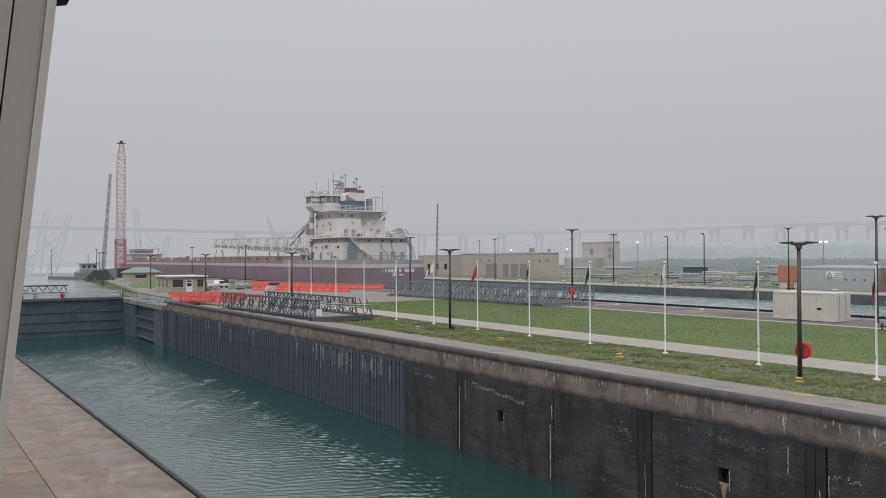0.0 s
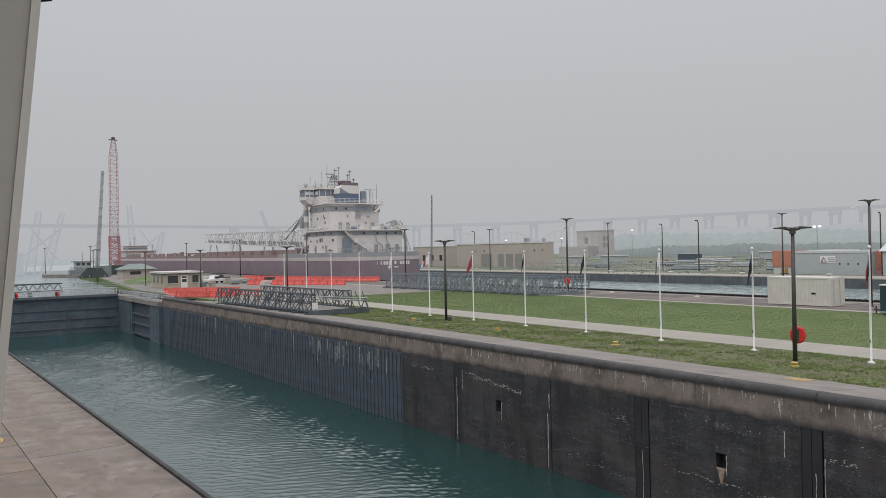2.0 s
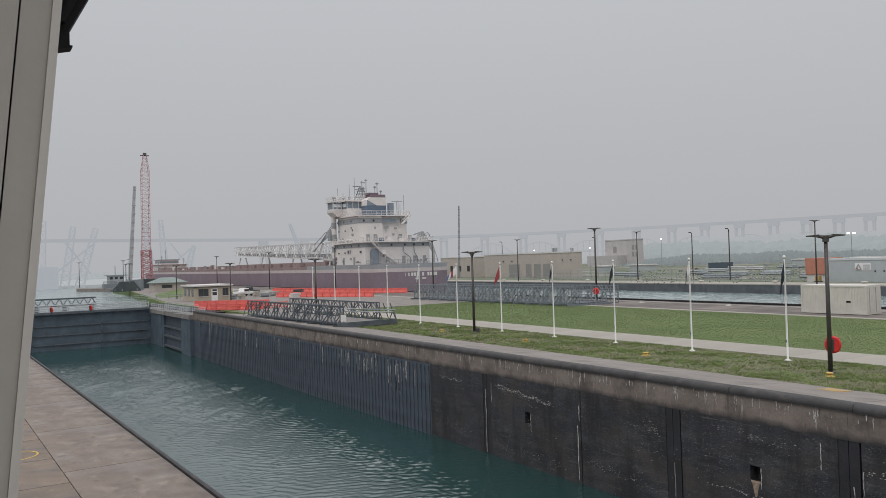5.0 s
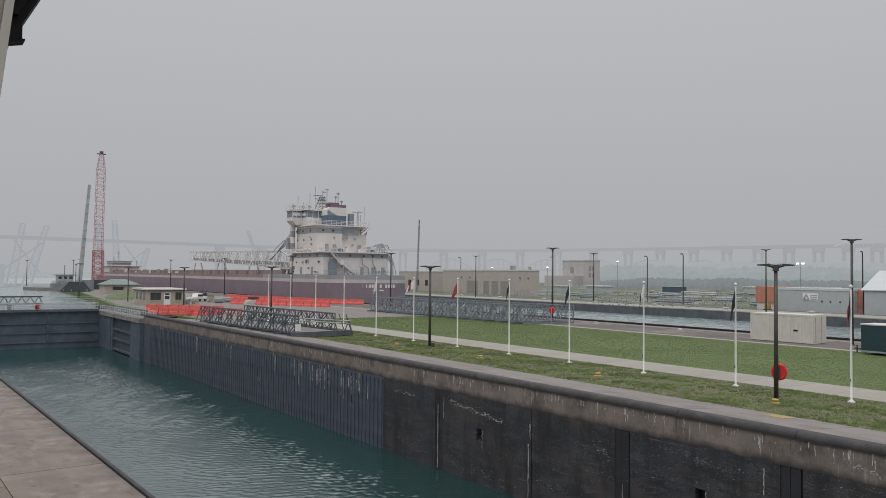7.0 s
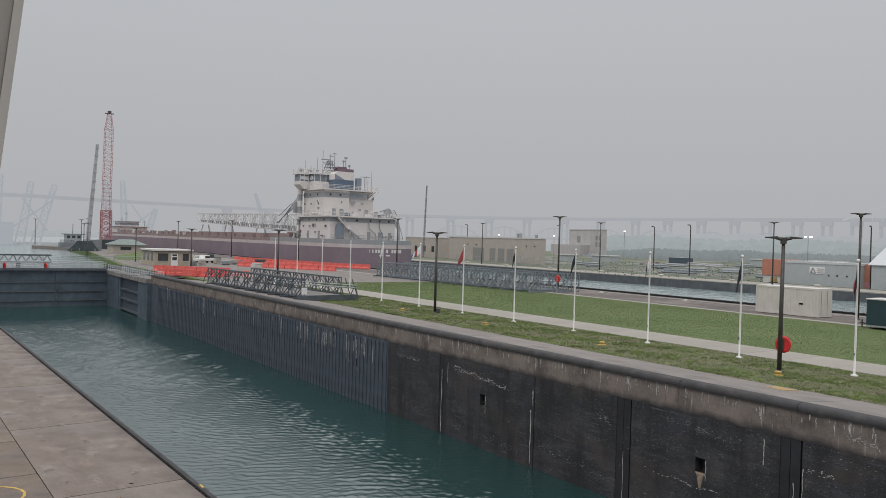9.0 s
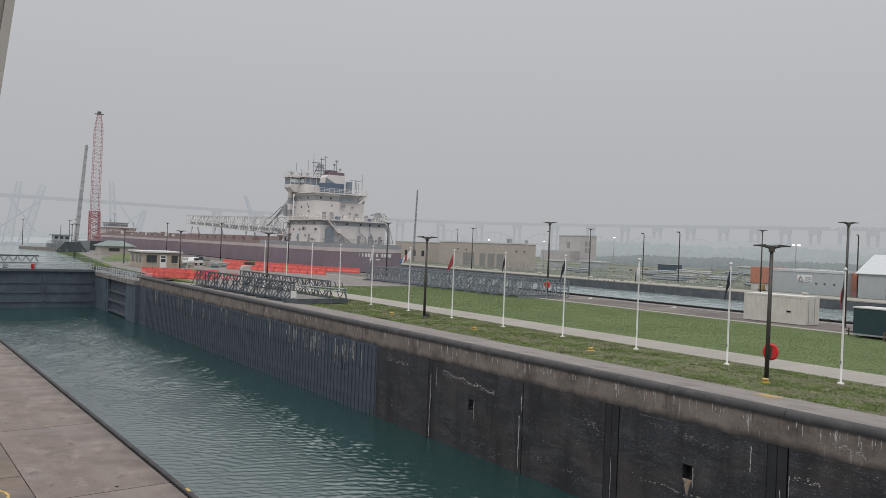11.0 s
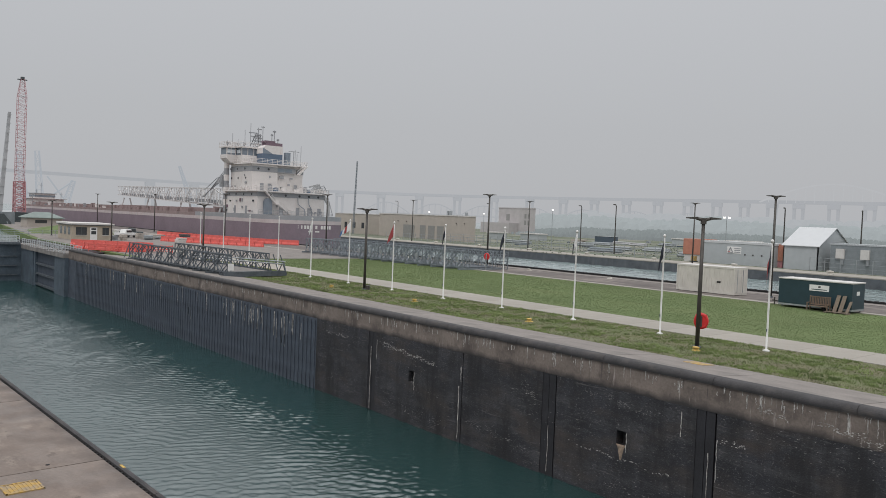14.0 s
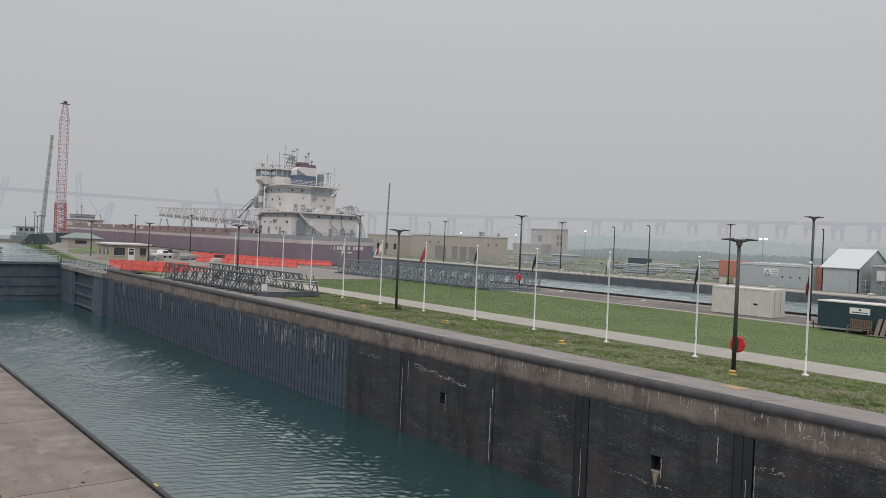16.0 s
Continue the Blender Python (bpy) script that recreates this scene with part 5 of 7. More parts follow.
# ---------------------------------------------------------------- cream container
cont = thing("shipping_container", 77.35, 43.1, -0.02, "cream steel shipping container at the edge of the lawn", "container")
wall_box("body", 0.05, 2.55, 0.05, 7.05, 0.18, 2.85, M_CONTAINER, cont)
bm = B()
for x in (0, 2.45):
    for y in (0, 6.95):
        box(bm, x, x + 0.15, y, y + 0.15, 0.05, 2.95)
for y in (0, 6.97):
    box(bm, 0.15, 2.45, y, y + 0.12, 2.8, 2.95)
    box(bm, 0.15, 2.45, y, y + 0.12, 0.05, 0.25)
for x in (0, 2.47):
    box(bm, x, x + 0.12, 0.15, 6.95, 2.8, 2.95)
    box(bm, x, x + 0.12, 0.15, 6.95, 0.05, 0.25)
part("frame", bm, M_CONTAINER, cont)
for k in range(22):
    wall_box("rib", 0.02, 0.06, 0.35 + k * 0.3, 0.48 + k * 0.3, 0.25, 2.8, M_CONTAINER, cont)
for x in (0.16, 1.32):
    dd = wall_box("door", x, x + 1.12, -0.02, 0.04, 0.25, 2.8, M_CONTAINER, cont)
    wall_box("lock_bar", x + 0.3, x + 0.34, -0.06, -0.02, 0.3, 2.75, M_GALV_LT, dd)
wall_box("roof", 0.02, 2.58, 0.02, 7.08, 2.90, 2.98, M_ROOF_PALE, cont)
bm = B()
prism(bm, [(-0.0, 1.65), (-0.0, 2.1), (0.03, 2.1), (0.03, 1.65)], 1.22, 1.4)
part("mark", bm, M_EAVE, cont, "small black mark")
for y in (0.4, 3.5, 6.5):
    wall_box("bearer", 0.1, 2.5, y, y + 0.25, 0, 0.06, M_WOOD, cont)

# ---------------------------------------------------------------- dark teal trailer
trl = thing("box_trailer", 71.4, 28.7, 0.0, "dark teal box trailer with white roof and small sign", "trailer")
wall_box("body", 0.0, 2.6, 0.0, 6.6, 0.38, 2.62, M_TEAL, trl, bevel=0.03)
wall_box("roof", -0.05, 2.65, -0.05, 6.65, 2.62, 2.74, M_ROOF_PALE, trl, "pale roof edge", bevel=0.03)
wall_box("chassis", 0.0, 2.6, 0.0, 6.6, 0.22, 0.37, M_GALV_LT, trl)
sg = wall_box("sign", -0.02, 0.0, 2.0, 3.75, 1.75, 2.3, M_WHITE, trl, "white sign board")
wall_box("sign_bar", -0.03, -0.021, 2.2, 3.55, 1.86, 1.93, M_TEAL, sg)
wall_box("sign_emblem", -0.03, -0.021, 2.75, 2.95, 2.05, 2.2, M_BRONZE, sg)
wall_box("notice", 0.9, 1.5, -0.02, 0.0, 1.6, 1.95, M_WHITE, trl)
for y in (1.4, 2.3):
    bm = B()
    tube(bm, (0.0, y, 0.3), (0.25, y, 0.3), 0.3, 14)
    part("wheel", bm, M_RUBBER, trl)
bm = B()
bar(bm, (1.3, 6.6, 0.3), (1.3, 7.8, 0.4), 0.12)
tube(bm, (1.3, 7.6, 0.0), (1.3, 7.6, 0.7), 0.06)
part("tow_bar", bm, M_BRONZE, trl)
for x, y in ((0.2, 0.2), (2.3, 0.2), (0.2, 6.3)):
    bm = B()
    tube(bm, (x, y, 0), (x, y, 0.3), 0.05)
    part("stand", bm, M_GALV, trl)
bench = thing("garden_bench", 70.5, 30.35, 0.0, "weathered slatted wooden bench before the teal trailer", "bench")
for k in range(11):
    wall_box("back_slat", 0.50, 0.53, 0.12 + k * 0.145, 0.21 + k * 0.145, 0.62, 1.22, M_BENCH, bench)
for zz in (0.54, 1.22):
    wall_box("back_rail", 0.48, 0.55, 0.0, 1.8, zz, zz + 0.09, M_BENCH, bench)
for k in range(4):
    wall_box("seat_slat", -0.1 + k * 0.15, 0.02 + k * 0.15, 0.0, 1.8, 0.44, 0.48, M_BENCH, bench)
for y in (-0.02, 1.74):
    wall_box("back_post", 0.46, 0.56, y, y + 0.08, 0.0, 1.34, M_BENCH, bench)
    wall_box("front_leg", -0.12, -0.04, y, y + 0.08, 0.0, 0.70, M_BENCH, bench)
    wall_box("arm", -0.16, 0.46, y - 0.01, y + 0.09, 0.70, 0.75, M_BENCH, bench)
planks = thing("leaning_boards", 71.0, 28.9, 0.0, "weathered boards leaning on the teal trailer", "boards")
for k, (y, w, h) in enumerate(((0.95, 0.17, 1.55), (0.45, 0.17, 1.55), (-0.1, 0.12, 1.1))):
    bm = B()
    vs = box(bm, -0.03, 0.03, y - w, y + w, 0.0, h)
    for v in vs:
        v.co.x += -0.42 + 0.74 * v.co.z / h
        v.co.y -= 0.1 * v.co.z / h
    part("board", bm, M_WOOD, planks, bevel=0.008)
pallet = thing("wooden_pallet", 70.1, 28.6, 0.0, "low weathered pallet lying in the grass", "pallet")
for k in range(5):
    wall_box("deck_board", k * 0.19, 0.14 + k * 0.19, 0.0, 1.9, 0.10, 0.13, M_WOOD, pallet)
for y in (0.0, 0.9, 1.8):
    wall_box("bearer", 0.0, 0.9, y, y + 0.1, 0.0, 0.098, M_WOOD, pallet)
# ---------------------------------------------------------------- path, road edge and pieces of the farther lock
bm = B()
box(bm, POE_N - 0.5, POE_N + 0.05, -400, 420, -9, 0.0)
structure("wall_farther_lock_near", bm, M_WALL, "near edge of the farther lock", "wall")
bm = B()
box(bm, POE_N - 0.5, POE_N, -100, 300, 0.0, 0.16)
for k in range(260):
    box(bm, POE_N - 0.6, POE_N + 0.06, -20 + k * 0.6, -19.75 + k * 0.6, 0.02, 0.22)
structure("edge_fender", bm, M_RUBBER, "black ribbed fender along the farther lock edge", "edge guard")
bm = B()
box(bm, POE_F - 0.25, POE_F, -400, 420, HIGH - 2, -0.1)
structure("wall_farther_lock_far", bm, M_LOCK_FAR, "dark far wall of the farther lock", "wall")
bm = B()
box(bm, POE_F - 0.3, POE_F + 9, -400, 330, -0.12, 0.06)
structure("coping_farther_lock", bm, M_WALK, "pale concrete coping of the farther lock", "pavement")
bm = B()
box(bm, 73.2, 74.2, -100, 330, -0.05, 0.04)
structure("kerb_lawn", bm, M_WALK, "pale concrete edge between lawn and road", "kerb")
bm = B()
for k in range(70):
    box(bm, 83.3, 84.9, -40 + k * 4.0, -36.06 + k * 4.0, -0.1, 0.0 + 0.006 * (k % 3))
structure("pavement_road_edge", bm, M_COPING, "stained concrete strip between road and lock edge", "pavement")
for k in range(9):
    bollard(82.5, 20 + k * 14.5, 0.9, -0.02, M_CONTAINER, "pale worn mooring button beside the road")
for k in range(8):
    t = thing("mooring_bollard", 139.0, 60 + k * 18.0, 0.06, "pale mooring button on the far coping", "bollard", "far bollards")
    bm = B()
    lathe(bm, [(0.45, 0), (0.4, 0.3), (0.6, 0.45), (0.6, 0.6), (0.1, 0.65)], 10)
    part("body", bm, M_CONTAINER, t)

# ---------------------------------------------------------------- buildings beyond the farther lock
gar = thing("garage_building", 168.0, 183.7, 0, "flat-roofed tan concrete garage with grey doors", "building", "works buildings")
bm = B()
prism(bm, [(0, 0), (6, 7.2), (6, 53.0), (0, 53.0)], 0, 8.05)
part("wall", bm, M_CONC_TAN, gar)
bm = B()
prism(bm, [(-0.15, -0.2), (6.15, 7.2), (6.15, 53.15), (-0.15, 53.15)], 8.05, 8.4)
part("parapet", bm, M_ROOF_PALE, gar)
for y0, w in ((15.7, 3.5), (20.5, 3.5), (25.4, 3.1), (31.7, 6.4)):
    dd = wall_box("door", -0.06, 0.02, y0, y0 + w, 0, 4.6, M_GREY_DOOR, gar, "grey roller door")
    for q in range(4):
        wall_box("rib", -0.09, -0.061, y0 + 0.05, y0 + w - 0.05, 0.9 + q * 1.05, 0.98 + q * 1.05, M_GREY_DOOR, dd)
for y0 in (5, 9, 36, 41):
    wall_box("wall_lamp", -0.3, 0, y0, y0 + 0.4, 5.6, 5.9, M_BRONZE, gar)
for y0, h in ((16, 1.6), (17.2, 1.6), (8, 1.2)):
    wall_box("roof_vent", 3, 3.8, y0, y0 + 0.7, 8.25, 8.25 + h, M_GALV_LT, gar)
sm = thing("side_building", 170.0, 246.5, 0, "tan flat-roofed building with small windows", "building", "works buildings")
wall_box("wall", 0, 6, 0, 24, 0, 7.6, M_CONC_TAN, sm)
wall_box("parapet", -0.15, 6.15, -0.15, 24.15, 7.6, 7.9, M_ROOF_PALE, sm)
for y0 in (3, 9, 15):
    wall_box("window", -0.06, 0.02, y0, y0 + 1.8, 2.2, 4.4, M_GLASS_DK, sm)
tall = thing("concrete_building", 348.0, 327.4, 0, "pale concrete building with narrow windows, end wall skewed to the view", "building", "works buildings")
# end wall skewed along the line of sight to fit the camera's view
bm = B()
prism(bm, [(0, 0), (7, 7.0), (7, 32), (0, 32)], 0, 15.6)
part("wall", bm, M_CONC_GREY, tall)
bm = B()
prism(bm, [(-0.2, -0.2), (7.2, 7.0), (7.2, 32.2), (-0.2, 32.2)], 15.6, 16.2)
part("parapet", bm, M_CONC_GREY, tall)
wall_box("low_wing", -8, 0, 14, 40, 0, 6.5, M_CONC_GREY, tall)
for y0 in (4.6, 7.4):
    for z0 in (5.6, 9.6):
        wall_box("window", -0.06, 0.02, y0, y0 + 1.7, z0, z0 + 2.8, M_GREY_DOOR, tall)
wall_box("window", -0.06, 0.02, 22, 25, 8, 12, M_GREY_DOOR, tall)

orange = thing("stacked_container", 150.0, 91.8, 0.0, "orange container on a white base unit", "container", "works containers")
wall_box("body", 0, 6, 0, 4.6, 1.5, 4.9, M_ORANGE, orange, bevel=0.05)
wall_box("base", 0.2, 5.8, 0.2, 4.4, 0, 1.5, M_ROOF_PALE, orange)
pump = thing("yellow_pump", 148.0, 92.0, 0.0, "small yellow pump unit on the coping", "pump")
wall_box("body", 0.1, 1.1, 0.3, 1.2, 0.2, 1.25, M_YELLOW_WORN, pump, bevel=0.05)
wall_box("base", 0.1, 1.1, 0.1, 1.5, 0, 0.2, M_BARGE, pump)
white = thing("long_container", 150.0, 75.8, 0.0, "long pale grey container building with a white roof and sign", "container", "works containers")
wall_box("body", 0, 6, 0, 15.7, 0, 4.3, M_PALE_BLUE, white)
wall_box("roof", -0.1, 6.1, -0.1, 15.8, 4.3, 4.75, M_TENT, white, "white roof edge")
sg = wall_box("sign", -0.05, 0.0, 7.0, 10.1, 2.3, 3.7, M_WHITE, white, "white sign with an orange and black emblem")
bm = B()
for a, b in (((9.9, 2.5), (9.35, 3.5)), ((9.35, 3.5), (8.8, 2.5)), ((9.9, 2.5), (8.8, 2.5))):
    bar(bm, (-0.08, a[0], a[1]), (-0.08, b[0], b[1]), 0.15)
part("emblem", bm, M_SHIP_GREY, sg)
wall_box("emblem_corner", -0.12, -0.06, 9.55, 9.95, 2.45, 2.75, M_RED, sg)
for zz in (2.5, 2.88, 3.25):
    wall_box("sign_bar", -0.08, -0.051, 7.15, 8.5, zz, zz + 0.16, M_SHIP_GREY, sg)
for y0 in (6.0, 4.3, 2.4):
    wall_box("vent", -0.06, 0.0, y0, y0 + 0.3, 2.0, 2.3, M_BRONZE, white)
o2 = thing("stacked_container", 151.5, 73.9, 0.0, "orange container between white buildings", "container", "works containers")
wall_box("body", 0, 5, 0, 2.7, 1.3, 4.6, M_ORANGE, o2)
wall_box("base", 0.1, 4.9, 0.1, 2.6, 0, 1.3, M_CRANE_RED, o2)

tent = thing("storage_tent", 150.0, 67.2, 0.0, "white gabled storage shelter with pale walls", "shelter")
wall_box("wall", 0, 0.2, 0, 6.8, 0, 4.6, M_PALE_BLUE, tent)
wall_box("wall", 13.6, 13.8, 0, 6.8, 0, 4.6, M_PALE_BLUE, tent)
for y in (0, 6.6):
    bm = B()
    pts = [(0, 0), (13.8, 0), (13.8, 4.6), (6.9, 8.1), (0, 4.6)]
    a = [bm.verts.new((x, y, z)) for x, z in pts]
    b = [bm.verts.new((x, y + 0.2, z)) for x, z in pts]
    for i in range(5):
        bm.faces.new((a[i], a[(i + 1) % 5], b[(i + 1) % 5], b[i]))
    bm.faces.new(a)
    bm.faces.new(b[::-1])
    part("gable", bm, M_PALE_BLUE, tent)
for x0, x1 in ((-0.3, 6.9), (14.1, 6.9)):
    bm = B()
    a = [bm.verts.new(p) for p in ((x0, -0.3, 4.5), (x0, 7.1, 4.5), (x1, 7.1, 8.2), (x1, -0.3, 8.2))]
    b = [bm.verts.new(v.co + Vector((0, 0, 0.12))) for v in a]
    bm.faces.new(a)
    bm.faces.new(b)
    for i in range(4):
        bm.faces.new((a[i], a[(i + 1) % 4], b[(i + 1) % 4], b[i]))
    part("roof", bm, M_TENT, tent, "white sloping roof")
annex = thing("site_office", 151.0, 22.0, 0.0, "blue-grey site office with wall-mounted air units", "building", "works buildings")
wall_box("body", 0, 8, 0, 43.4, 0, 5.1, M_SPUD, annex)
wall_box("roof", -0.1, 8.1, -0.1, 43.5, 5.1, 5.4, M_PALE_BLUE, annex)
for k in range(9):
    y0 = 40.7 - k * 4.4
    if y0 > 0:
        u = wall_box("air_unit", -0.5, 0, y0, y0 + 1.5, 2.6, 4.4, M_ROOF_PALE, annex)
        wall_box("duct", -0.3, 0, y0 + 0.1, y0 + 0.5, 1.5, 2.6, M_GALV_LT, u)
fn = thing("chain_fence", 147.6, 20, 0.0, "thin galvanised chain fence before the site office", "fence")
for k in range(18):
    bm = B()
    tube(bm, (0, k * 2.8, 0), (0, k * 2.8, 2.6), 0.06)
    part("post", bm, M_GALV_LT, fn)
for k in range(4):
    bm = B()
    tube(bm, (0, 0, 0.15 + k * 0.8), (0, 47.6, 0.15 + k * 0.8), 0.022)
    part("rail", bm, M_GALV_LT, fn)

f3 = thing("coping_fence", 147.2, 98, 0, "thin pale braced fence behind the far coping", "fence")
for k in range(36):
    bm = B()
    tube(bm, (0, k * 3.0, 0), (0, k * 3.0, 2.2), 0.05)
    part("post", bm, M_GALV_LT, f3)
    if k % 6 == 0:
        bm = B()
        tube(bm, (0, k * 3.0, 1.9), (0, k * 3.0 + 1.8, 0), 0.05)
        part("brace", bm, M_GALV_LT, f3)
for k in range(3):
    bm = B()
    tube(bm, (0, 0, 0.2 + k * 0.95), (0, 105, 0.2 + k * 0.95), 0.03)
    part("rail", bm, M_GALV_LT, f3)
f2 = thing("field_fence", 158, 100, 0, "thin pale fence along the rough ground", "fence")
for k in range(30):
    bm = B()
    tube(bm, (0, k * 3.0, 0), (0, k * 3.0, 2.6), 0.07)
    part("post", bm, M_GALV_LT, f2)
for k in range(4):
    bm = B()
    tube(bm, (0, 0, 0.1 + k * 0.8), (0, 87, 0.1 + k * 0.8), 0.05)
    part("rail", bm, M_GALV_LT, f2)
rnd = random.Random(9)
for k in range(34):
    x, y = rnd.uniform(163, 300), rnd.uniform(85, 235)
    if 160 < x < 190 and y > 172:
        continue
    s = rnd.uniform(0.8, 2.2)
    t = thing("material_stack", x, y, 0, "pale stack of materials on the rough ground", "stack", "yard materials", rnd.uniform(0, 180))
    m = rnd.choice([M_GALV, M_GALV_LT, M_SPUD, M_BLUE_BLDG, M_CONC_TAN, M_WOOD, M_BARGE])
    for q in range(rnd.randint(1, 3)):
        wall_box("slab", -s * rnd.uniform(1, 2.2), s * 1.2, -s * 0.5, s * 0.6, q * 0.5, q * 0.5 + 0.45, m, t)
for k in range(26):
    x, y = rnd.uniform(165, 270), rnd.uniform(80, 185)
    t = thing("pipe_stack", x, y, 0, "stack of pale steel pipes on the yard ground", "pipes", "pipe stacks", rnd.choice([0, 90, 60, 100]))
    ln, m = rnd.uniform(5, 12), rnd.choice([M_GALV_LT, M_GALV_MID, M_SPUD_PALE])
    for q in range(4):
        bm = B()
        tube(bm, (0, q * 0.62, 0.3), (ln, q * 0.62, 0.3), 0.3, 8)
        part("pipe", bm, m, t)
    for q in range(3):
        bm = B()
        tube(bm, (0.3, q * 0.62 + 0.31, 0.83), (ln - 0.4, q * 0.62 + 0.31, 0.83), 0.3, 8)
        part("pipe", bm, m, t)
bl = thing("blue_container", 255.3, 196.5, 0, "dark blue container with a pale roof on the rough ground", "container")
wall_box("body", 0, 3, 0, 9.5, 0, 2.6, M_BLUE_BLDG, bl)
wall_box("roof", -0.1, 3.1, -0.1, 9.6, 2.6, 2.75, M_PALE_BLUE, bl)
for x, y, w in ((300, 190, 9), (330, 175, 16), (230, 214, 10), (215, 222, 6)):
    t = thing("yard_shed", x, y, 0, "low pale shed on the rough ground", "shed", "yard sheds")
    wall_box("wall", 0, 5, 0, w, 0, 2.4, M_PALE_BLUE, t)
    wall_box("roof", -0.3, 5.3, -0.3, w + 0.3, 2.4, 2.8, M_ROOF_PALE, t)
for x, y, h in ((171, 143, 12.3), (157.8, 120.9, 12.3), (164, 81, 12.3), (176, 70, 12.3), (198.5, 266.5, 13.9), (186, 196.5, 13.0)):
    hook_lamp(x, y, h, 200)
fl = thing("floodlight_mast", 260.0, 150.0, 0, "slim mast with two lit floodlights", "floodlight")
bm = B()
tube(bm, (0, 0, 0), (0, 0, 11.5), 0.12)
part("mast", bm, M_GALV_LT, fl)
for s in (-1, 1):
    wall_box("lamp", -0.3, 0.3, s * 1.0 - 0.35, s * 1.0 + 0.35, 11.5, 12.0, M_LAMP_ON, fl, "lit white floodlight")
for x, y, z in ((182, 195, 8.3), (183, 226, 8.3), (200, 180, 10.5)):
    f = thing("yard_lamp", x, y, 0, "small lit yard lamp on a thin pole", "lamp", "yard lamps")
    bm = B()
    tube(bm, (0, 0, 0), (0, 0, z + 1), 0.08)
    part("pole", bm, M_GALV_LT, f)
    bm = B()
    box(bm, -0.2, 0.2, -0.2, 0.2, z + 1, z + 1.3)
    part("lamp", bm, M_LAMP_ON, f)


# ---------------------------------------------------------------- cranes and works at the upstream end
def lattice(bm, p, q, w0, w1, n, r):
    """A square lattice mast from p to q."""
    p, q = Vector(p), Vector(q)
    d = (q - p).normalized()
    a = Vector((1, 0, 0)) - d * d.x
    a.normalize()
    b = d.cross(a)
    prev = None
    for k in range(n + 1):
        c, w = p.lerp(q, k / n), (w0 + (w1 - w0) * k / n) / 2
        ring = [c + a * w + b * w, c - a * w + b * w, c - a * w - b * w, c + a * w - b * w]
        for i in range(4):
            bar(bm, ring[i], ring[(i + 1) % 4], r * 0.8)
            if prev:
                bar(bm, prev[i], ring[i], r * 1.3)
                bar(bm, prev[i], ring[(i + 1) % 4] if k % 2 else ring[(i + 3) % 4], r * 0.8)
        prev = ring


crane = thing("lattice_crane", 60.8, 300.0, 0, "tall red lattice boom crane on a dark base", "crane")
bm = B()
lattice(bm, (0, 0, 12.0), (0.3, 0, 43.0), 2.7, 2.6, 22, 0.085)
part("boom", bm, M_CRANE_RED, crane)
bm = B()
lattice(bm, (0.3, 0, 43.0), (0.4, 0, 49.0), 2.6, 1.1, 5, 0.085)
part("boom_head", bm, M_CRANE_RED, crane)
bm = B()
box(bm, -0.2, 0.9, -0.5, 0.5, 48.9, 49.8)
box(bm, -1.2, 1.8, -0.2, 0.2, 48.7, 49.0)
part("sheave_block", bm, M_BARGE, crane)
bm = B()
lattice(bm, (0.2, 0, 0.5), (0, 0, 14.0), 3.4, 3.0, 12, 0.25)
part("base_mast", bm, M_CRANE_RED, crane)
wall_box("cab", -2.5, 3.5, -2, 2.5, 0.8, 3.4, M_BARGE, crane, bevel=0.1)
wall_box("track", -4, 5, -3, 3.5, 0, 0.8, M_BARGE, crane)

spud = thing("spud_mast", 54.0, 296.0, 0, "leaning steel spud mast, paled by painted haze", "mast")
bm = B()
tube(bm, (0, 0, 0.0), (2.6, 0, 37.0), 1.0, 4, 0.6)
part("mast_tube", bm, M_SPUD_PALE, spud)
for zz in range(3, 37, 3):
    bm = B()
    box(bm, 2.6 * zz / 37 - 0.7, 2.6 * zz / 37 + 0.7, -0.85, -0.7, zz, zz + 0.12)
    part("rung", bm, M_SPUD_PALE, spud)
base = thing("work_barge_rig", 47.5, 268.0, 0, "dark pyramid-shaped steel work rig", "work rig")
bm = B()
prism(bm, [(-4, -2), (4.5, -2), (4.5, 3), (-4, 3)], 0, 0.6)
vs = box(bm, -4, 4.5, -2, 3, 0.6, 3.2)
for v in vs:
    if v.co.z > 2:
        v.co.x = v.co.x * 0.5 + 0.2
part("body", bm, M_BARGE, base)
for x in (-3.5, -1.2, 1.2, 3.6):
    bm = B()
    bar(bm, (x, -2.1, 0.2), (x * 0.5, -0.8, 3.8), 0.25)
    part("strut", bm, M_SPUD, base)
wall_box("cabin", 3.0, 7.0, 6, 10, 0, 3.6, M_SPUD, base)

pier = thing("guide_pier", 46.0, 372.0, -2.4, "low concrete guide pier with sheds in the water", "pier")
bm = B()
prism(bm, [(0, 0), (12, -36), (30, -46), (30, -30), (8, 8)], 0, 1.9)
part("deck", bm, M_COPING, pier)
tug = thing("work_tug", 58.6, 352.0, -0.6, "small white and dark work tug behind the pier", "boat")
wall_box("hull", -5, 8, -2.5, 2.5, -1.0, 2.0, M_GALV_MID, tug, bevel=0.3)
wall_box("wheelhouse", -3, 3, -1.8, 1.8, 2.0, 5.2, M_PALE_BLUE, tug, bevel=0.1)
wall_box("roof", -4, 4.5, -2.1, 2.1, 5.2, 5.6, M_GALV_LT, tug)
bm = B()
railing(bm, (-5, -2.4, 2.0), (8, -2.4, 2.0), 1.0, 1.5, 0.06)
tube(bm, (0, 0, 5.6), (0, 0, 9.5), 0.12)
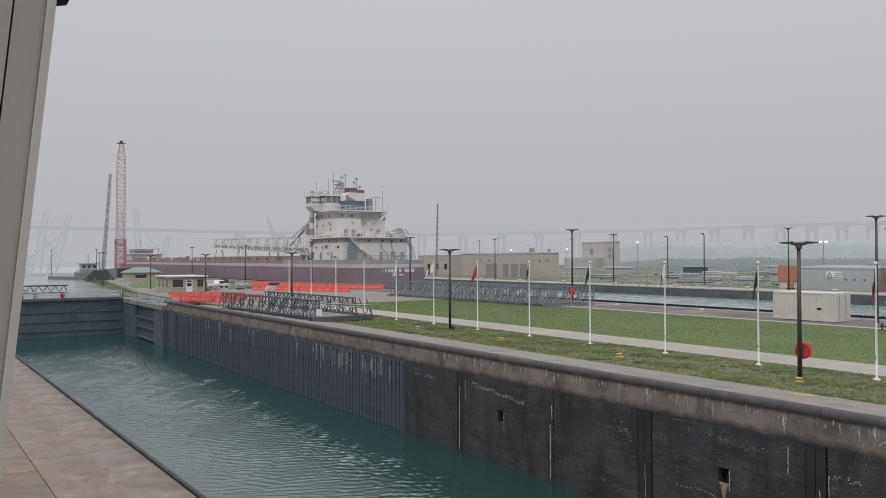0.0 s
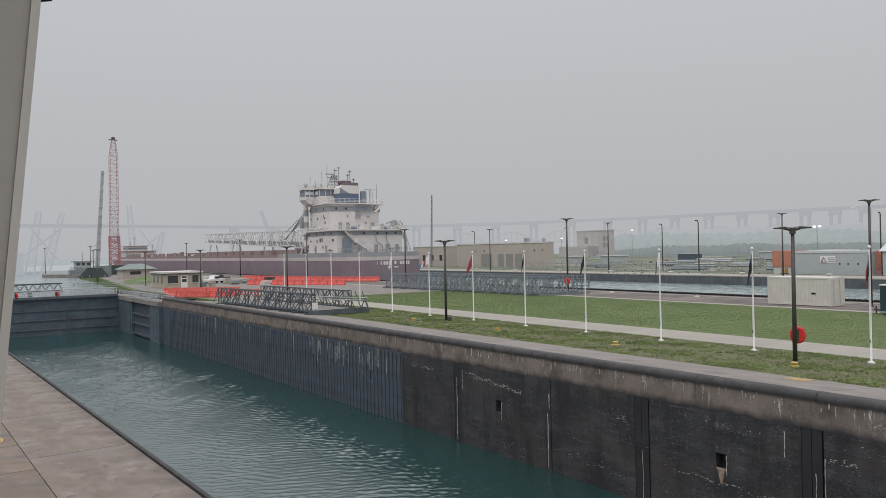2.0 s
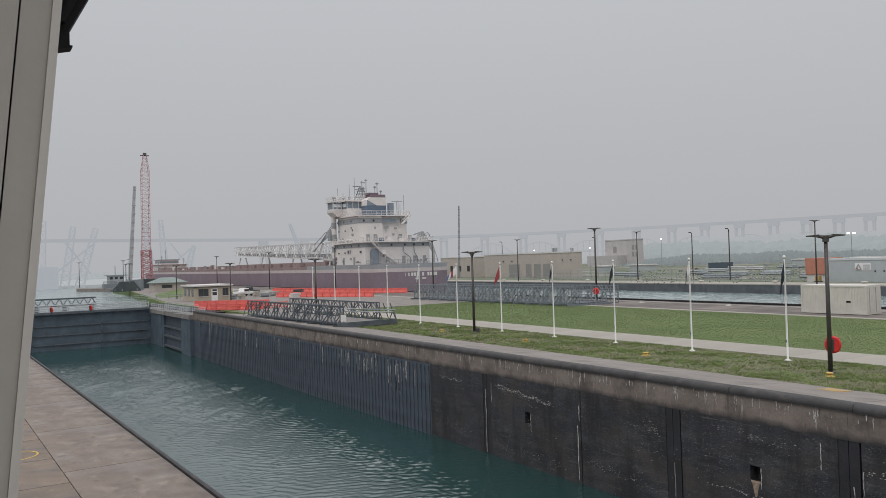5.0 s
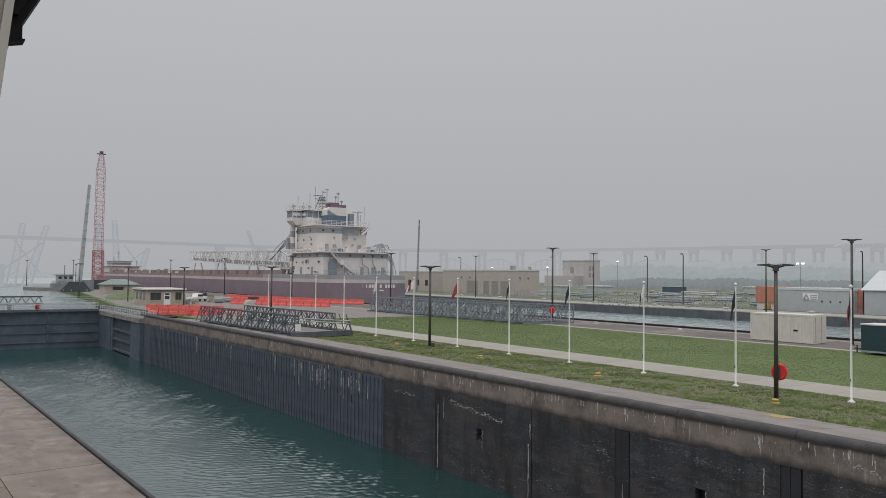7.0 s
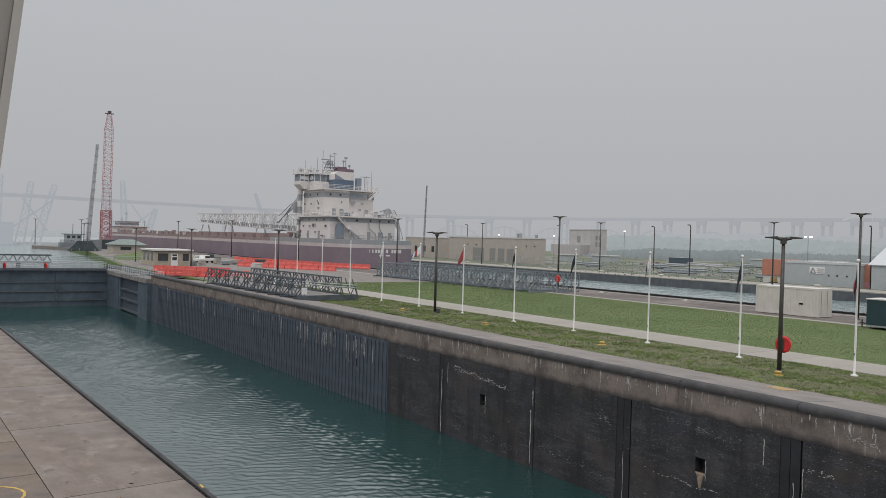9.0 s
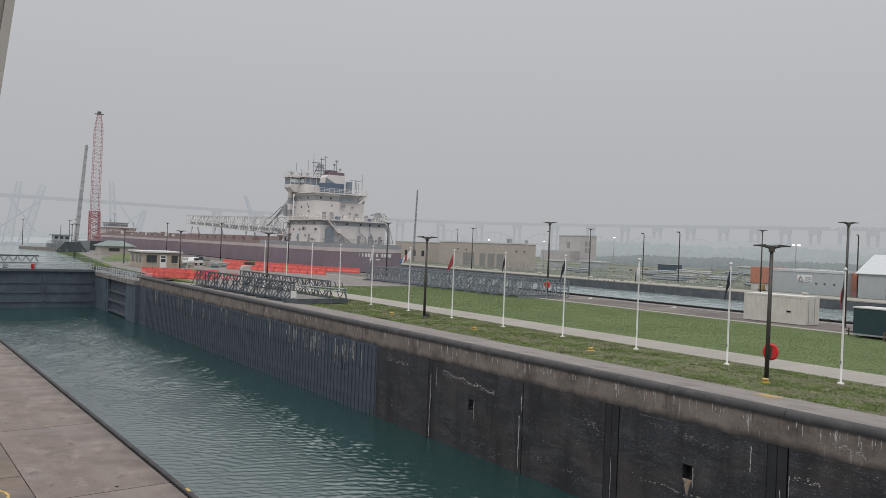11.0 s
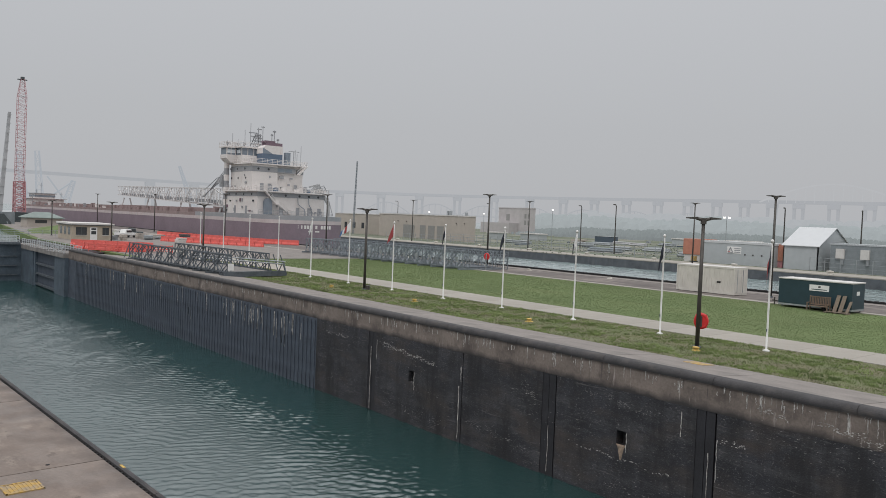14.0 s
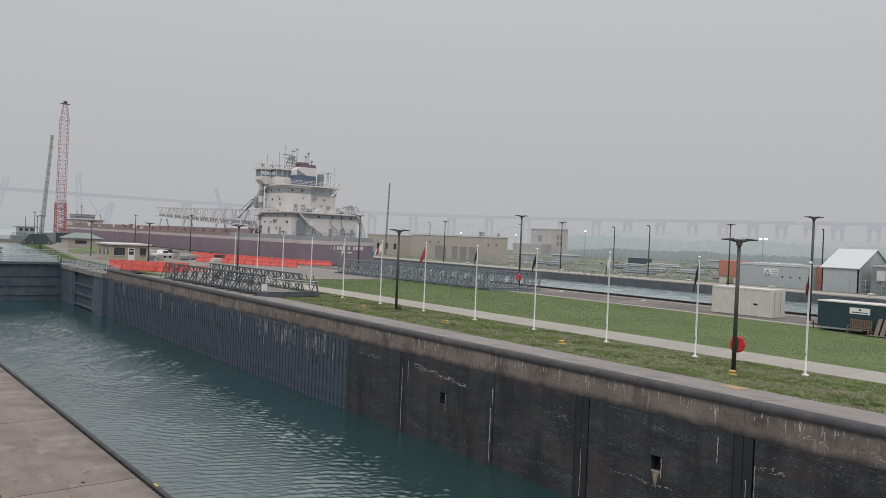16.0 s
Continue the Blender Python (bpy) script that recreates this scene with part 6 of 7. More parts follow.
tube(bm, (6, 0, 2.0), (6, 0, 6.0), 0.15)
part("rigging", bm, M_GALV, tug)
for x in (-2.5, -0.5, 1.5):
    wall_box("window", x, x + 1.2, -1.9, -1.79, 3.8, 4.8, M_GLASS_DK, tug)
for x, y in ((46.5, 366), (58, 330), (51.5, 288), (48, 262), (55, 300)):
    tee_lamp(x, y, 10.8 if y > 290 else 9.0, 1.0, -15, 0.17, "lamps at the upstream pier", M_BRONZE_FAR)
truss = thing("foot_bridge", 4.0, 172.0, -2.4, "dark low lattice footbridge across the channel", "footbridge")
bm = B()
for zz in (2.6, 3.9):
    bar(bm, (0, 0, zz), (21, 0, zz), 0.28)
for k in range(14):
    bar(bm, (k * 1.5, 0, 2.6), ((k + 0.5) * 1.5, 0, 3.9), 0.14)
    bar(bm, ((k + 0.5) * 1.5, 0, 3.9), ((k + 1) * 1.5, 0, 2.6), 0.14)
part("truss", bm, M_BARGE, truss)
bm = B()
box(bm, 0, 21, 0.2, 2.2, 2.4, 2.6)
for k in range(5):
    box(bm, k * 5, k * 5 + 0.6, 0.4, 2, 0, 2.4)
part("deck", bm, M_GALV, truss)
for x in (0, 10, 21, 31):
    bm = B()
    railing(bm, (x, 3, 2.6), (x + 10, 3, 2.6), 1.1, 2.5, 0.05)
    part("railing", bm, M_GALV_LT, truss)

rd = thing("tall_mast", 160.0, 242.0, 0, "tall slim grey mast behind the lock", "mast")
bm = B()
lattice(bm, (0, 0, 0), (0.8, 0, 27.0), 0.55, 0.3, 26, 0.06)
part("lattice", bm, M_GALV_MID, rd)
aj = thing("boom_crane", 215, 520, 0, "small crane jib far behind the ship, paled by a haze glow", "crane")
bm = B()
lattice(bm, (0, 0, 0), (-13, 0, 35.6), 3, 1.2, 14, 0.3)
part("jib", bm, M_FAR_LAT, aj)
dv = thing("davit_crane", 138.6, 232.0, 0, "blue-grey folded deck crane behind the ship", "crane")
bm = B()
for a, b, w in (((-0.5, 0, 0), (-0.4, 0, 17.0), 0.9), ((-0.3, 0, 17.0), (-5.0, 0, 11.6), 0.8), ((-0.2, 0, 17.0), (4.4, 0, 10.2), 0.9), ((-0.2, 0, 17.0), (-3.4, 0, 16.0), 0.5), ((0.3, 0.5, 16.8), (1.6, 0.5, 10.6), 0.5), ((4.4, 0, 10.2), (4.6, 0, 0), 0.6)):
    bar(bm, a, b, w)
part("arm", bm, M_SPUD_PALE, dv)

# ---------------------------------------------------------------- distance: bridge, shore, woods, far lattice
EYE = (0.3, -0.1)


def polar(bearing, dist):
    return EYE[0] + dist * math.sin(radians(bearing)), EYE[1] + dist * math.cos(radians(bearing))


bridge = thing("long_bridge", 0, 0, -2.4, "distant high road bridge on tall piers, paled by a haze glow", "bridge")
DECK = [(-6, 940), (6, 915), (15, 985), (24, 1075), (32, 1120), (40, 1090), (48, 1020), (56, 950), (64, 905), (76, 880)]


def deck_at(b):
    for (b0, d0), (b1, d1) in zip(DECK, DECK[1:]):
        if b0 <= b <= b1:
            return d0 + (d1 - d0) * (b - b0) / (b1 - b0)


BRIDGE_PIERS = [29.36, 32.36, 35.36, 38.18, 40.96, 43.67, 46.26, 48.69, 50.91, 53.17, 55.34, 57.37, 59.28, 61.07, 62.81, 64.46, 66.56, 68.66, 70.76, 72.86, 74.96]
SPANS = [-5.5, -2.4, 0.7, 3.8, 6.9, 10.0, 13.1, 16.2, 19.3, 22.2] + BRIDGE_PIERS
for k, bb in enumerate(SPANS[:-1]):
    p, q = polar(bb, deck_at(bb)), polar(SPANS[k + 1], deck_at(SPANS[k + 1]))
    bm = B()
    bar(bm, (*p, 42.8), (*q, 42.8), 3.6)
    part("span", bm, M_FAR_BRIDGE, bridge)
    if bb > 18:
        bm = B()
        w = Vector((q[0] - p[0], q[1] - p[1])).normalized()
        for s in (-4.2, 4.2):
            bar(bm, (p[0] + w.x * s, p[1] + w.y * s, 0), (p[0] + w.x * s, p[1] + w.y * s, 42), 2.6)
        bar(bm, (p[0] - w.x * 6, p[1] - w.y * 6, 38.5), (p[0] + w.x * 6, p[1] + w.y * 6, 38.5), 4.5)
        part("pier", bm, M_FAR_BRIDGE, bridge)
rail_bridge = thing("arched_rail_bridge", 0, 0, -2.4, "low railway bridge with arched trusses far away, paled by a haze glow", "bridge")
for i in range(7):
    b0 = 34.0 + i * 3.6
    bm = B()
    n = 8
    for j in range(n):
        pa, pb_ = polar(b0 + 3.5 * j / n, 1250), polar(b0 + 3.5 * (j + 1) / n, 1250)
        za, zb = 17 + 17 * math.sin(math.pi * j / n), 17 + 17 * math.sin(math.pi * (j + 1) / n)
        bar(bm, (*pa, za), (*pb_, zb), 1.3)
        bar(bm, (*pa, 17), (*pb_, 17), 2.0)
        bar(bm, (*pb_, 17), (*pb_, zb), 0.8)
    part("arch_span", bm, M_FAR_BRIDGE, rail_bridge)
    bm = B()
    box(bm, pb_[0] - 3, pb_[0] + 3, pb_[1] - 3, pb_[1] + 3, 0, 16)
    part("pier", bm, M_FAR_BRIDGE, rail_bridge)
arch = thing("great_arch", 0, 0, -2.4, "haze-faint glowing steel arch of the bridge's main span", "arch")
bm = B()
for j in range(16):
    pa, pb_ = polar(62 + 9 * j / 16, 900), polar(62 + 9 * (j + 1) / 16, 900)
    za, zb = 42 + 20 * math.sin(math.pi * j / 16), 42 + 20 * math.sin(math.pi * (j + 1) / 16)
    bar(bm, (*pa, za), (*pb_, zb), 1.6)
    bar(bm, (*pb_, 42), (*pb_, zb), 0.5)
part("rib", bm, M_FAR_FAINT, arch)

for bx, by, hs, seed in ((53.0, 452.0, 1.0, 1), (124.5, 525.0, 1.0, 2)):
    t = thing("bascule_frame", bx, by, -2.4, "haze-faint glowing lattice frames of a raised rail bridge", "lattice frame", "bascule frames")
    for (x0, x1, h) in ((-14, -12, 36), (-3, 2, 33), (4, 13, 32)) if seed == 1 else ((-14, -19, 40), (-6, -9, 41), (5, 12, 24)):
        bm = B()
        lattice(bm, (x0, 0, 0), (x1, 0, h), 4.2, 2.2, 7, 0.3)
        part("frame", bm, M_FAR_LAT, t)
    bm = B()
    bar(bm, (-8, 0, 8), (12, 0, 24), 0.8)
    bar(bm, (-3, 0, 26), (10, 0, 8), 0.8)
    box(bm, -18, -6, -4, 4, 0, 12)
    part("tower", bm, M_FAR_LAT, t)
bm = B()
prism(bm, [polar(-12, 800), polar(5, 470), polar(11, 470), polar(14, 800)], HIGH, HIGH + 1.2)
structure("backdrop_breakwater", bm, M_FAR_LAND, "haze-faint glowing low breakwater upstream", "breakwater")


def woods(name, b0, b1, d0, d1, count, h0, h1, m, label, seed, spread=1.0):
    """A far wood: many small clumps with an uneven top."""
    rnd = random.Random(seed)
    verts, faces = [], []
    for _ in range(count):
        b, d = rnd.uniform(b0, b1), rnd.uniform(d0, d1)
        x, y = polar(b, d)
        fade = min(1.0, (b - b0) / 6 + 0.25)
        h = (h0 + (h1 - h0) * (0.5 + 0.5 * noise.noise((b * 0.35, d * 0.01, seed)))) * rnd.uniform(0.75, 1.15) * fade
        r = h * rnd.uniform(0.35, 0.6) * spread
        i0 = len(verts)
        nseg = 7
        for zz, rr in ((0.0, 0.8), (0.35, 1.0), (0.7, 0.75), (0.93, 0.35)):
            for k in range(nseg):
                a = 2 * math.pi * k / nseg
                j = rnd.uniform(0.75, 1.2)
                verts.append((x + r * rr * j * math.cos(a), y + r * rr * j * math.sin(a), h * zz * rnd.uniform(0.92, 1.08)))
        verts.append((x, y, h))
        for q in range(3):
            for k in range(nseg):
                a, c = i0 + q * nseg + k, i0 + q * nseg + (k + 1) % nseg
                faces.append((a, c, c + nseg, a + nseg))
        for k in range(nseg):
            faces.append((i0 + 3 * nseg + k, i0 + 3 * nseg + (k + 1) % nseg, i0 + 4 * nseg))
    me = bpy.data.meshes.new(name)
    me.from_pydata(verts, [], faces)
    me.materials.append(m)
    ob = new(name, me)
    tagged(ob, label, "woods", kind="stuff")


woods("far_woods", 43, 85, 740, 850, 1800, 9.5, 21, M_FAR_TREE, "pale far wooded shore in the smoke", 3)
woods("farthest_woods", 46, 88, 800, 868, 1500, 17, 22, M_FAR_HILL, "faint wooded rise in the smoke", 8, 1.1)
woods("near_woods", 45, 88, 430, 620, 3400, 3.0, 6.5, M_MID_TREE, "green scrub wood beyond the yard, greyed by a haze glow", 4, 0.7)
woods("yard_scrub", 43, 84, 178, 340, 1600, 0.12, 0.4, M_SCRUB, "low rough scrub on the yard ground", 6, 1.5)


# ---------------------------------------------------------------- far lock wall: plates, joints, pockets, fenders
POCKETS = (22.75, 39.46, 56.6, 76.2)
PLATES = [(-60.0, -9.5), (-8.6, 8.9), (9.8, 17.75), (18.75, 27.0), (28.0, 34.43), (34.5, 43.5), (44.4, 51.4), (51.4, 121.0)]
for y0, y1 in PLATES:
    bm = B()
    cuts = [p for p in POCKETS if y0 < p < y1]
    ya = y0
    for p in cuts:
        box(bm, LOCK_E + 0.025, LOCK_E + 0.55, ya, p - 0.28, LOW - 1.5, -1.15)
        box(bm, LOCK_E + 0.025, LOCK_E + 0.55, p - 0.28, p + 0.28, LOW - 1.5, -3.85)
        box(bm, LOCK_E + 0.025, LOCK_E + 0.55, p - 0.28, p + 0.28, -3.1, -1.15)
        ya = p + 0.28
    box(bm, LOCK_E + 0.025, LOCK_E + 0.55, ya, y1, LOW - 1.5, -1.15)
    part("wall_plate", bm, M_FENDER if y0 > 51 else M_WALL, wall_far)
for y0 in (-9.4, 9.0, 17.9, 27.15, 43.55):
    bm = B()
    box(bm, LOCK_E + 0.05, LOCK_E + 0.5, y0 - 0.06, y0 + 0.38, LOW - 1.2, -1.16)
    box(bm, LOCK_E + 0.05, LOCK_E + 0.5, y0 + 0.41, y0 + 0.84, LOW - 1.2, -1.16)
    part("joint_timber", bm, M_JOINT, wall_far)
bm = B()
vs = box(bm, -0.05, 0.0, -0.14, 0.14, LOW - 1.0, -1.3)
fender_me = mesh_of("fender_pile", bm, M_FENDER)
for k in range(108):
    piece("fender_pile", fender_me, wall_far, LOCK_E + 0.025, 51.7 + k * 0.61, 0.0)
# lime streaks and drips on the wall
rnd = random.Random(21)


def streak(y, z0, z1, w, x=LOCK_E + 0.09, seed=0):
    bm = B()
    n = 9
    r = random.Random(seed)
    a, b = [], []
    for i in range(n + 1):
        s = i / n
        c = y + r.uniform(-0.02, 0.02)
        ww = w * r.uniform(0.3, 1.0) * (1 - 0.4 * s)
        z = z0 + (z1 - z0) * s
        a.append(bm.verts.new((x, c - ww, z)))
        b.append(bm.verts.new((x, c + ww, z)))
    for i in range(n):
        bm.faces.new((a[i], b[i], b[i + 1], a[i + 1]))
    r2 = bmesh.ops.extrude_face_region(bm, geom=bm.faces[:])
    for v in r2["geom"]:
        if isinstance(v, bmesh.types.BMVert):
            v.co.x += 0.03
    return part("lime_streak", bm, M_STREAK, wall_far)


for i, (y, z0, z1, w) in enumerate(((19.5, -1.45, -2.6, 0.035), (17.7, -2.3, -4.2, 0.03), (18.1, -3.0, -6.5, 0.02), (44.1, -2.2, -6.5, 0.03), (43.4, -1.6, -3.0, 0.025), (34.6, -2.0, -2.9, 0.05), (34.75, -3.2, -6.4, 0.05), (27.5, -3.9, -6.4, 0.02),
                                    (58.2, -1.4, -3.4, 0.05), (60.5, -1.3, -2.6, 0.07), (62.3, -1.2, -2.9, 0.05), (66.5, -1.3, -3.6, 0.04), (72.0, -1.2, -3.0, 0.05), (84.0, -1.4, -3.0, 0.06), (96.0, -1.2, -3.2, 0.06), (112.0, -1.0, -4.0, 0.08))):
    streak(y, z0, z1, w, LOCK_E + (0.018 if y < 51 else -0.03), i)
for i in range(52):
    y = rnd.uniform(52, 116) if i % 2 else rnd.uniform(54, 70)
    z = rnd.uniform(-1.9, -1.1)
    streak(y, z, z - rnd.uniform(0.4, 1.7), rnd.uniform(0.02, 0.055), LOCK_E - 0.03, 300 + i)
for i in range(70):
    y = rnd.uniform(6, 100)
    streak(y, 0.05, 0.05 - rnd.uniform(0.2, 0.85), rnd.uniform(0.012, 0.035), LOCK_E + 0.005, 100 + i)
bm = B()
lathe(bm, [(0.02, -0.75), (0.10, -0.6), (0.16, -0.25), (0.22, 0.0), (0.30, 0.12)], 10)
for v in bm.verts:
    v.co.x *= 0.18
dp = part("rust_drip", bm, M_RUSTY, wall_far, "tan drip below a pocket", smooth=True)
dp.matrix_basis = pose(LOCK_E + 0.04, 22.75, -3.9)
for i, y in enumerate(POCKETS):
    streak(y - 0.3, -3.15, -4.1 - 0.2 * (i % 2), 0.035, LOCK_E + 0.016, 700 + i)
    if i > 1:
        bm = B()
        for y0, y1, z0, z1 in ((y - 0.34, y - 0.28, -3.9, -3.05), (y + 0.28, y + 0.34, -3.9, -3.05), (y - 0.34, y + 0.34, -3.95, -3.86)):
            box(bm, LOCK_E - 0.01, LOCK_E + 0.06, y0, y1, z0, z1)
        part("pocket_frame", bm, M_GALV, wall_far)
# pale broken crack lines and scattered lime flecks
def flecks(y0, z0, y1, z1, count, spread, x, seed, size=0.05):
    bm = B()
    r = random.Random(seed)
    for _ in range(count):
        s = r.random()
        y = y0 + (y1 - y0) * s + r.gauss(0, spread)
        z = z0 + (z1 - z0) * s + r.gauss(0, spread) + 0.08 * math.sin(s * 19 + seed)
        w, h = size * r.uniform(0.4, 2.2), size * r.uniform(0.15, 0.6)
        if spread > 0.07:
            w, h = w * r.uniform(1.0, 3.0), h * 0.55
        k = 6
        f = [(y + w * math.cos(6.283 * i / k) * r.uniform(0.5, 1.1), z + h * math.sin(6.283 * i / k) * r.uniform(0.5, 1.1)) for i in range(k)]
        a = [bm.verts.new((x, p, q)) for p, q in f]
        b = [bm.verts.new((x + 0.02, p, q)) for p, q in f]
        bm.faces.new(a)
        for i in range(k):
            bm.faces.new((a[i], a[(i + 1) % k], b[(i + 1) % k], b[i]))
    ob = part("lime_flecks", bm, M_STREAK, wall_far)
    return ob


CRACKS = ((42.6, -1.75, 37.2, -2.3, 150, 0.035), (50.2, -1.9, 47.0, -2.0, 50, 0.03), (43.0, -1.8, 36.9, -2.35, 90, 0.06), (42.5, -1.6, 38.0, -2.6, 50, 0.3), (17.5, -2.3, 16.4, -2.35, 30, 0.03), (16.0, -0.45, 14.6, -0.75, 50, 0.05), (13.4, -0.6, 10.0, -1.0, 110, 0.06),
          (12.0, -1.0, 9.0, -1.3, 60, 0.1), (26.0, -4.4, 20.0, -4.6, 60, 0.02), (25.0, -1.6, 20.5, -2.0, 70, 0.12), (31.0, -2.6, 28.5, -2.4, 40, 0.15), (29.5, -2.0, 28.2, -2.9, 40, 0.12), (34.0, -5.2, 29.0, -5.5, 70, 0.12),
          (43.0, -5.6, 36.0, -5.9, 90, 0.2), (26.0, -5.8, 19.0, -5.9, 60, 0.25), (50.5, -1.5, 45.0, -1.9, 50, 0.25), (50.0, -5.0, 45.0, -5.6, 50, 0.3), (17.0, -1.5, 10.0, -1.7, 60, 0.3), (40.0, -3.0, 36.0, -4.6, 50, 0.5), (30.0, -3.6, 24.0, -3.2, 50, 0.5))
for i, (ya, za, yb, zb, n, sp) in enumerate(CRACKS):
    flecks(ya, za, yb, zb, n, sp, LOCK_E + (0.018 if za < -1.1 else 0.012), i, 0.04 if sp < 0.07 else 0.021)
for i in range(64):                                  # short lime runs below the nosing, in bunches
    c = rnd.choice([12.5, 16, 21, 26.5, 33, 37.5, 41, 47, 55, 63, 71, 84])
    y = c + rnd.gauss(0, 1.3)
    z = rnd.choice([0.05, 0.05, -0.1])
    streak(y, z, z - rnd.uniform(0.1, 0.55), rnd.uniform(0.01, 0.04), LOCK_E + 0.004, 900 + i)
for i in range(46):
    y = rnd.choice([rnd.uniform(9, 20), rnd.uniform(20, 52)])
    streak(y, rnd.choice([0.05, -0.05, -0.2]), rnd.uniform(-0.75, -0.2), rnd.uniform(0.01, 0.05), LOCK_E + 0.003, 500 + i)

# ---------------------------------------------------------------- coping slabs, path slabs, near pavement
bm = B()
vs = box(bm, 0, 4.5, 0.02, 5.98, -0.12, 0.405)
for v in vs:
    if v.co.x > 1 and v.co.z > 0:
        v.co.z = 0.03
slab_me = mesh_of("coping_slab", bm, M_COPING)
cop = tagged(new("pavement_coping"), "grey weathered concrete coping along the far lock wall", "pavement", kind="structure")
for k in range(28):
    piece("coping_slab", slab_me, cop, LOCK_E + 0.49, -60 + k * 6.0 + 0.02, 0)
bm = B()
box(bm, 0, 4.3, 0.015, 2.985, -0.1, 0.035)
path_me = mesh_of("path_slab", bm, M_WALK)
pth = tagged(new("pavement_path"), "pale concrete footpath across the lawn", "pavement", kind="structure")
for k in range(58):
    piece("path_slab", path_me, pth, 44.9, -30 + k * 3.0, 0)
near = tagged(new("pavement_near"), "stained concrete slabs beside the near lock edge", "pavement", kind="structure")
near.matrix_basis = NEAR_TURN
bm = B()
box(bm, 3.52, 6.73, 0.02, 7.98, -0.2, 0.0)
near_me = mesh_of("slab", bm, M_PAVE)
for k in range(26):
    piece("slab", near_me, near, 0, -50.6 + k * 8.0, 0)
bm = B()
box(bm, 0, 3.39, 0.02, 3.98, -0.2, 0.004)
old_me = mesh_of("old_slab", bm, M_PAVE2)
for k in range(40):
    for j in range(3):
        piece("old_slab", old_me, near, 0.1 - j * 3.42, -40.1 + k * 4.0 + (j % 2) * 0.0, 0)
bm = B()
box(bm, 6.735, 6.805, -60, LOCK_END, -0.25, -0.07)
for k in range(700):
    box(bm, 6.738, 6.803, -20 + k * 0.24, -19.92 + k * 0.24, -0.07, -0.015)
structure("edge_channel", bm, M_RUBBER, "black ribbed channel along the near lock edge", "edge guard").matrix_basis = NEAR_TURN
bm = B()
for k in range(36):
    y0 = -60 + k * 6
    prf = [(6.808, -0.3), (6.808, 0.03), (6.85, 0.06), (6.92, 0.05), (6.95, -0.03), (6.95, -0.3)]
    lo = [bm.verts.new((x, y0, z)) for x, z in prf]
    hi = [bm.verts.new((x, min(LOCK_END, y0 + 5.98), z)) for x, z in prf]
    for i in range(6):
        j = (i + 1) % 6
        bm.faces.new((lo[i], lo[j], hi[j], hi[i]))
    bm.faces.new(lo)
    bm.faces.new(hi[::-1])
structure("edge_nosing", bm, M_STEEL_DK, "dark steel nosing along the near lock edge", "edge guard").matrix_basis = NEAR_TURN

# yellow marks and a grate on the near pavement
grate = thing("floor_grate", 4.6, 20.2, 0.0, "yellow slotted floor grate in the near pavement", "grate", "", 2)
bm = B()
for a in (-0.36, 0.33):
    box(bm, -0.42, 0.42, a, a + 0.04, 0, 0.03)
for a in (-0.42, 0.38):
    box(bm, a, a + 0.04, -0.36, 0.37, 0, 0.03)
part("frame", bm, M_YELLOW_WORN, grate)
wall_box("pit", -0.38, 0.38, -0.32, 0.33, 0.001, 0.008, M_YELLOW_WORN, grate)
for k in range(9):
    wall_box("grate_bar", -0.38 + k * 0.087, -0.34 + k * 0.087, -0.32, 0.33, 0.0, 0.02, M_YELLOW_WORN, grate)


def ring_mark(cx, cy, r, a0, a1):
    bm = B()
    n = 20
    pa, pb_ = [], []
    for i in range(n + 1):
        a = radians(a0 + (a1 - a0) * i / n)
        pa.append((cx + (r - 0.07) * math.cos(a), cy + (r - 0.07) * math.sin(a)))
        pb_.append((cx + r * math.cos(a), cy + r * math.sin(a)))
    for i in range(n):
        q = [(*pa[i], 0.006), (*pb_[i], 0.006), (*pb_[i + 1], 0.006), (*pa[i + 1], 0.006)]
        t = [bm.verts.new((x, y, 0.012)) for x, y, z in q]
        b = [bm.verts.new(p) for p in q]
        bm.faces.new(t)
        bm.faces.new(b[::-1])
        for k in range(4):
            bm.faces.new((t[k], t[(k + 1) % 4], b[(k + 1) % 4], b[k]))
    ob = part("painted_ring", bm, M_YELLOW)
    tagged(ob, "worn yellow painted ring on old concrete", "floor marking", "painted rings")


ring_mark(2.1, 33.1, 0.85, -180, 180)
ring_mark(2.1, 22.2, 0.95, -180, 180)
bm = B()
box(bm, -0.035, 0.035, -0.14, 0.14, 0.0, 0.006)
em = part("edge_mark", bm, M_YELLOW)
em.matrix_basis = pose(6.98, 20.38, 0.058)
tagged(em, "small yellow paint mark on the steel edge", "floor marking")
bm = B()
lathe(bm, [(0.055, 0), (0.055, 0.004), (0.03, 0.006)], 12)
dr = part("drain_hole", bm, M_EAVE)
dr.matrix_basis = pose(5.5, 21.68, 0.001)
tagged(dr, "small black drain hole in the pavement", "drain")

# ---------------------------------------------------------------- grass
rnd = np.random.RandomState(3)


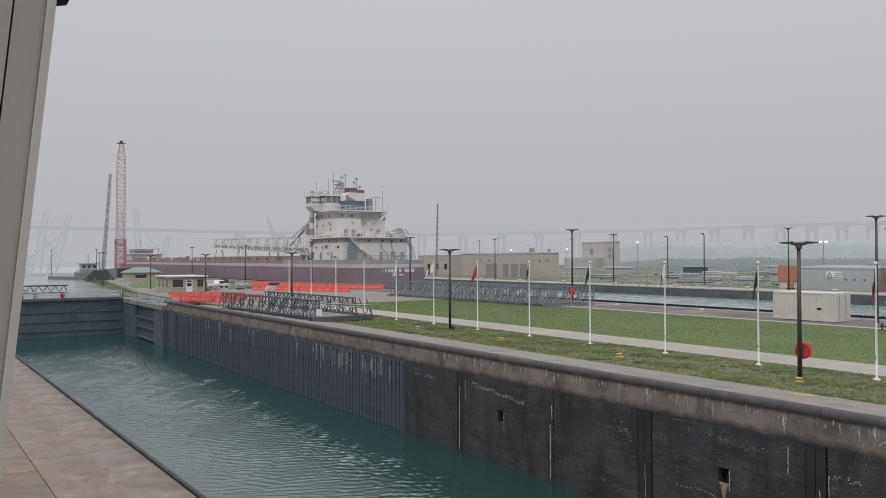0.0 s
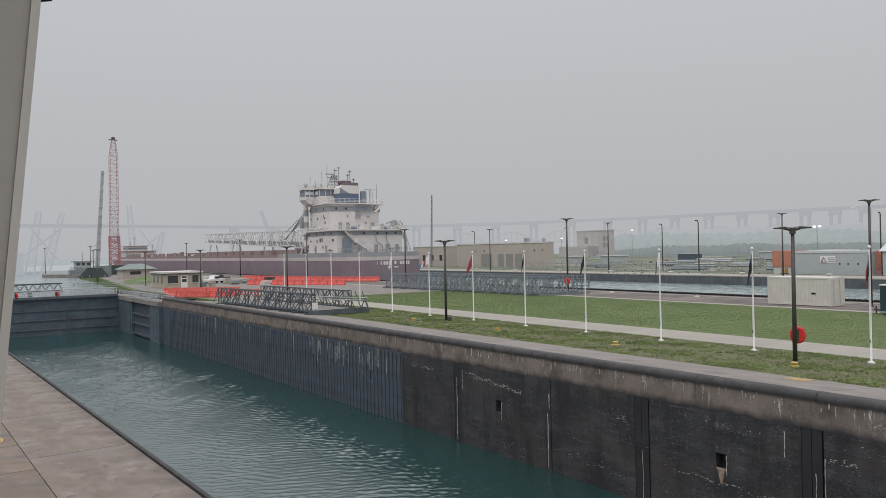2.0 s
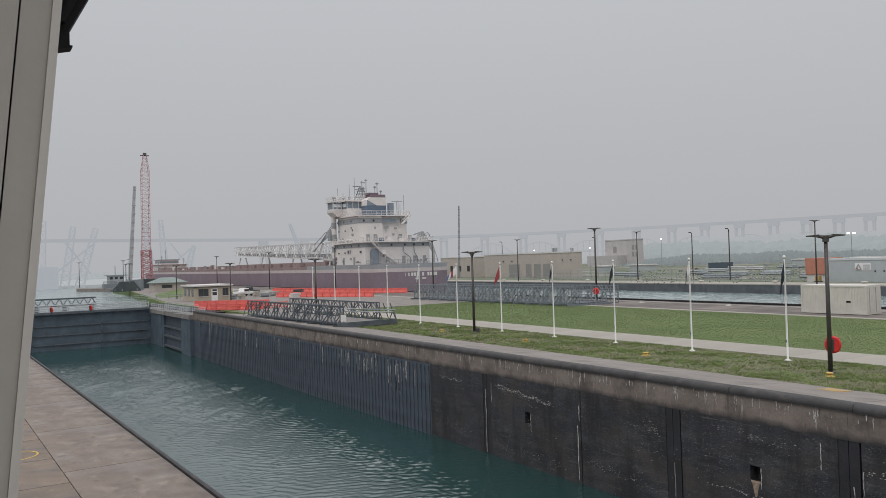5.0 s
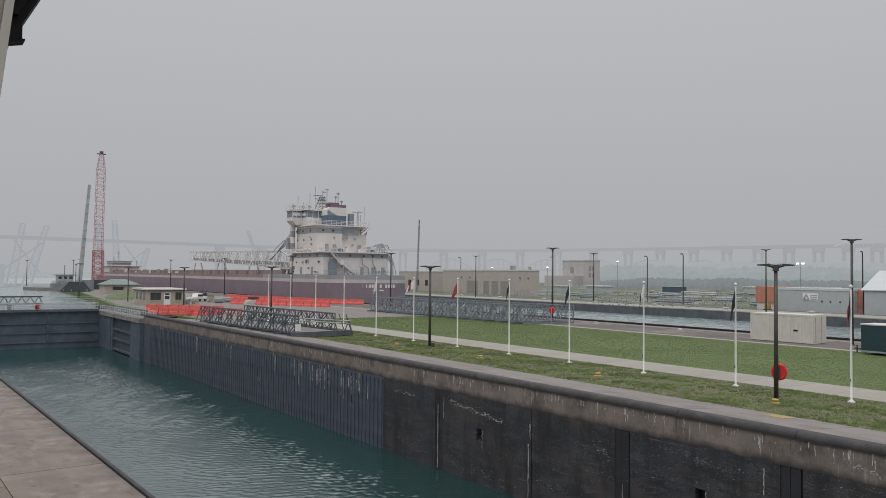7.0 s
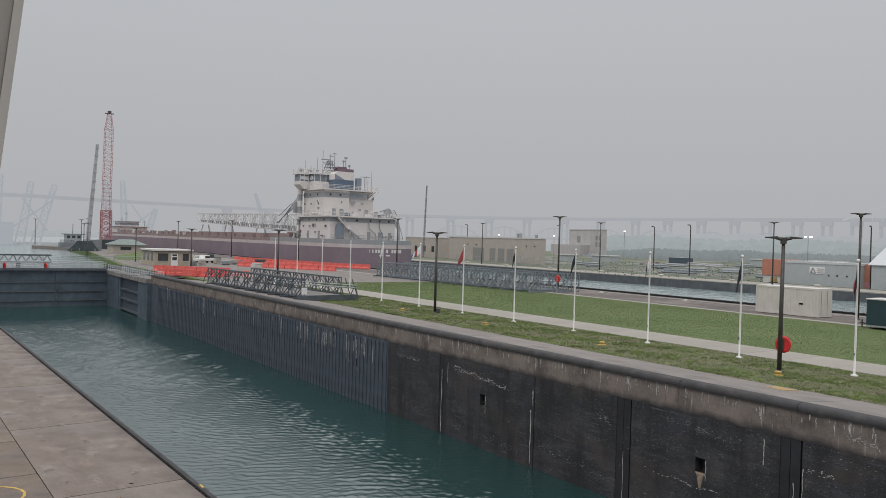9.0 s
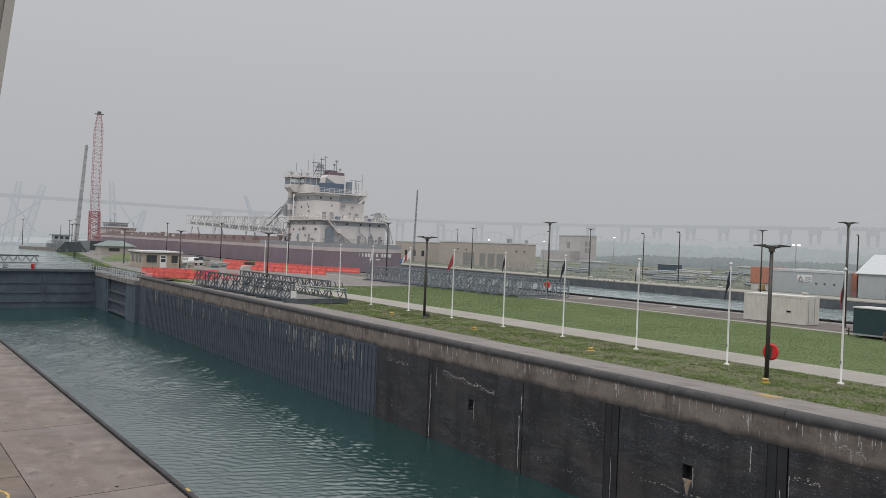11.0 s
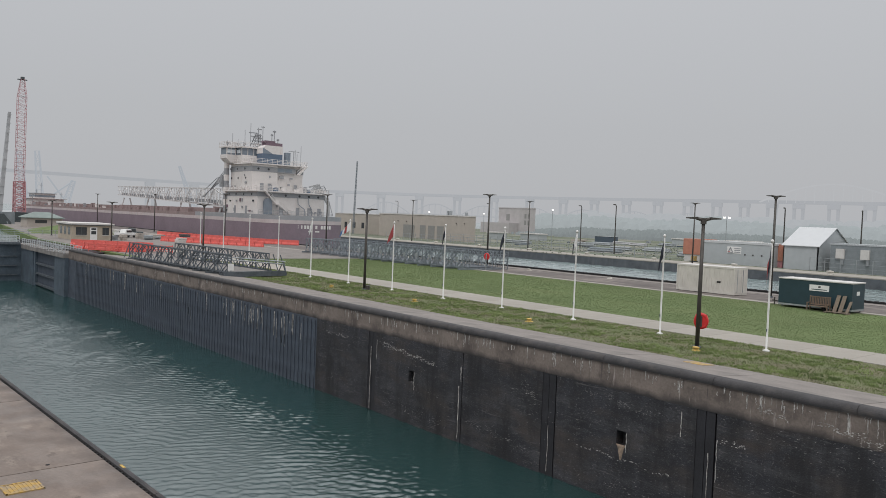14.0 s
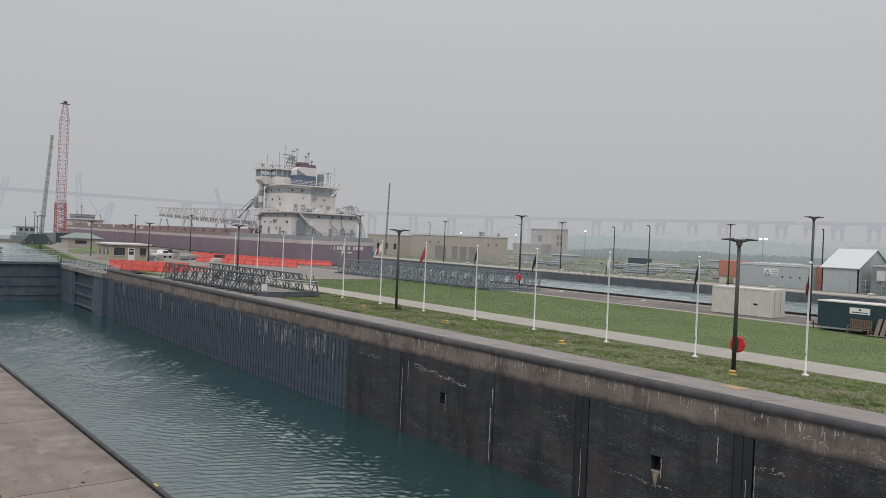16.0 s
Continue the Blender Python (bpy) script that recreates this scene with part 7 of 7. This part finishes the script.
def grass(name, x0, x1, y0, y1, count, h, w, label, material):
    x = rnd.uniform(x0, x1, count)
    y = y0 + (y1 - y0) * rnd.uniform(0, 1, count) ** 1.35
    a = rnd.uniform(0, 6.283, count)
    hh = h * rnd.uniform(0.35, 1.3, count)
    lean = rnd.uniform(-0.6, 0.6, (count, 2)) * hh[:, None]
    ww = w * (1 + (y - y0) / 60.0)
    v = np.zeros((count, 3, 3))
    v[:, 0] = np.c_[x - ww * np.cos(a), y - ww * np.sin(a), np.full(count, -0.01)]
    v[:, 1] = np.c_[x + ww * np.cos(a), y + ww * np.sin(a), np.full(count, -0.01)]
    v[:, 2] = np.c_[x + lean[:, 0], y + lean[:, 1], hh]
    me = bpy.data.meshes.new(name)
    me.from_pydata(v.reshape(-1, 3).tolist(), [], np.arange(count * 3).reshape(-1, 3).tolist())
    me.materials.append(material)
    ob = new(name, me)
    tagged(ob, label, "grass", kind="stuff")


def clumps(name, x0, x1, y0, y1, count, label):
    """Low tufts, gathered in patches, each a spray of short broad blades."""
    n = 26
    cx, cy = rnd.uniform(x0, x1, count), y0 + (y1 - y0) * rnd.uniform(0, 1, count) ** 1.3
    keep = np.sin(cx * 1.7 + 2 * np.sin(cy * 0.35)) + np.sin(cy * 0.8 + cx) + rnd.normal(0, 0.8, count) > 0.1
    cx, cy = np.repeat(cx[keep], n), np.repeat(cy[keep], n)
    m = len(cx)
    ang, rad = rnd.uniform(0, 6.283, m), 0.16 * np.sqrt(rnd.uniform(0, 1, m))
    x, y = cx + rad * np.cos(ang) * 1.3, cy + rad * np.sin(ang) * 1.3
    h, t = rnd.uniform(0.05, 0.15, m), rnd.uniform(0, 6.283, m)
    w = 0.022 + 0.0002 * cy
    v = np.zeros((m, 3, 3))
    v[:, 0] = np.c_[x - w * np.cos(t), y - w * np.sin(t), np.full(m, -0.01)]
    v[:, 1] = np.c_[x + w * np.cos(t), y + w * np.sin(t), np.full(m, -0.01)]
    v[:, 2] = np.c_[x + 0.5 * h * np.cos(ang), y + 0.5 * h * np.sin(ang), h]
    me = bpy.data.meshes.new(name)
    me.from_pydata(v.reshape(-1, 3).tolist(), [], np.arange(m * 3).reshape(-1, 3).tolist())
    me.materials.append(M_CLUMP)
    tagged(new(name, me), label, "weeds", kind="stuff")


M_CLUMP = mat("weedy_blade", (0.145, 0.205, 0.075), 0.8, 0, 0.4, 0.4, 0, 30, spec=0.2, tint=(0.215, 0.270, 0.110))
grass("grass_verge", 36.2, 44.8, 8, 105, 90000, 0.05, 0.028, "short worn green grass between coping and path", M_VERGE_BLADE)
grass("grass_lawn", 49.3, 73.2, 12, 125, 150000, 0.028, 0.045, "mown green grass between path and road", M_BLADE)
clumps("weed_clumps", 36.3, 44.7, 8, 95, 4200, "low weedy tufts in the worn verge")
